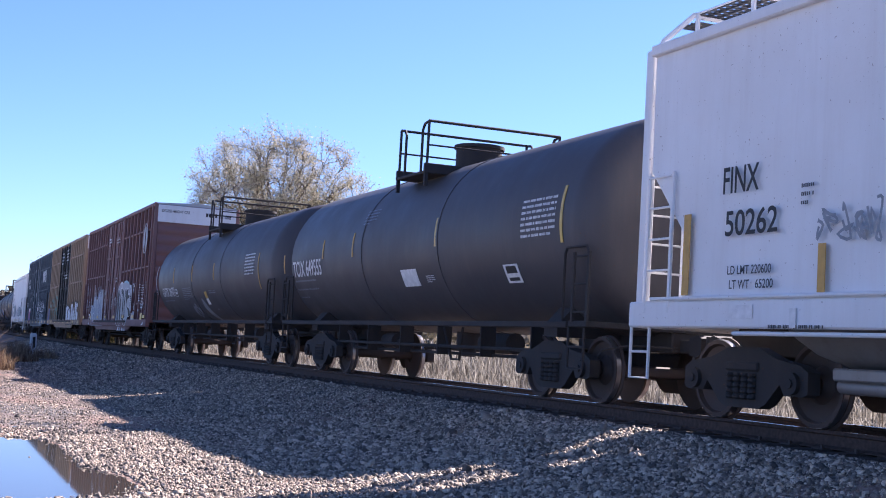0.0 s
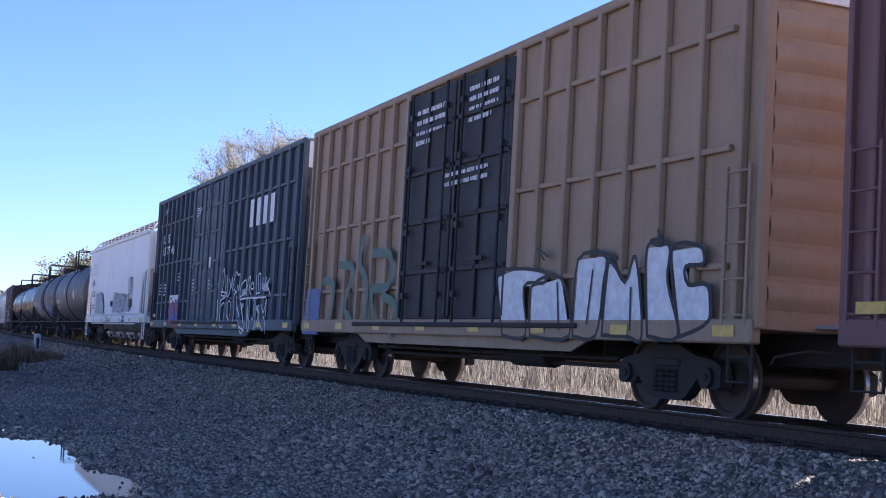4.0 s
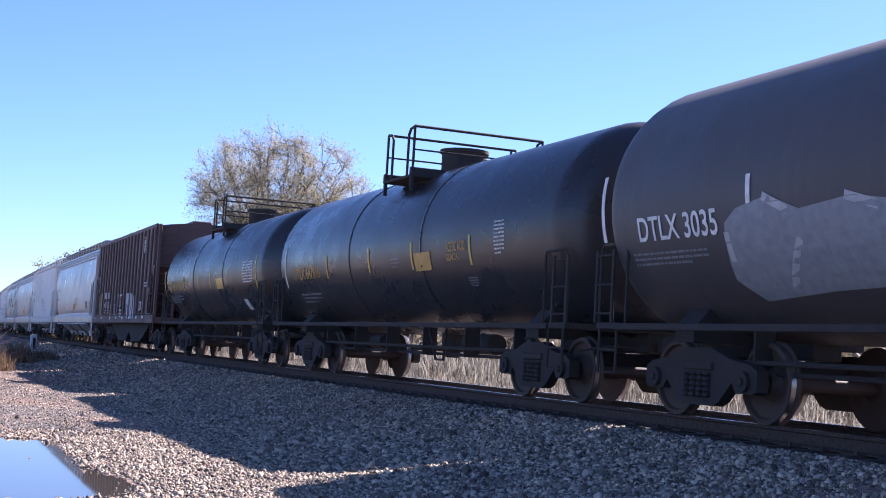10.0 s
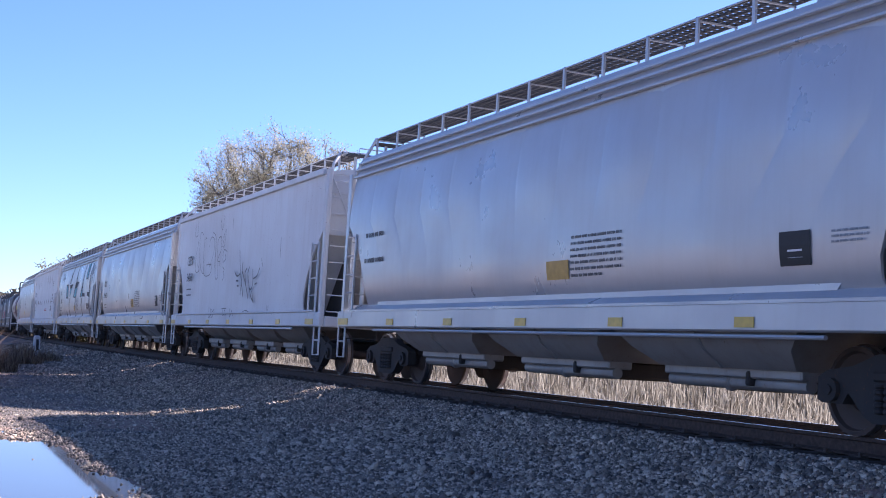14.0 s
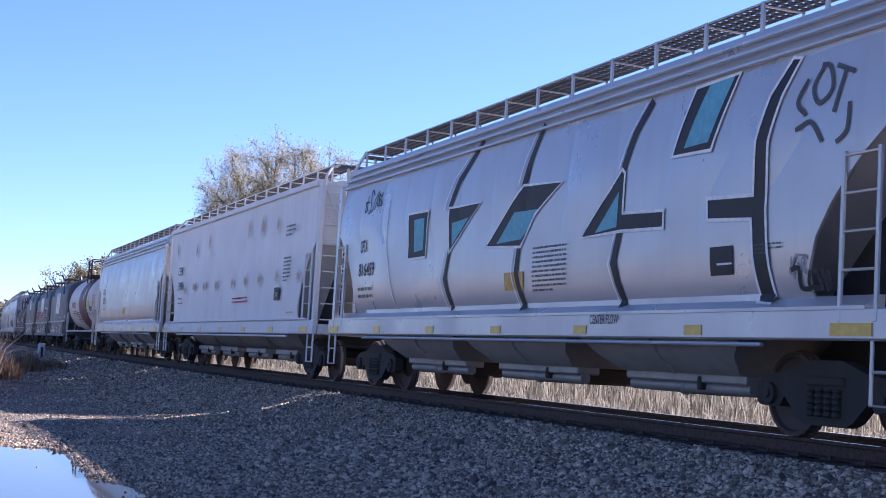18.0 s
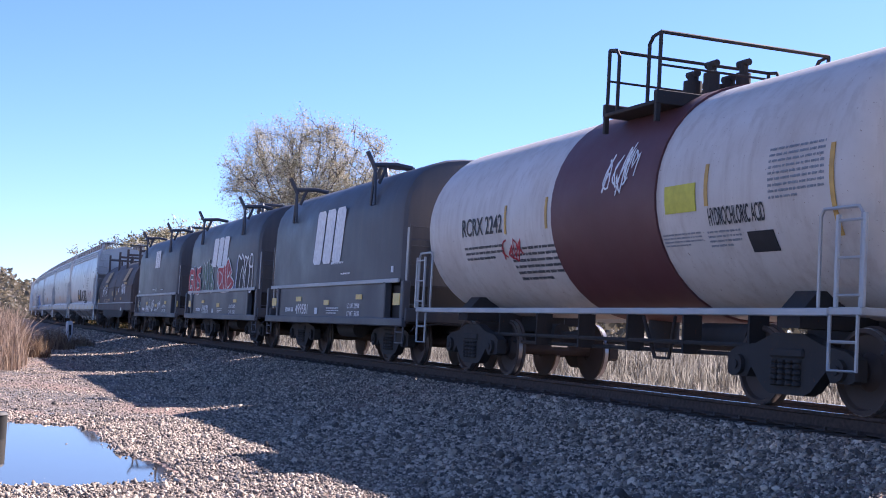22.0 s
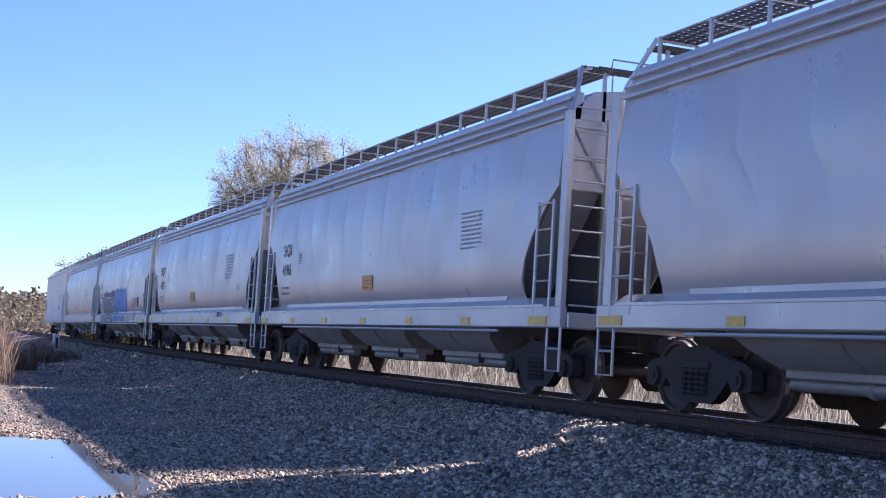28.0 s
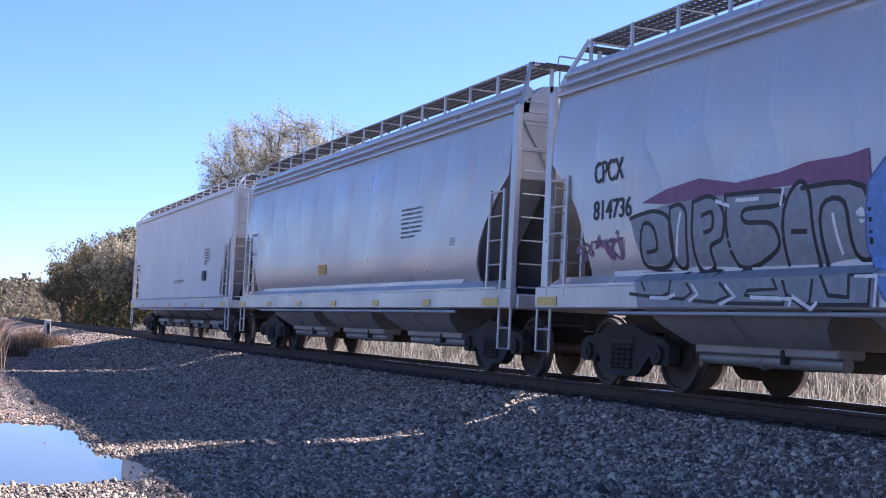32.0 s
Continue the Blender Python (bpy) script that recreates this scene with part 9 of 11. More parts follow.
spray(CARS[3][0], [(5.59, 2.38), (5.58, 2.24)], M["mark"], 1.521, 0.04)
spray(CARS[3][0], [(5.74, 2.37), (5.76, 2.24), (5.83, 2.36), (5.88, 2.25), (5.97, 2.39)], M["mark"], 1.521, 0.04)
spray(CARS[3][0], [(5.64, 2.20), (5.59, 2.08), (5.71, 2.20), (5.75, 2.07)], M["mark"], 1.521, 0.04)
spray(CARS[3][0], [(5.81, 2.20), (5.83, 2.07)], M["mark"], 1.521, 0.04)
spray(CARS[3][0], [(5.94, 1.59), (5.93, 1.43)], M["mark"], 1.521, 0.04)
spray(CARS[3][0], [(6.05, 1.60), (5.97, 1.49), (6.07, 1.43), (6.10, 1.51)], M["mark"], 1.521, 0.04)
spray(CARS[13][0], [(-3.91, 3.57), (-4.21, 3.67), (-4.38, 3.50), (-4.18, 2.78), (-3.66, 2.45), (-3.63, 2.88)], M["inkfade"], 1.574, 0.02)
spray(CARS[13][0], [(-3.44, 3.44), (-3.71, 3.40), (-3.63, 2.48), (-2.78, 2.39), (-2.65, 2.66), (-3.34, 2.68)], M["inkfade"], 1.574, 0.02)
spray(CARS[13][0], [(-3.06, 3.19), (-2.84, 3.45), (-2.41, 3.33), (-2.45, 2.99), (-2.82, 2.64), (-3.00, 2.76)], M["inkfade"], 1.574, 0.02)
spray(CARS[13][0], [(-2.74, 3.56), (-2.47, 3.53), (-2.22, 3.31), (-2.22, 2.55)], M["inkfade"], 1.574, 0.02)
spray(CARS[13][0], [(-2.22, 3.10), (-2.04, 2.31), (-1.74, 2.36), (-2.00, 3.22), (-1.61, 3.39), (-1.52, 3.04), (-1.87, 2.76), (-1.59, 2.70), (-1.57, 2.58)], M["inkfade"], 1.574, 0.02)
spray(CARS[13][0], [(-4.53, 3.48), (-4.78, 3.01), (-4.71, 2.55), (-4.24, 2.56), (-4.50, 2.76)], M["inkfade"], 1.574, 0.02)
spray(CARS[13][0], [(-1.34, 3.34), (-1.08, 3.56), (-1.14, 3.13), (-1.37, 3.12), (-1.28, 3.31)], M["inkfade"], 1.574, 0.02)
spray(CARS[13][0], [(-0.78, 2.94), (-1.13, 3.01), (-1.25, 2.85), (-1.19, 2.68), (-0.90, 2.75), (-0.97, 2.87)], M["inkfade"], 1.574, 0.02)
spray(CARS[13][0], [(-1.19, 2.55), (-0.98, 2.46), (-1.11, 2.39), (-0.96, 2.28), (-1.15, 2.20)], M["inkfade"], 1.574, 0.02)
spray(CARS[13][0], [(-5.08, 3.93), (-5.07, 3.62), (-4.75, 3.62), (-4.73, 4.02)], M["inkfade"], 1.574, 0.02)
spray(CARS[13][0], [(-1.77, 3.86), (-1.51, 3.56), (-1.35, 3.94)], M["inkfade"], 1.574, 0.02)
spray(CARS[13][0], [(-0.33, 3.80), (-0.28, 3.53)], M["inkfade"], 1.574, 0.02)
spray(CARS[13][0], [(4.59, 3.01), (4.61, 2.53)], M["inkfade"], 1.574, 0.02)
spray(CARS[13][0], [(2.92, 2.60), (3.10, 2.38)], M["inkfade"], 1.574, 0.02)
spray(CARS[13][0], [(0.65, 2.91), (0.87, 2.34), (1.30, 1.72)], M["inkfade"], 1.574, 0.04)
spray(CARS[13][0], [(0.24, 2.37), (0.52, 2.25), (0.81, 2.29)], M["inkfade"], 1.574, 0.04)
spray(CARS[13][0], [(0.45, 2.13), (0.71, 2.12)], M["inkfade"], 1.574, 0.04)
spray(CARS[13][0], [(0.58, 2.00), (0.76, 1.99)], M["inkfade"], 1.574, 0.04)
spray(CARS[13][0], [(1.05, 2.58), (1.06, 2.27), (0.99, 1.76)], M["inkfade"], 1.574, 0.04)
spray(CARS[13][0], [(1.07, 2.35), (1.55, 1.96), (1.80, 1.66)], M["inkfade"], 1.574, 0.04)
spray(CARS[13][0], [(1.51, 2.41), (1.37, 2.29), (1.55, 1.96), (1.80, 1.70)], M["inkfade"], 1.574, 0.04)
spray(CARS[13][0], [(1.77, 2.43), (1.68, 2.23), (2.08, 1.72), (2.41, 1.55)], M["inkfade"], 1.574, 0.04)
spray(CARS[13][0], [(2.13, 2.36), (2.22, 2.03), (2.07, 1.87), (1.86, 1.92)], M["inkfade"], 1.574, 0.04)
spray(CARS[13][0], [(2.18, 2.13), (2.58, 2.19), (2.80, 2.37)], M["inkfade"], 1.574, 0.04)
spray(CARS[13][0], [(2.41, 1.99), (2.60, 2.01)], M["inkfade"], 1.574, 0.04)
spray(CARS[13][0], [(2.18, 1.82), (2.37, 1.56)], M["inkfade"], 1.574, 0.04)
spray(CARS[13][0], [(-2.48, 1.49), (-2.47, 1.20), (-2.22, 1.28), (-2.31, 1.45)], M["inkfade"], 1.584, 0.02)
spray(CARS[13][0], [(-2.15, 1.41), (-2.15, 1.19), (-1.94, 1.28), (-1.83, 1.41), (-2.06, 1.34)], M["inkfade"], 1.584, 0.02)
spray(CARS[13][0], [(-0.93, 1.42), (-0.41, 1.43)], M["inkfade"], 1.584, 0.02)
spray(CARS[13][0], [(-0.81, 1.39), (-0.72, 1.22), (-0.54, 1.39), (-0.49, 1.23), (-0.37, 1.32)], M["inkfade"], 1.584, 0.02)
spray(CARS[13][0], [(3.74, 1.45), (3.80, 1.27), (3.89, 1.46)], M["inkfade"], 1.584, 0.02)
spray(CARS[13][0], [(-0.02, 1.41), (0.07, 1.20), (0.24, 1.37), (0.38, 1.22)], M["inkfade"], 1.584, 0.02)
spray(CARS[13][0], [(1.30, 1.30), (1.62, 1.35), (1.98, 1.33), (2.04, 1.28)], M["inkfade"], 1.584, 0.02)
stroke(CARS[14][0], [(-5.18, 2.59), (-4.93, 2.57), (-4.91, 2.30), (-5.15, 2.32), (-5.18, 2.59)], M["inkfade"], 1.572, 0.01)
lettering(CARS[14][0], "PLATE", -5.11, 2.49, 0.17, 0.05, M["inkfade"], 1.572, 0)
lettering(CARS[14][0], "C", -5.09, 2.37, 0.08, 0.10, M["ink"], 1.572, 0)
stroke(CARS[24][0], [(-5.18, 2.63), (-4.96, 2.61), (-4.94, 2.36), (-5.16, 2.38), (-5.18, 2.63)], M["inkfade"], 1.572, 0.01)
lettering(CARS[24][0], "PLATE", -5.12, 2.53, 0.14, 0.05, M["inkfade"], 1.572, 0)
lettering(CARS[24][0], "C", -5.11, 2.43, 0.08, 0.10, M["ink"], 1.572, 0)

spray(CARS[8][0], [(1.79, 2.20), (1.66, 1.83), (1.53, 1.44), (1.93, 1.31)], M["slate"], 1.600, 0.24)
spray(CARS[8][0], [(2.68, 2.09), (2.40, 1.99), (2.22, 1.67), (2.35, 1.51), (2.76, 1.34)], M["slate"], 1.600, 0.24)
spray(CARS[8][0], [(3.01, 2.23), (3.02, 1.96), (2.92, 1.70), (3.06, 1.49), (3.36, 1.29)], M["slate"], 1.600, 0.24)
spray(CARS[8][0], [(3.10, 1.88), (2.82, 1.84), (2.52, 1.80)], M["slate"], 1.600, 0.24)
spray(CARS[8][0], [(3.54, 2.09), (3.35, 1.84), (3.17, 1.59)], M["slate"], 1.600, 0.24)
spray(CARS[8][0], [(3.54, 2.09), (3.80, 2.15), (4.02, 2.01), (4.08, 1.78), (3.75, 1.70), (3.38, 1.66)], M["slate"], 1.600, 0.24)
spray(CARS[8][0], [(4.26, 2.22), (4.35, 1.94), (4.44, 1.67), (4.47, 1.41), (4.65, 1.27)], M["slate"], 1.600, 0.24)
spray(CARS[8][0], [(4.13, 1.78), (4.03, 1.52), (3.88, 1.24)], M["slate"], 1.600, 0.24)
spray(CARS[8][0], [(4.81, 1.94), (4.98, 1.95), (5.08, 1.83), (4.84, 1.77), (4.75, 1.83)], M["slate"], 1.600, 0.24)
spray(CARS[8][0], [(4.44, 1.67), (4.78, 1.59), (4.97, 1.49), (5.11, 1.45)], M["slate"], 1.600, 0.24)
spray(CARS[8][0], [(1.79, 2.20), (1.66, 1.83), (1.53, 1.44), (1.93, 1.31)], M["frost"], 1.604, 0.16)
spray(CARS[8][0], [(2.68, 2.09), (2.40, 1.99), (2.22, 1.67), (2.35, 1.51), (2.76, 1.34)], M["frost"], 1.604, 0.16)
spray(CARS[8][0], [(3.01, 2.23), (3.02, 1.96), (2.92, 1.70), (3.06, 1.49), (3.36, 1.29)], M["frost"], 1.604, 0.16)
spray(CARS[8][0], [(3.10, 1.88), (2.82, 1.84), (2.52, 1.80)], M["frost"], 1.604, 0.16)
spray(CARS[8][0], [(3.54, 2.09), (3.35, 1.84), (3.17, 1.59)], M["frost"], 1.604, 0.16)
spray(CARS[8][0], [(3.54, 2.09), (3.80, 2.15), (4.02, 2.01), (4.08, 1.78), (3.75, 1.70), (3.38, 1.66)], M["frost"], 1.604, 0.16)
spray(CARS[8][0], [(4.26, 2.22), (4.35, 1.94), (4.44, 1.67), (4.47, 1.41), (4.65, 1.27)], M["frost"], 1.604, 0.16)
spray(CARS[8][0], [(4.13, 1.78), (4.03, 1.52), (3.88, 1.24)], M["frost"], 1.604, 0.16)
spray(CARS[8][0], [(4.81, 1.94), (4.98, 1.95), (5.08, 1.83), (4.84, 1.77), (4.75, 1.83)], M["frost"], 1.604, 0.16)
spray(CARS[8][0], [(4.44, 1.67), (4.78, 1.59), (4.97, 1.49), (5.11, 1.45)], M["frost"], 1.604, 0.16)
shape(CARS[8][0], [(-5.04, 2.11), (-4.81, 2.25), (-4.25, 2.34), (-3.77, 2.17), (-2.97, 2.24), (-2.27, 2.13), (-2.13, 1.92), (-2.63, 1.42), (-3.65, 1.39), (-4.86, 1.31), (-5.16, 1.53)], M["greyspray"], 1.600)
spray(CARS[8][0], [(-4.32, 2.33), (-3.98, 2.18)], M["faded"], 1.604, 0.09)
spray(CARS[8][0], [(-3.06, 2.24), (-2.67, 2.13)], M["faded"], 1.604, 0.09)
spray(CARS[8][0], [(-2.50, 2.02), (-2.46, 1.72)], M["faded"], 1.604, 0.09)
spray(CARS[8][0], [(-5.04, 1.99), (-5.04, 1.74)], M["faded"], 1.604, 0.09)
spray(CARS[8][0], [(-3.86, 1.87), (-4.23, 1.44)], M["faded"], 1.604, 0.09)
shape(CARS[8][0], [(-0.90, 1.70), (-0.16, 1.69), (-0.41, 1.15), (-0.91, 1.13)], M["amber"], 1.600)
shape(CARS[23][0], [(-2.20, 1.51), (-2.22, 2.15), (-1.62, 2.17), (-1.46, 1.88), (-0.88, 1.86), (-0.89, 2.17), (0.16, 2.14), (0.45, 1.50)], M["ink"], 1.550)
shape(CARS[23][0], [(0.78, 1.48), (0.71, 2.05), (1.27, 2.06), (1.32, 1.61), (1.65, 1.49)], M["ink"], 1.550)
shape(CARS[23][0], [(1.83, 1.25), (1.69, 2.12), (2.17, 2.12), (2.59, 2.02), (2.86, 2.10), (3.53, 2.03), (3.80, 1.26)], M["ink"], 1.550)
shape(CARS[23][0], [(-1.39, 1.60), (-1.46, 1.86), (-0.87, 1.84), (-0.81, 1.59)], M["amber"], 1.556)
spray(CARS[23][0], [(1.77, 2.05), (1.99, 1.32), (2.35, 1.29)], M["mark"], 1.556, 0.03)
spray(CARS[23][0], [(2.44, 1.94), (2.40, 1.60), (2.75, 1.55), (2.74, 1.89), (2.44, 1.94)], M["mark"], 1.556, 0.03)
spray(CARS[23][0], [(2.93, 2.01), (2.88, 1.76), (3.18, 1.63), (3.02, 1.38)], M["mark"], 1.556, 0.03)
spray(CARS[23][0], [(3.27, 2.00), (3.46, 1.33)], M["mark"], 1.556, 0.03)
spray(CARS[23][0], [(3.34, 1.66), (3.61, 1.91)], M["mark"], 1.556, 0.03)
spray(CARS[23][0], [(3.46, 1.62), (3.78, 1.34)], M["mark"], 1.556, 0.03)
shape(CARS[15][0], [(-4.11, 3.08), (-3.16, 3.07), (-3.21, 2.29), (-4.05, 2.29)], M["ink"], 1.560)
stroke(CARS[15][0], [(-4.11, 3.08), (-3.16, 3.07), (-3.21, 2.29), (-4.05, 2.29), (-4.11, 3.08)], M["mark"], 1.640, 0.04)
shape(CARS[15][0], [(-3.79, 2.96), (-3.32, 2.96), (-3.34, 2.42), (-3.77, 2.40)], M["teal"], 1.600)
shape(CARS[15][0], [(-2.21, 3.03), (-0.98, 3.02), (-2.16, 2.30)], M["ink"], 1.560)
stroke(CARS[15][0], [(-2.21, 3.03), (-0.98, 3.02), (-2.16, 2.30), (-2.21, 3.03)], M["mark"], 1.640, 0.04)
shape(CARS[15][0], [(-2.07, 2.78), (-1.42, 2.82), (-2.05, 2.42)], M["teal"], 1.600)
shape(CARS[15][0], [(0.53, 3.13), (1.73, 3.06), (0.93, 2.68), (0.49, 2.25), (-0.71, 2.32)], M["ink"], 1.560)
stroke(CARS[15][0], [(0.53, 3.13), (1.73, 3.06), (0.93, 2.68), (0.49, 2.25), (-0.71, 2.32), (0.53, 3.13)], M["mark"], 1.640, 0.04)
shape(CARS[15][0], [(0.27, 2.76), (1.07, 2.75), (0.50, 2.36), (-0.32, 2.34)], M["teal"], 1.600)
shape(CARS[15][0], [(3.33, 3.05), (3.41, 2.99), (3.39, 2.50), (4.33, 2.46), (4.33, 2.25), (3.35, 2.28), (2.34, 2.26)], M["ink"], 1.560)
stroke(CARS[15][0], [(3.33, 3.05), (3.41, 2.99), (3.39, 2.50), (4.33, 2.46), (4.33, 2.25), (3.35, 2.28), (2.34, 2.26), (3.33, 3.05)], M["mark"], 1.640, 0.04)
shape(CARS[15][0], [(3.28, 2.78), (3.25, 2.34), (2.70, 2.30)], M["teal"], 1.600)
shape(CARS[15][0], [(4.81, 3.82), (5.65, 3.85), (5.28, 3.04), (4.46, 3.06)], M["ink"], 1.560)
stroke(CARS[15][0], [(4.81, 3.82), (5.65, 3.85), (5.28, 3.04), (4.46, 3.06), (4.81, 3.82)], M["mark"], 1.640, 0.04)
shape(CARS[15][0], [(5.10, 3.85), (5.55, 3.84), (5.21, 3.14), (4.72, 3.13)], M["teal"], 1.600)
shape(CARS[15][0], [(6.57, 3.84), (6.29, 3.49), (6.12, 3.03), (6.09, 2.47), (5.22, 2.51), (5.24, 2.27), (6.06, 2.22), (6.16, 1.37), (6.42, 1.35), (6.31, 2.30), (6.34, 3.00), (6.50, 3.46), (6.71, 3.81)], M["ink"], 1.560)
stroke(CARS[15][0], [(6.57, 3.84), (6.29, 3.49), (6.12, 3.03), (6.09, 2.47), (5.22, 2.51), (5.24, 2.27), (6.06, 2.22), (6.16, 1.37), (6.42, 1.35), (6.31, 2.30), (6.34, 3.00), (6.50, 3.46), (6.71, 3.81), (6.57, 3.84)], M["mark"], 1.640, 0.04)
stroke(CARS[15][0], [(-1.29, 4.01), (-1.95, 3.47), (-2.20, 3.00)], M["ink"], 1.560, 0.13)
stroke(CARS[15][0], [(-1.48, 4.03), (-2.15, 3.50), (-2.40, 3.02)], M["mark"], 1.640, 0.03)
stroke(CARS[15][0], [(-2.16, 2.30), (-2.32, 1.89), (-2.09, 1.44)], M["ink"], 1.560, 0.13)
stroke(CARS[15][0], [(-2.36, 2.31), (-2.52, 1.89), (-2.29, 1.44)], M["mark"], 1.640, 0.03)
stroke(CARS[15][0], [(0.88, 3.94), (0.66, 3.53), (0.53, 3.13)], M["ink"], 1.560, 0.13)
stroke(CARS[15][0], [(0.73, 3.96), (0.50, 3.55), (0.37, 3.14)], M["mark"], 1.640, 0.03)
stroke(CARS[15][0], [(0.44, 2.25), (0.38, 1.90), (0.57, 1.40)], M["ink"], 1.560, 0.13)
stroke(CARS[15][0], [(0.28, 2.26), (0.22, 1.91), (0.42, 1.40)], M["mark"], 1.640, 0.03)
stroke(CARS[15][0], [(3.83, 3.80), (3.55, 3.47), (3.35, 3.04)], M["ink"], 1.560, 0.13)
stroke(CARS[15][0], [(3.72, 3.82), (3.44, 3.48), (3.24, 3.06)], M["mark"], 1.640, 0.03)
stroke(CARS[15][0], [(3.33, 2.28), (3.20, 1.89), (3.38, 1.40)], M["ink"], 1.560, 0.13)
stroke(CARS[15][0], [(3.22, 2.28), (3.08, 1.89), (3.26, 1.40)], M["mark"], 1.640, 0.03)
stroke(CARS[15][0], [(-5.22, 3.53), (-5.21, 2.55), (-4.68, 1.46)], M["mark"], 1.640, 0.04)
spray(CARS[15][0], [(6.86, 3.55), (6.75, 3.34), (6.88, 3.20)], M["inkfade"], 1.600, 0.05)
spray(CARS[15][0], [(7.10, 3.66), (6.97, 3.46), (7.09, 3.28), (7.27, 3.40), (7.19, 3.63), (7.07, 3.67)], M["inkfade"], 1.600, 0.05)
spray(CARS[15][0], [(7.31, 3.62), (7.56, 3.52)], M["inkfade"], 1.600, 0.05)
spray(CARS[15][0], [(7.44, 3.56), (7.33, 3.17)], M["inkfade"], 1.600, 0.05)
spray(CARS[15][0], [(7.55, 3.21), (7.54, 2.96), (7.40, 2.86)], M["inkfade"], 1.600, 0.05)
spray(CARS[15][0], [(6.77, 3.06), (6.98, 3.11), (7.17, 2.90)], M["inkfade"], 1.600, 0.05)
spray(CARS[15][0], [(6.74, 1.67), (6.85, 1.68), (6.84, 1.50), (6.98, 1.48)], M["ink"], 1.600, 0.05)
spray(CARS[15][0], [(7.02, 1.64), (6.98, 1.51), (7.15, 1.49), (7.12, 1.64)], M["ink"], 1.600, 0.05)
spray(CARS[15][0], [(7.21, 1.65), (7.24, 1.47)], M["ink"], 1.600, 0.05)
spray(CARS[15][0], [(7.30, 1.63), (7.29, 1.48)], M["ink"], 1.600, 0.05)


def cling(ob, skin):
    """Lays flat paint and plates onto the wavy side of a rounded hopper."""
    m = ob.matrix_basis.copy()
    for o in [ob] + list(ob.children):
        bm = bmesh.new()
        bm.from_mesh(o.data)
        bm.transform(m)
        for axis_, step in ((2, 0.1), (0, 0.12)):
            vals = [v.co[axis_] for v in bm.verts]
            if len(bm.faces) < 120:
                for k in range(int((max(vals) - min(vals)) / step)):
                    co, no = Vector(), Vector()
                    co[axis_], no[axis_] = min(vals) + step * (k + 1), 1.0
                    bmesh.ops.bisect_plane(bm, geom=bm.verts[:] + bm.edges[:] + bm.faces[:], plane_co=co, plane_no=no)
        for v in bm.verts:
            v.co.y = -(skin(v.co.x, v.co.z) + 0.006 + min(max((-v.co.y - 1.53) * 0.08, 0.0), 0.009))
        bm.to_mesh(o.data)
        bm.free()
    ob.matrix_basis = Matrix()


DECALS = ("lettering", "stencil", "graffiti", "emblem", "sign", "tape", "painted_shape", "painted_stroke", "notice", "patched_paint")
for car, _, _ in CARS:
    if car.name in SKINS:
        for ob in list(car.children):
            if ob.name.split(".")[0] in DECALS:
                cling(ob, SKINS[car.name])

# paint and plates on the tanks follow their round
for i, (radius, zc) in {1: (1.5, 2.42), 2: (1.5, 2.42), 7: (1.6, 2.5), 8: (1.6, 2.5), 9: (1.52, 2.43), 10: (1.52, 2.43), 18: (1.48, 2.45)}.items():
    for ob in list(CARS[i][0].children):
        if ob.name.split(".")[0] in DECALS:
            xs = [(ob.matrix_basis @ v.co).x for v in ob.data.vertices]
            a, b = {7: (-0.9, -0.7), 8: (-0.75, 1.0), 18: (-0.7, 2.2)}.get(i, (0, 0))
            hug(ob, radius + (0.026 if a < (min(xs) + max(xs)) / 2 < b else 0.0), zc)


# ---- loose stones of the ballast ----
def raw_mesh(name, co, faces, mat, smooth=False):
    """A mesh from arrays of corners and equal-sized faces."""
    me = bpy.data.meshes.new(name)
    me.vertices.add(len(co))
    me.vertices.foreach_set("co", np.asarray(co, dtype=np.float32).ravel())
    k = faces.shape[1]
    me.loops.add(faces.size)
    me.loops.foreach_set("vertex_index", faces.astype(np.int32).ravel())
    me.polygons.add(len(faces))
    me.polygons.foreach_set("loop_start", np.arange(len(faces), dtype=np.int32) * k)
    if smooth:
        me.polygons.foreach_set("use_smooth", np.ones(len(faces), dtype=bool))
    me.update(calc_edges=True)
    me.materials.append(mat)
    return me


def stone_mat(name, a, b_, c):
    m, nt, b = mat_new(name)
    geo = nt.nodes.new("ShaderNodeNewGeometry")
    r = ramp(nt, geo.outputs["Random Per Island"], [(0.0, a), (0.55, b_), (1.0, c)])
    n = nd(nt, "ShaderNodeTexNoise", Scale=45.0, Detail=4.0)
    nt.links.new(geo.outputs["Position"], n.inputs["Vector"])
    r2 = ramp(nt, n.outputs[0], [(0.3, (0.6, 0.6, 0.6)), (0.7, (1, 1, 1))])
    nt.links.new(mix(nt, 1.0, r.outputs[0], r2.outputs[0], "MULTIPLY"), b.inputs["Base Color"])
    b.inputs["Roughness"].default_value = 0.75
    bp = nd(nt, "ShaderNodeBump", Strength=0.4, Distance=0.004)
    nt.links.new(n.outputs[0], bp.inputs["Height"])
    nt.links.new(bp.outputs[0], b.inputs["Normal"])
    return m


M["stone"] = stone_mat("crushed_stone", (0.06, 0.05, 0.042), (0.35, 0.285, 0.215), (0.84, 0.69, 0.51))
CUBE = np.array([(x, y, z) for x in (-1, 1) for y in (-1, 1) for z in (-1, 1)], float)
CUBE_F = np.array([(0, 1, 3, 2), (4, 6, 7, 5), (0, 4, 5, 1), (2, 3, 7, 6), (0, 2, 6, 4), (1, 5, 7, 3)])


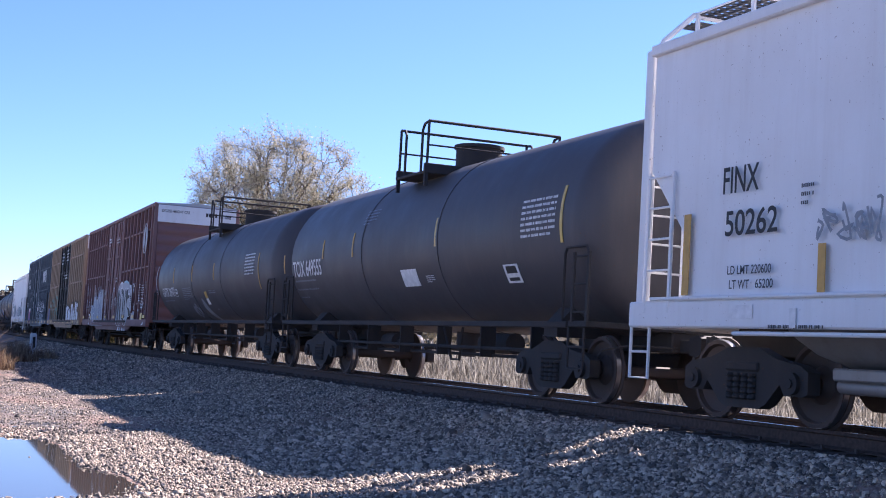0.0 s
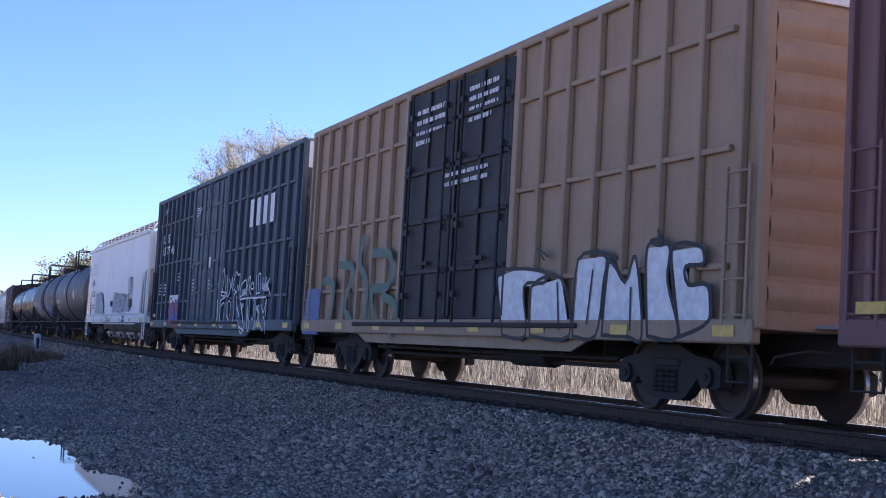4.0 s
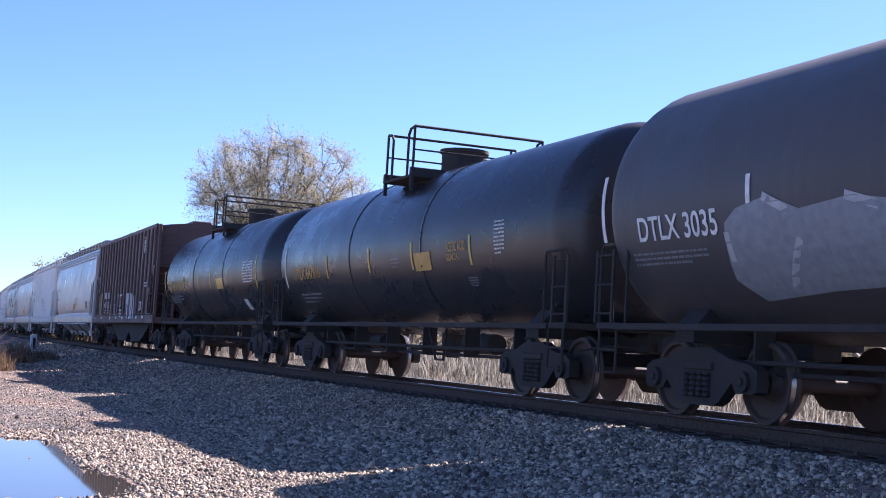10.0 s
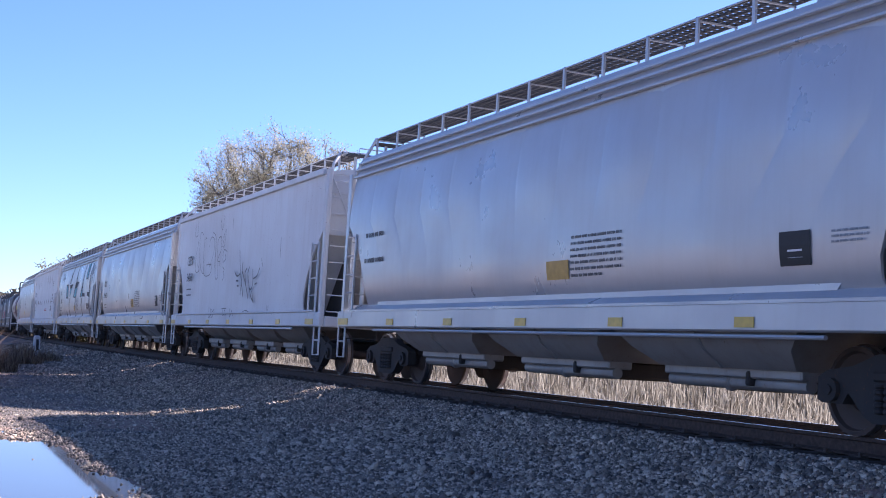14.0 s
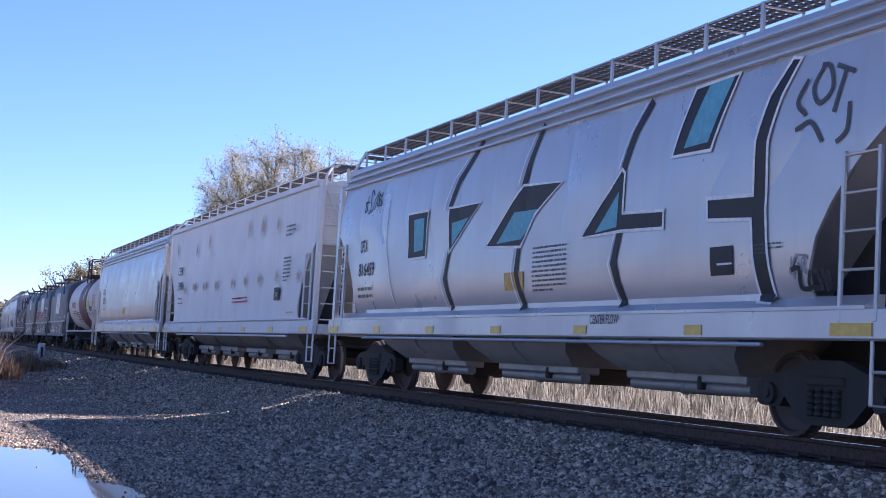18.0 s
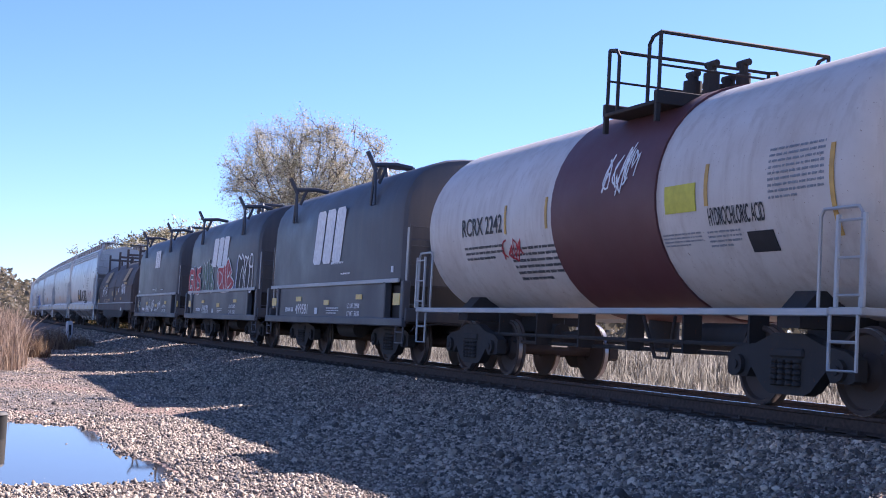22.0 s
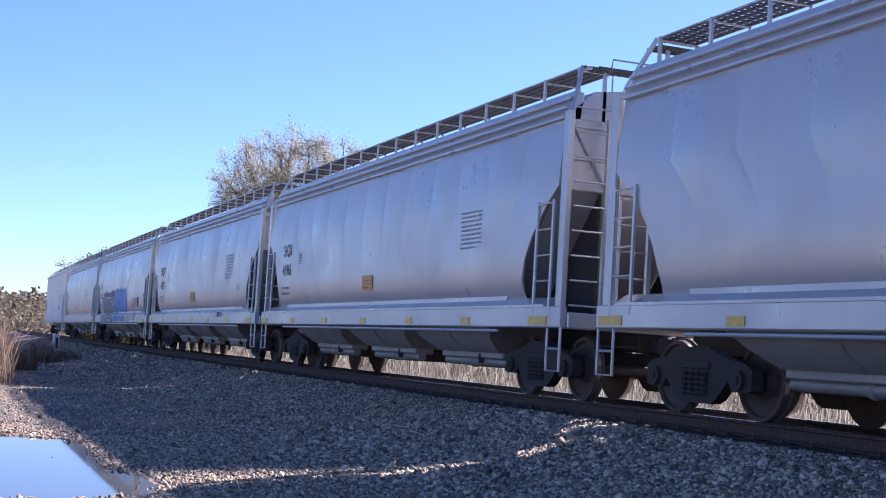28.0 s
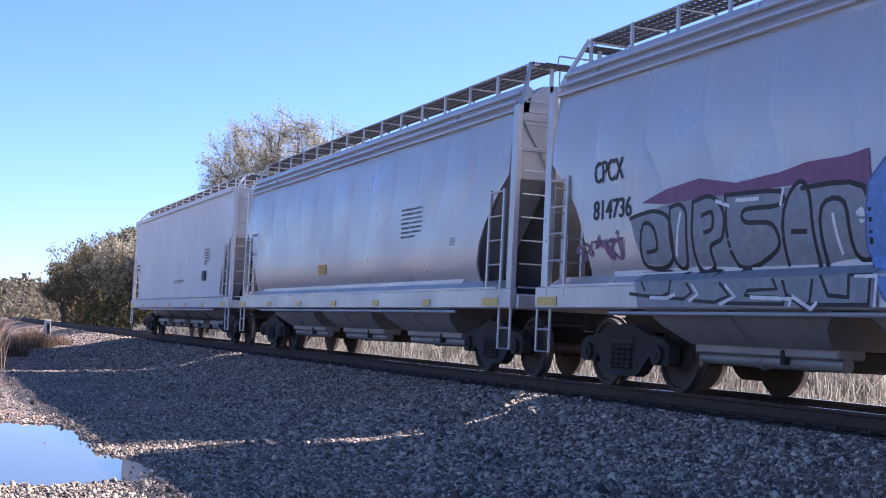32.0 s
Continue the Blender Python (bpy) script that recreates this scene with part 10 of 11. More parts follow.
OCTA = np.array([(1, 0, 0), (-1, 0, 0), (0, 1, 0), (0, -1, 0), (0, 0, 1), (0, 0, -1)], float) * 1.35
OCTA_F = np.array([(0, 2, 4), (2, 1, 4), (1, 3, 4), (3, 0, 4), (2, 0, 5), (1, 2, 5), (3, 1, 5), (0, 3, 5)])


def stones(n, x0, x1, w0, w1, size, rng, keep=None, form=CUBE):
    """Angular stones strewn x0..x1 along the track and w0..w1 metres from its middle towards the camera."""
    x = rng.uniform(x0, x1, n)
    d = np.maximum(BEND_X - x, 0)
    y = TRACK_Y + d * d * BEND / 2 - rng.uniform(w0, w1, n)
    ok = np.ones(n, bool) if keep is None else keep(x, y, rng)
    x, y = x[ok], y[ok]
    n = len(x)
    s = size * np.exp(rng.normal(0, 0.35, n)) * 0.5
    s = s * np.where(TRACK_Y - y > 5.6, 0.72, 1.0)
    sc = np.stack([s * rng.uniform(0.8, 1.35, n), s * rng.uniform(0.7, 1.1, n), s * rng.uniform(0.45, 0.8, n)], -1)
    k = len(form)
    v = form[None] * (1 + rng.uniform(-0.42, 0.22, (n, k, 1))) + rng.uniform(-0.22, 0.22, (n, k, 3))
    v = v * sc[:, None, :]
    q = rng.normal(0, 1, (n, 4))
    q[:, 0] += 1.2
    q /= np.linalg.norm(q, axis=1, keepdims=True)
    a, b, c, e = q.T
    R = np.stack([np.stack([1 - 2 * (c * c + e * e), 2 * (b * c - a * e), 2 * (b * e + a * c)], -1),
                  np.stack([2 * (b * c + a * e), 1 - 2 * (b * b + e * e), 2 * (c * e - a * b)], -1),
                  np.stack([2 * (b * e - a * c), 2 * (c * e + a * b), 1 - 2 * (b * b + c * c)], -1)], 1)
    v = np.einsum("nij,nkj->nki", R, v)
    z = ground_z(x, y) + s * rng.uniform(-0.25, 0.4, n)
    v += np.stack([x, y, z], -1)[:, None, :]
    return v


rng = np.random.default_rng(5)
inside = lambda x, y: puddle_depth(x, y) > 0.01
islet = lambda x, y: 0.006 + 0.10 * np.exp(-((x + 14.0 + 0.35 * np.sin(y * 5)) / 0.25) ** 2) * (y > 0.8) + 0.22 * np.exp(-((x + 11.25 + 0.2 * np.sin(y * 7)) / 0.3) ** 2)
dry = lambda x, y, r: ~inside(x, y) | (r.uniform(0, 1, len(x)) < islet(x, y))
edge = lambda x, y, r: dry(x, y, r) & (y > 0.03 * -x - 0.3) & ((TRACK_Y - y < 5.9) | (x > -17) | (r.uniform(0, 1, len(x)) < 0.42))
near = [stones(105000, -18.5, -9.2, 1.35, 9.6, 0.028, rng, edge), stones(9000, -9.3, -6.3, 1.35, 6.5, 0.028, rng)]
far = [stones(66000, -32, -18.5, 1.35, 9.2, 0.030, rng, edge, OCTA), stones(30000, -52, -32, 1.35, 8.5, 0.040, rng, edge, OCTA), stones(10000, -90, -52, 1.35, 8.0, 0.062, rng, edge, OCTA),
       stones(15000, -45, -6, -5.5, -1.3, 0.055, rng, None, OCTA), stones(6000, -30, -6, -0.7, 0.7, 0.05, rng, None, OCTA)]
for batch, faces in ((near, CUBE_F), (far, OCTA_F)):
    co = np.concatenate(batch)
    fa = (np.arange(len(co))[:, None, None] * co.shape[1] + faces[None]).reshape(-1, faces.shape[1])
    tagged(new("ballast", raw_mesh("ballast", co.reshape(-1, 3), fa, M["stone"])), "grey crushed stone heaped along the rails", "ballast", kind="stuff")


# ---- dry grass, reeds and brush ----
def leafy_mat(name, cols, trans=0.35, rough=0.7):
    m, nt, b = mat_new(name)
    geo = nt.nodes.new("ShaderNodeNewGeometry")
    r = ramp(nt, geo.outputs["Random Per Island"], [(i / (len(cols) - 1), c) for i, c in enumerate(cols)])
    nt.links.new(r.outputs[0], b.inputs["Base Color"])
    b.inputs["Roughness"].default_value = rough
    tr = nt.nodes.new("ShaderNodeBsdfTranslucent")
    nt.links.new(r.outputs[0], tr.inputs["Color"])
    mx = nt.nodes.new("ShaderNodeMixShader")
    mx.inputs[0].default_value = trans
    out = nt.nodes["Material Output"]
    nt.links.new(b.outputs[0], mx.inputs[1])
    nt.links.new(tr.outputs[0], mx.inputs[2])
    nt.links.new(mx.outputs[0], out.inputs["Surface"])
    return m


# straw tones spread wide: dark end paints shaded gaps, pale end sunlit stalks
M["straw"] = leafy_mat("dry_straw", [(0.06, 0.052, 0.042), (0.22, 0.205, 0.17), (0.47, 0.45, 0.385)], 0.42)
M["brush"] = leafy_mat("brown_brush", [(0.10, 0.07, 0.05), (0.28, 0.20, 0.14), (0.54, 0.42, 0.31)], 0.3)
M["russet"] = leafy_mat("russet_weeds", [(0.08, 0.05, 0.035), (0.20, 0.13, 0.08), (0.40, 0.30, 0.18)], 0.25)


def blades(x, y, h, width, lean, rng, base=None):
    """Bent blades of grass: two quads each."""
    n = len(x)
    z = ground_z(x, y) if base is None else base
    a = rng.uniform(0, 2 * np.pi, n)
    f = rng.uniform(0, 2 * np.pi, n)
    l = np.abs(rng.normal(0, lean, n))
    dx, dy = np.cos(f) * width / 2, np.sin(f) * width / 2
    p0 = np.stack([x, y, z - 0.03], -1)
    p1 = p0 + np.stack([np.cos(a) * l * h * 0.35, np.sin(a) * l * h * 0.35, h * 0.6], -1)
    p2 = p0 + np.stack([np.cos(a) * l * h, np.sin(a) * l * h, h * (1 - 0.25 * np.minimum(l, 1.5))], -1)
    d = np.stack([dx, dy, 0 * dx], -1)
    v = np.stack([p0 - d, p0 + d, p1 + d * 0.8, p1 - d * 0.8, p2 + d * 0.25, p2 - d * 0.25], 1)
    return v


BLADE_F = np.array([(0, 1, 2, 3), (3, 2, 4, 5)])


def grass(name, label, v, mat):
    co = v.reshape(-1, 3)
    fa = (np.arange(len(v))[:, None, None] * 6 + BLADE_F[None]).reshape(-1, 4)
    return tagged(new(name, raw_mesh(name, co, fa, mat)), label, "dry grass", kind="stuff")


n = 52000
x = -6 - 90 * rng.uniform(0, 1, n) ** 1.5
d = np.maximum(BEND_X - x, 0)
off = 4.6 + 9 * rng.uniform(0, 1, n) ** 1.3
clump = 0.5 + 0.5 * np.sin(x * 1.3 + 2 * np.sin(off * 1.1)) * np.sin(off * 1.7 + x * 0.37)
y = TRACK_Y + d * d * BEND / 2 + off
v = blades(x, y, rng.uniform(0.5, 1.5, n) * (0.45 + 0.75 * clump) * np.clip((off - 3.6) / 2.5, 0.25, 1), 0.022 + 0.00028 * -x, 0.28, rng)
grass("reeds", "tall dry tan reeds in the ditch behind the track", v, M["straw"])
n = 9000
x = -7 - 60 * rng.uniform(0, 1, n) ** 1.3
y = TRACK_Y + np.maximum(BEND_X - x, 0) ** 2 * BEND / 2 + rng.uniform(2.4, 5.2, n)
grass("grass", "short bleached grass along the far side of the track", blades(x, y, rng.uniform(0.08, 0.4, n), 0.02, 0.8, rng), M["straw"])

# brush on the near side, left of the gravel
n = 15000
x = -31 - 28 * rng.uniform(0, 1, n) ** 0.8
y = -x * rng.uniform(0.012, 0.062, n) + rng.normal(0, 0.12, n)
v = blades(x, y, rng.uniform(0.5, 1.85, n) * (0.6 + 0.4 * np.sin(x * 1.9) * np.sin(y * 3.1 + 1)), 0.02, 0.45, rng)
grass("brush", "tangle of dry brown brush beside the gravel", v, M["brush"])
n = 5000
x = -60 - 160 * rng.uniform(0, 1, n)
y = -x * rng.uniform(0.0, 0.05, n)
grass("brush", "dry scrub along the edge of the yard", blades(x, y, rng.uniform(0.5, 1.6, n), 0.06, 0.4, rng), M["brush"])


def weed(x0, y0, rad, h, n, mat, label):
    a, r = rng.uniform(0, 2 * np.pi, n), rad * np.sqrt(rng.uniform(0, 1, n))
    x, y = x0 + r * np.cos(a) * 1.6, y0 + r * np.sin(a)
    v = blades(x, y, h * rng.uniform(0.4, 1.0, n) * (1.05 - 0.6 * (r / rad) ** 2), 0.018, 0.5, rng)
    co = v.reshape(-1, 3)
    fa = (np.arange(len(v))[:, None, None] * 6 + BLADE_F[None]).reshape(-1, 4)
    tagged(new("bush", raw_mesh("bush", co, fa, mat)), label, "bush")


weed(-51.0, 4.4, 0.75, 1.0, 900, M["russet"], "low russet weeds beside the marker post")
weed(-42.0, 2.95, 0.6, 0.9, 700, M["russet"], "dry russet bush at the edge of the gravel")
weed(-53.4, 5.6, 0.5, 0.6, 400, M["russet"], "low russet weeds beside the marker post")

# marker post
post = thing("marker_post", "white concrete marker post beside the track", "marker post", m=pose(-53.10, 5.11, float(ground_z(np.array(-53.10), np.array(5.11))), 1.5, -2.0, 10))
part("post", MB().box(-0.11, 0.11, -0.11, 0.11, -0.2, 0.96, 0.02).loft([[(-0.10, -0.10, 0.96), (0.10, -0.10, 0.96), (0.10, 0.10, 0.96), (-0.10, 0.10, 0.96)], [(-0.06, -0.06, 1.0), (0.06, -0.06, 1.0), (0.06, 0.06, 1.0), (-0.06, 0.06, 1.0)]]), paint("whitewashed_concrete", (0.62, 0.63, 0.64), (0.25, 0.22, 0.2), 0.5, 0.8), post)
part("number_plate", MB().box(0.112, 0.118, -0.05, 0.05, 0.45, 0.85), M["ink"], post, "dark faded marking")

# black stump at the puddle
stump = thing("bollard", "short black bollard standing in the puddle", "bollard", m=pose(-14.8, 0.68, PUDDLE_Z - 0.03))
part("post", MB().cyl((0, 0, -0.05), (0, 0, 0.285), 0.18, 24), paint("black_rubber", (0.008, 0.008, 0.008), (0.02, 0.018, 0.017), 0.4, 0.7), stump)
part("cap", MB().cyl((0, 0, 0.285), (0, 0, 0.315), 0.185, 24, 0.16), paint("black_cap", (0.012, 0.012, 0.012), (0.025, 0.022, 0.02), 0.4, 0.6), stump)


# ---- trees ----
M["bark"] = paint("grey_brown_bark", (0.13, 0.11, 0.095), (0.05, 0.04, 0.03), 0.6, 0.9, 0.3, bump=0.6)
M["leaf_pale"] = leafy_mat("pale_tan_and_olive_leaves", [(0.16, 0.15, 0.09), (0.31, 0.30, 0.19), (0.41, 0.36, 0.24), (0.64, 0.61, 0.49)], 0.45)
M["leaf_dark"] = leafy_mat("dull_green_leaves", [(0.035, 0.045, 0.018), (0.09, 0.085, 0.035), (0.24, 0.17, 0.07)], 0.3)
M["leaf_olive"] = leafy_mat("tan_and_olive_leaves", [(0.06, 0.06, 0.03), (0.15, 0.135, 0.07), (0.34, 0.29, 0.17)], 0.4)
M["leaf_far"] = leafy_mat("grey_brown_far_leaves", [(0.09, 0.085, 0.06), (0.17, 0.15, 0.10), (0.27, 0.23, 0.16)], 0.3)


def tree(x, y, height, spread, seed, leaf_mat, leaves, label, leaf=0.14, trunk=0.22, depth=5, low=0.25, twist=0.55):
    rnd = random.Random(seed)
    ob = thing("tree", label, "tree", "trees along the track", pose(x, y, float(ground_z(np.array(x), np.array(y))) - 0.1))
    wood, tips = MB(), []

    def grow(p, d, length, r, k):
        pts, q, dd = [p], p.copy(), d.copy()
        for i in range(3):
            dd = (dd + Vector((rnd.uniform(-1, 1), rnd.uniform(-1, 1), rnd.uniform(-0.4, 0.7))) * 0.16).normalized()
            q = q + dd * length / 3
            pts.append(q.copy())
        n = 7 if k == 0 else (5 if k < 3 else 3)
        u = None
        rings = []
        for i, pp in enumerate(pts):
            t = (pts[min(i + 1, 3)] - pts[max(i - 1, 0)]).normalized()
            u = t.orthogonal().normalized() if u is None else (u - t * u.dot(t)).normalized()
            w = t.cross(u)
            rr = r * (1 - 0.3 * i / 3)
            rings.append([pp + (u * math.cos(2 * math.pi * j / n) + w * math.sin(2 * math.pi * j / n)) * rr for j in range(n)])
        wood.loft(rings, cap=False)
        if k >= depth - 2:
            tips.extend([pts[2], pts[3]])
        if k < depth:
            m = 3 if k in (0, 1) else rnd.choice((2, 3, 3))
            for i in range(m):
                a = 2 * math.pi * (i + rnd.uniform(-0.2, 0.2)) / m + k
                side = dd.orthogonal().normalized()
                side = Matrix.Rotation(a, 3, dd) @ side
                nd_ = (dd + side * rnd.uniform(twist * 0.6, twist * 1.4)).normalized()
                nd_ = Vector((nd_.x * spread, nd_.y * spread, nd_.z + 0.08)).normalized()
                grow(pts[3] if i < 2 else pts[2], nd_, length * rnd.uniform(0.66, 0.86), r * 0.62, k + 1)
    for s in range(3 if low < 0.2 else 2):
        grow(Vector((rnd.uniform(-0.2, 0.2), rnd.uniform(-0.2, 0.2), 0)), Vector((rnd.uniform(-0.3, 0.3), rnd.uniform(-0.3, 0.3), 1)).normalized(), height * low * 0.9, trunk * rnd.uniform(0.7, 1), 0)
    zs = max(t.z for t in tips)
    f = height / zs
    wood.v = [(a * f, b * f, c * f) for a, b, c in wood.v]
    part("trunk", wood, M["bark"], ob, "grey-brown trunk and bare twigs", smooth=60)
    r2 = np.random.default_rng(seed)
    tp = np.array([tuple(t * f) for t in tips])
    pick = r2.integers(0, len(tp), leaves)
    c = tp[pick] + np.clip(r2.normal(0, 1, (leaves, 3)), -1.6, 1.6) * 0.024 * height * np.array([1, 1, 0.8])
    u = r2.normal(0, 1, (leaves, 3))
    u /= np.linalg.norm(u, axis=1, keepdims=True)
    w = np.cross(u, r2.normal(0, 1, (leaves, 3)))
    w /= np.linalg.norm(w, axis=1, keepdims=True)
    s = leaf * r2.uniform(0.5, 1.2, (leaves, 1))
    v = np.stack([c - u * s * 0.6, c - w * s * 0.35, c + u * s * 0.6, c + w * s * 0.35], 1).reshape(-1, 3)
    part("crown", raw_mesh("crown", v, np.arange(len(v)).reshape(-1, 4), leaf_mat), None, ob, "sparse autumn leaves")
    return ob


def dome_tree(x, y, foot, cz, rx, rz, seed, leaf_mat, leaves, label, leaf=0.15, shift=0.0):
    """A tree whose limbs fan out into a wide, airy dome."""
    rnd = random.Random(seed)
    z0 = float(ground_z(np.array(x), np.array(y))) - 0.1
    ob = thing("tree", label, "tree", "trees along the track", pose(x, y, z0))
    wood, twigs = MB(), []
    mid = Vector((0, shift, cz - z0))

    def limb(p, q, bow, r0, r1, n, k):
        pts = []
        for i in range(k + 1):
            u = i / k
            w = Vector((rnd.uniform(-1, 1), rnd.uniform(-1, 1), rnd.uniform(-1, 1))) * (q - p).length * 0.05 * (0 < i < k)
            pts.append(p.lerp(q, u) + Vector((0, 0, bow * 4 * u * (1 - u))) + w)
        u0, rings = None, []
        for i, pp in enumerate(pts):
            t = (pts[min(i + 1, k)] - pts[max(i - 1, 0)]).normalized()
            u0 = t.orthogonal().normalized() if u0 is None else (u0 - t * u0.dot(t)).normalized()
            w = t.cross(u0)
            r = r0 + (r1 - r0) * i / k
            rings.append([pp + (u0 * math.cos(2 * math.pi * j / n) + w * math.sin(2 * math.pi * j / n)) * r for j in range(n)])
        wood.loft(rings, cap=False)
        return pts

    fork = Vector((0, shift * 0.3, foot))
    limb(Vector((0, 0, 0)), fork, 0, 0.30, 0.2, 9, 4)
    for i in range(36):
        a = 2.399 * i + rnd.uniform(-0.3, 0.3)
        up = -0.22 + 1.16 * ((i + 0.5) / 36)
        c = math.sqrt(max(0.05, 1 - up * up))
        rr = rnd.uniform(0.80, 0.95)
        tip = mid + Vector((rx * c * math.cos(a), rx * c * math.sin(a), rz * up)) * rr
        main = limb(fork.lerp(Vector((0, 0, foot * 0.8)), rnd.random()), tip, 0.35 * (1 - up), 0.085, 0.014, 6, 6)
        twigs += [(main[4], main[6])] * 5
        for j in range(15):
            k = rnd.randint(1, 5)
            s = main[k].lerp(main[k + 1], rnd.random())
            d = ((tip - fork).normalized() * 0.55 + Vector((rnd.gauss(0, 1), rnd.gauss(0, 1), rnd.gauss(0.25, 0.85))) * 0.8).normalized()
            e = s + d * rnd.uniform(0.18, 0.40) * rx
            o = e - mid
            f = math.sqrt((o.x / rx) ** 2 + (o.y / rx) ** 2 + (o.z / rz) ** 2)
            if f > 1.0:
                e = mid + o / f * rnd.uniform(0.9, 1.04)
            sub = limb(s, e, 0.1, 0.028, 0.009, 4, 4)
            twigs += [(sub[2], sub[4])]
            for m in range(6):
                k2 = rnd.randint(1, 3)
                s2 = sub[k2].lerp(sub[k2 + 1], rnd.random())
                d = ((e - s).normalized() + Vector((rnd.gauss(0, 1), rnd.gauss(0, 1), rnd.gauss(0.2, 0.9))) * 0.55).normalized()
                tw = limb(s2, s2 + d * rnd.uniform(0.35, 0.8), 0.03, 0.012, 0.006, 3, 2)
                o = tw[2] - mid
                if math.hypot(o.x / rx, o.y / rx, o.z / rz) > rnd.uniform(0.2, 0.75):
                    twigs.append((tw[0], tw[2]))
    part("trunk", wood, M["bark"], ob, "grey-brown trunk and bare twigs", smooth=60)
    r2 = np.random.default_rng(seed)
    p0, p1 = np.array([tuple(t[0]) for t in twigs]), np.array([tuple(t[1]) for t in twigs])
    pick = r2.integers(0, len(p0), leaves)
    u = r2.uniform(0.2, 1.15, (leaves, 1))
    c = p0[pick] * (1 - u) + p1[pick] * u + r2.normal(0, 0.21, (leaves, 3))
    u = r2.normal(0, 1, (leaves, 3))
    u /= np.linalg.norm(u, axis=1, keepdims=True)
    w = np.cross(u, r2.normal(0, 1, (leaves, 3)))
    w /= np.linalg.norm(w, axis=1, keepdims=True)
    s = leaf * r2.uniform(0.5, 1.2, (leaves, 1))
    v = np.stack([c - u * s * 0.6, c - w * s * 0.35, c + u * s * 0.6, c + w * s * 0.35], 1).reshape(-1, 3)
    part("crown", raw_mesh("crown", v, np.arange(len(v)).reshape(-1, 4), leaf_mat), None, ob, "sparse pale autumn leaves")
    return ob


dome_tree(-76.5, 20.6, 5.6, 8.9, 5.6, 4.2, 11, M["leaf_pale"], 100000, "spreading tree with sparse pale autumn leaves", 0.085)
tree(-90.0, 25.2, 8.2, 1.0, 4, M["leaf_pale"], 2200, "thin tree with few pale leaves", 0.15, 0.12, 5, 0.24, 0.5)
tree(-92.0, 18.6, 8.6, 1.1, 21, M["leaf_pale"], 3500, "small tree with yellow-green leaves", 0.16, 0.12, 5, 0.22, 0.6)
for i, (x, y, h) in enumerate(((-104, 17.0, 9.0), (-112, 17.4, 8.4), (-121, 17.8, 9.4), (-130, 18.0, 9.0), (-140, 18.2, 9.4), (-150, 18.4, 9.0), (-161, 18.6, 8.0), (-171, 18.4, 6.4))):
    tree(x, y, h, 1.0, 31 + i, M["leaf_olive"] if i > 1 else M["leaf_pale"], 13000, "bushy tree with dull green and tan leaves beside the track", 0.19, 0.13, 5, 0.14, 0.6)


# thicket at the foot of the trees and the far woods
def thicket(name, label, mat, n, xs, ys, hs, size, seed):
    r = np.random.default_rng(seed)
    x = r.uniform(*xs, n)
    t = r.uniform(0, 1, n)
    y = ys(x, t)
    h = hs(x, y)
    z = ground_z(x, y) + h * r.uniform(0, 1, n) ** 0.8
    c = np.stack([x, y, z], -1)
    u = r.normal(0, 1, (n, 3))
    u /= np.linalg.norm(u, axis=1, keepdims=True)
    w = np.cross(u, r.normal(0, 1, (n, 3)))
    w /= np.linalg.norm(w, axis=1, keepdims=True)
    s = size * r.uniform(0.5, 1.3, (n, 1))
    v = np.stack([c - u * s, c - w * s * 0.5, c + u * s, c + w * s * 0.5], 1).reshape(-1, 3)
    return tagged(new(name, raw_mesh(name, v, np.arange(len(v)).reshape(-1, 4), mat)), label, "undergrowth", kind="stuff")


curve_y = lambda x: TRACK_Y + np.maximum(BEND_X - x, 0) ** 2 * BEND / 2
thicket("undergrowth", "dark tangled undergrowth below the trees", M["leaf_dark"], 26000, (-178, -98), lambda x, t: curve_y(x) + 5.0 + 5 * t, lambda x, y: 3.2 + 1.0 * np.sin(x * 0.7) + 0.8 * np.sin(x * 1.9 + y), 0.2, 3)
# below y = 0 this scrub is unseen, added to darken the far hoppers' reflections
thicket("undergrowth", "grey leafless scrub in the distance", M["leaf_far"], 45000, (-330, -185), lambda x, t: -55 + t * (curve_y(x) + 95), lambda x, y: 3.5 + 1.6 * np.sin(x * 0.31 + y * 0.2) + 1.0 * np.sin(y * 0.7), 0.4, 6)
thicket("woods", "line of far woods on the horizon", M["leaf_far"], 60000, (-470, -380), lambda x, t: -60 + 330 * t, lambda x, y: 11.5 + 2.0 * np.sin(y * 0.13) + 1.4 * np.sin(y * 0.41 + 1) + 0.8 * np.sin(y * 1.3), 0.9, 8)
thicket("undergrowth", "hazy scrub behind the reeds", M["leaf_far"], 24000, (-95, 10), lambda x, t: curve_y(x) + 22 + 10 * t, lambda x, y: 2.7 + 0.7 * np.sin(x * 0.5) + 0.4 * np.sin(x * 1.7), 0.34, 9)


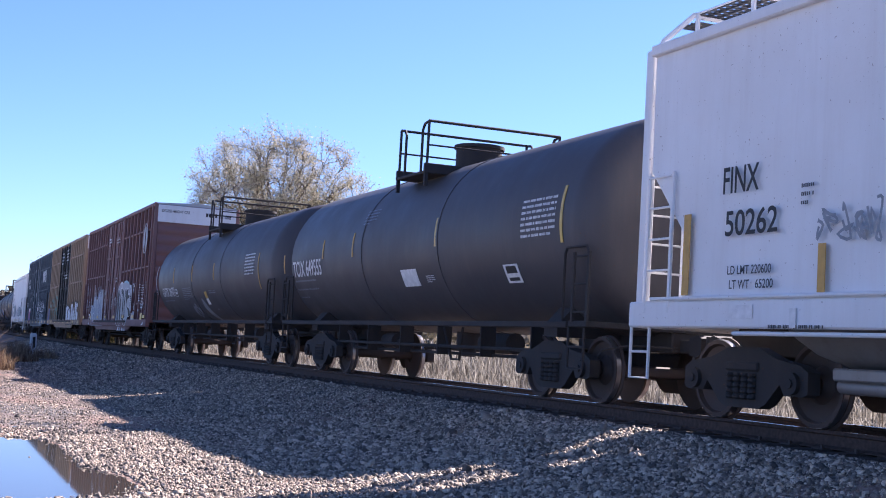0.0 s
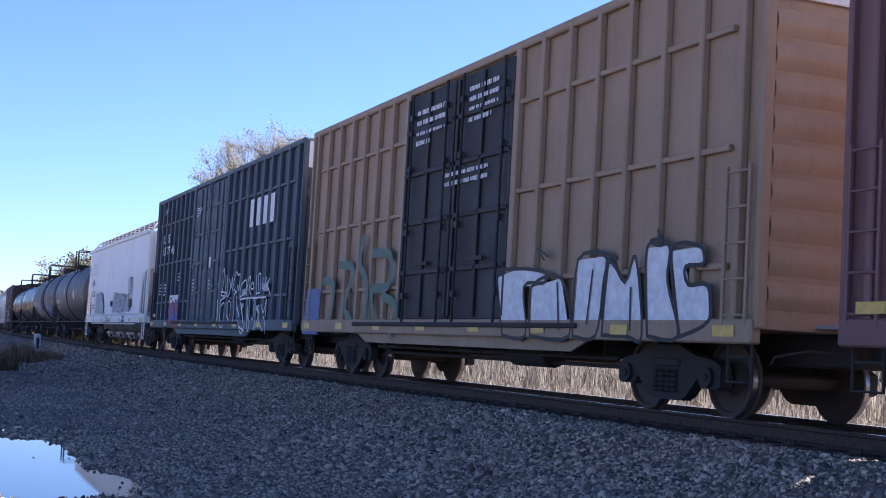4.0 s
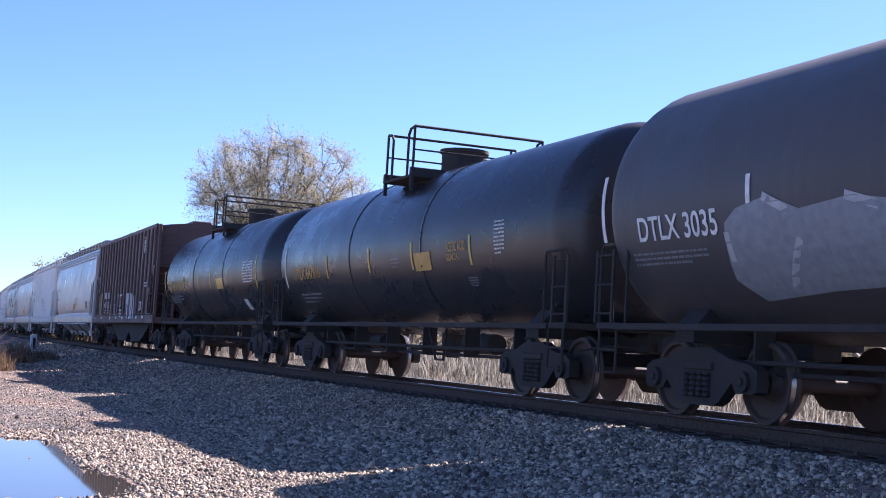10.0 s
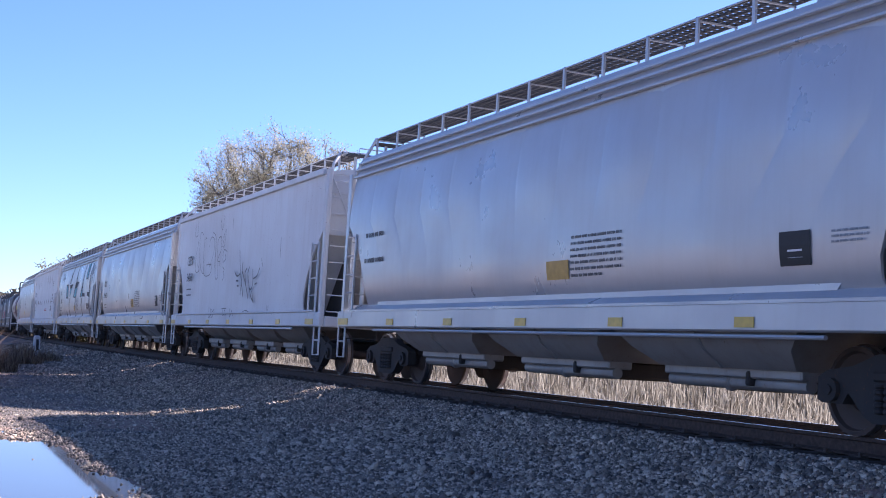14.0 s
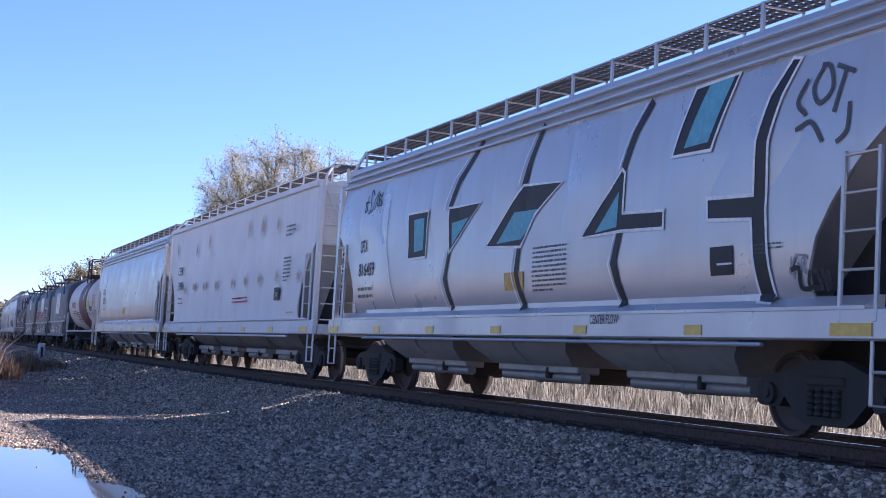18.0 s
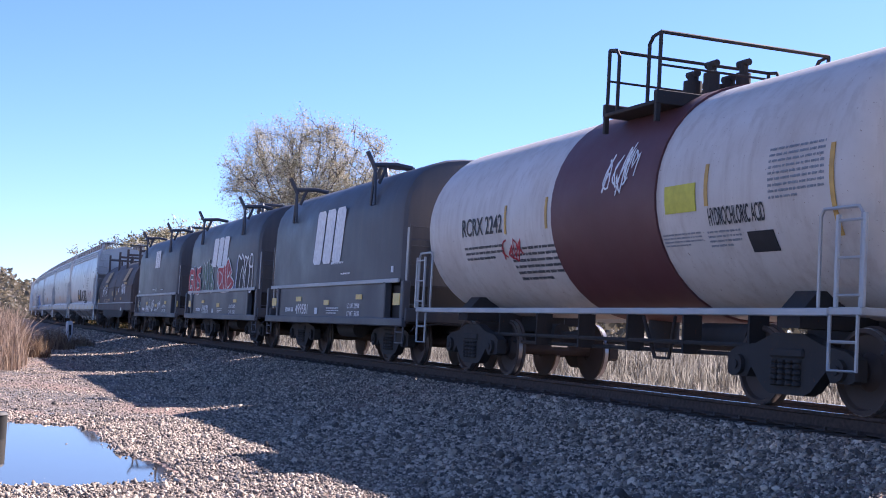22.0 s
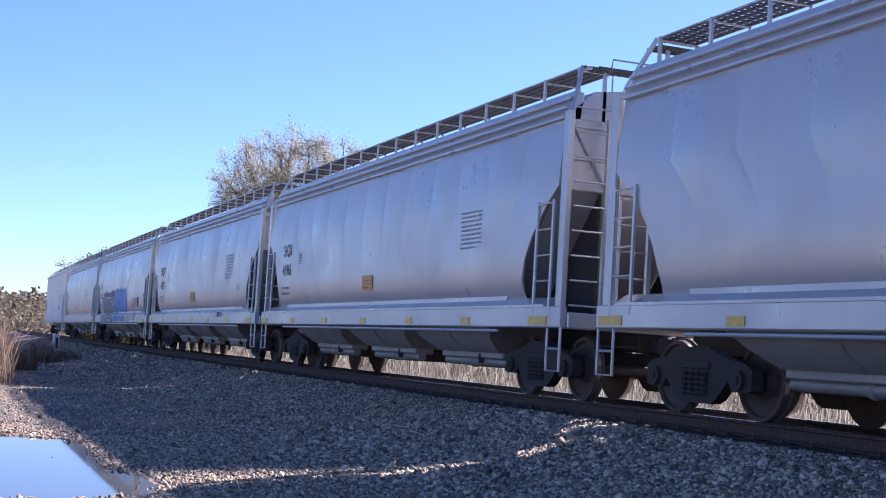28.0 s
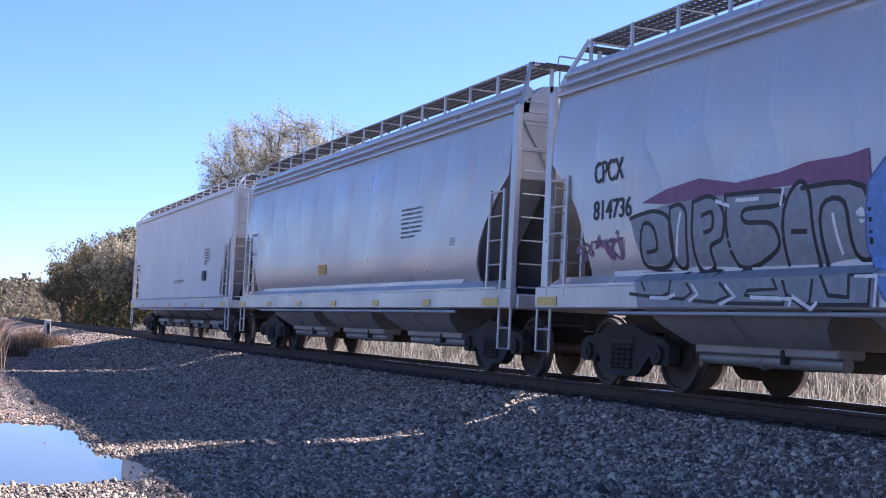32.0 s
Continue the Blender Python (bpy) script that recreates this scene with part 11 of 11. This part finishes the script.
# ---- the run of the train ----
RUN = [(0, 0), (1, 13.12), (2, 26.77), (3, 40.35), (3.5, 47.13), (5.5, 74.44), (6, 81.43), (7, 95.26),
       (8, 108.61), (9, 122.08), (10, 135.37), (11, 148.74), (12, 161.97), (13, 174.74), (13.5, 181.2), (15.5, 207.41),
       (16, 214.05), (17, 227.26), (18, 239.61), (19, 253.57), (20, 266.43), (21, 279.59), (22, 292.55), (23, 305.47),
       (24, 318.46), (25, 331.16), (26, 344.1), (26.5, 350.56), (28.5, 376.12), (29, 382.4), (30, 395.13), (31, 408.44),
       (32, 420.97)]


def gone(t):
    """Metres the train has gone at t seconds: a smooth curve through RUN."""
    ts, ds = [r[0] for r in RUN], [r[1] for r in RUN]
    k = min(max(int(np.searchsorted(ts, t, side="right")) - 1, 0), len(ts) - 2)
    sl = lambda i: (ds[min(i + 1, len(ts) - 1)] - ds[max(i - 1, 0)]) / (ts[min(i + 1, len(ts) - 1)] - ts[max(i - 1, 0)])
    h = ts[k + 1] - ts[k]
    u = (t - ts[k]) / h
    return (2 * u ** 3 - 3 * u ** 2 + 1) * ds[k] + (u ** 3 - 2 * u ** 2 + u) * h * sl(k) + (-2 * u ** 3 + 3 * u ** 2) * ds[k + 1] + (u ** 3 - u ** 2) * h * sl(k + 1)


def car_pose(s, half):
    a, _ = on_track(s + half)
    b, _ = on_track(s - half)
    d = a - b
    c = (a + b) / 2
    return pose(c.x, c.y, c.z, 0, 0, math.degrees(math.atan2(d.y, d.x)))


def motions():
    for wx, sets in WHEELS.items():
        # every wheelset rolls with the train; alike ones share their keys
        walk(sets[0], [(i / FPS, pose(wx, 0, WR) @ Matrix.Rotation(gone(i / FPS) / WR, 4, "Y")) for i in range(32 * FPS + 1)])
        for o in sets[1:]:
            o.rotation_mode = "QUATERNION"
            o.animation_data_create().action = sets[0].animation_data.action
            o.animation_data.action_slot = sets[0].animation_data.action_slot
    for car, mid, half in CARS:
        walk(car, [(i * 0.5, car_pose(mid + gone(i * 0.5), half)) for i in range(65)])


motions()
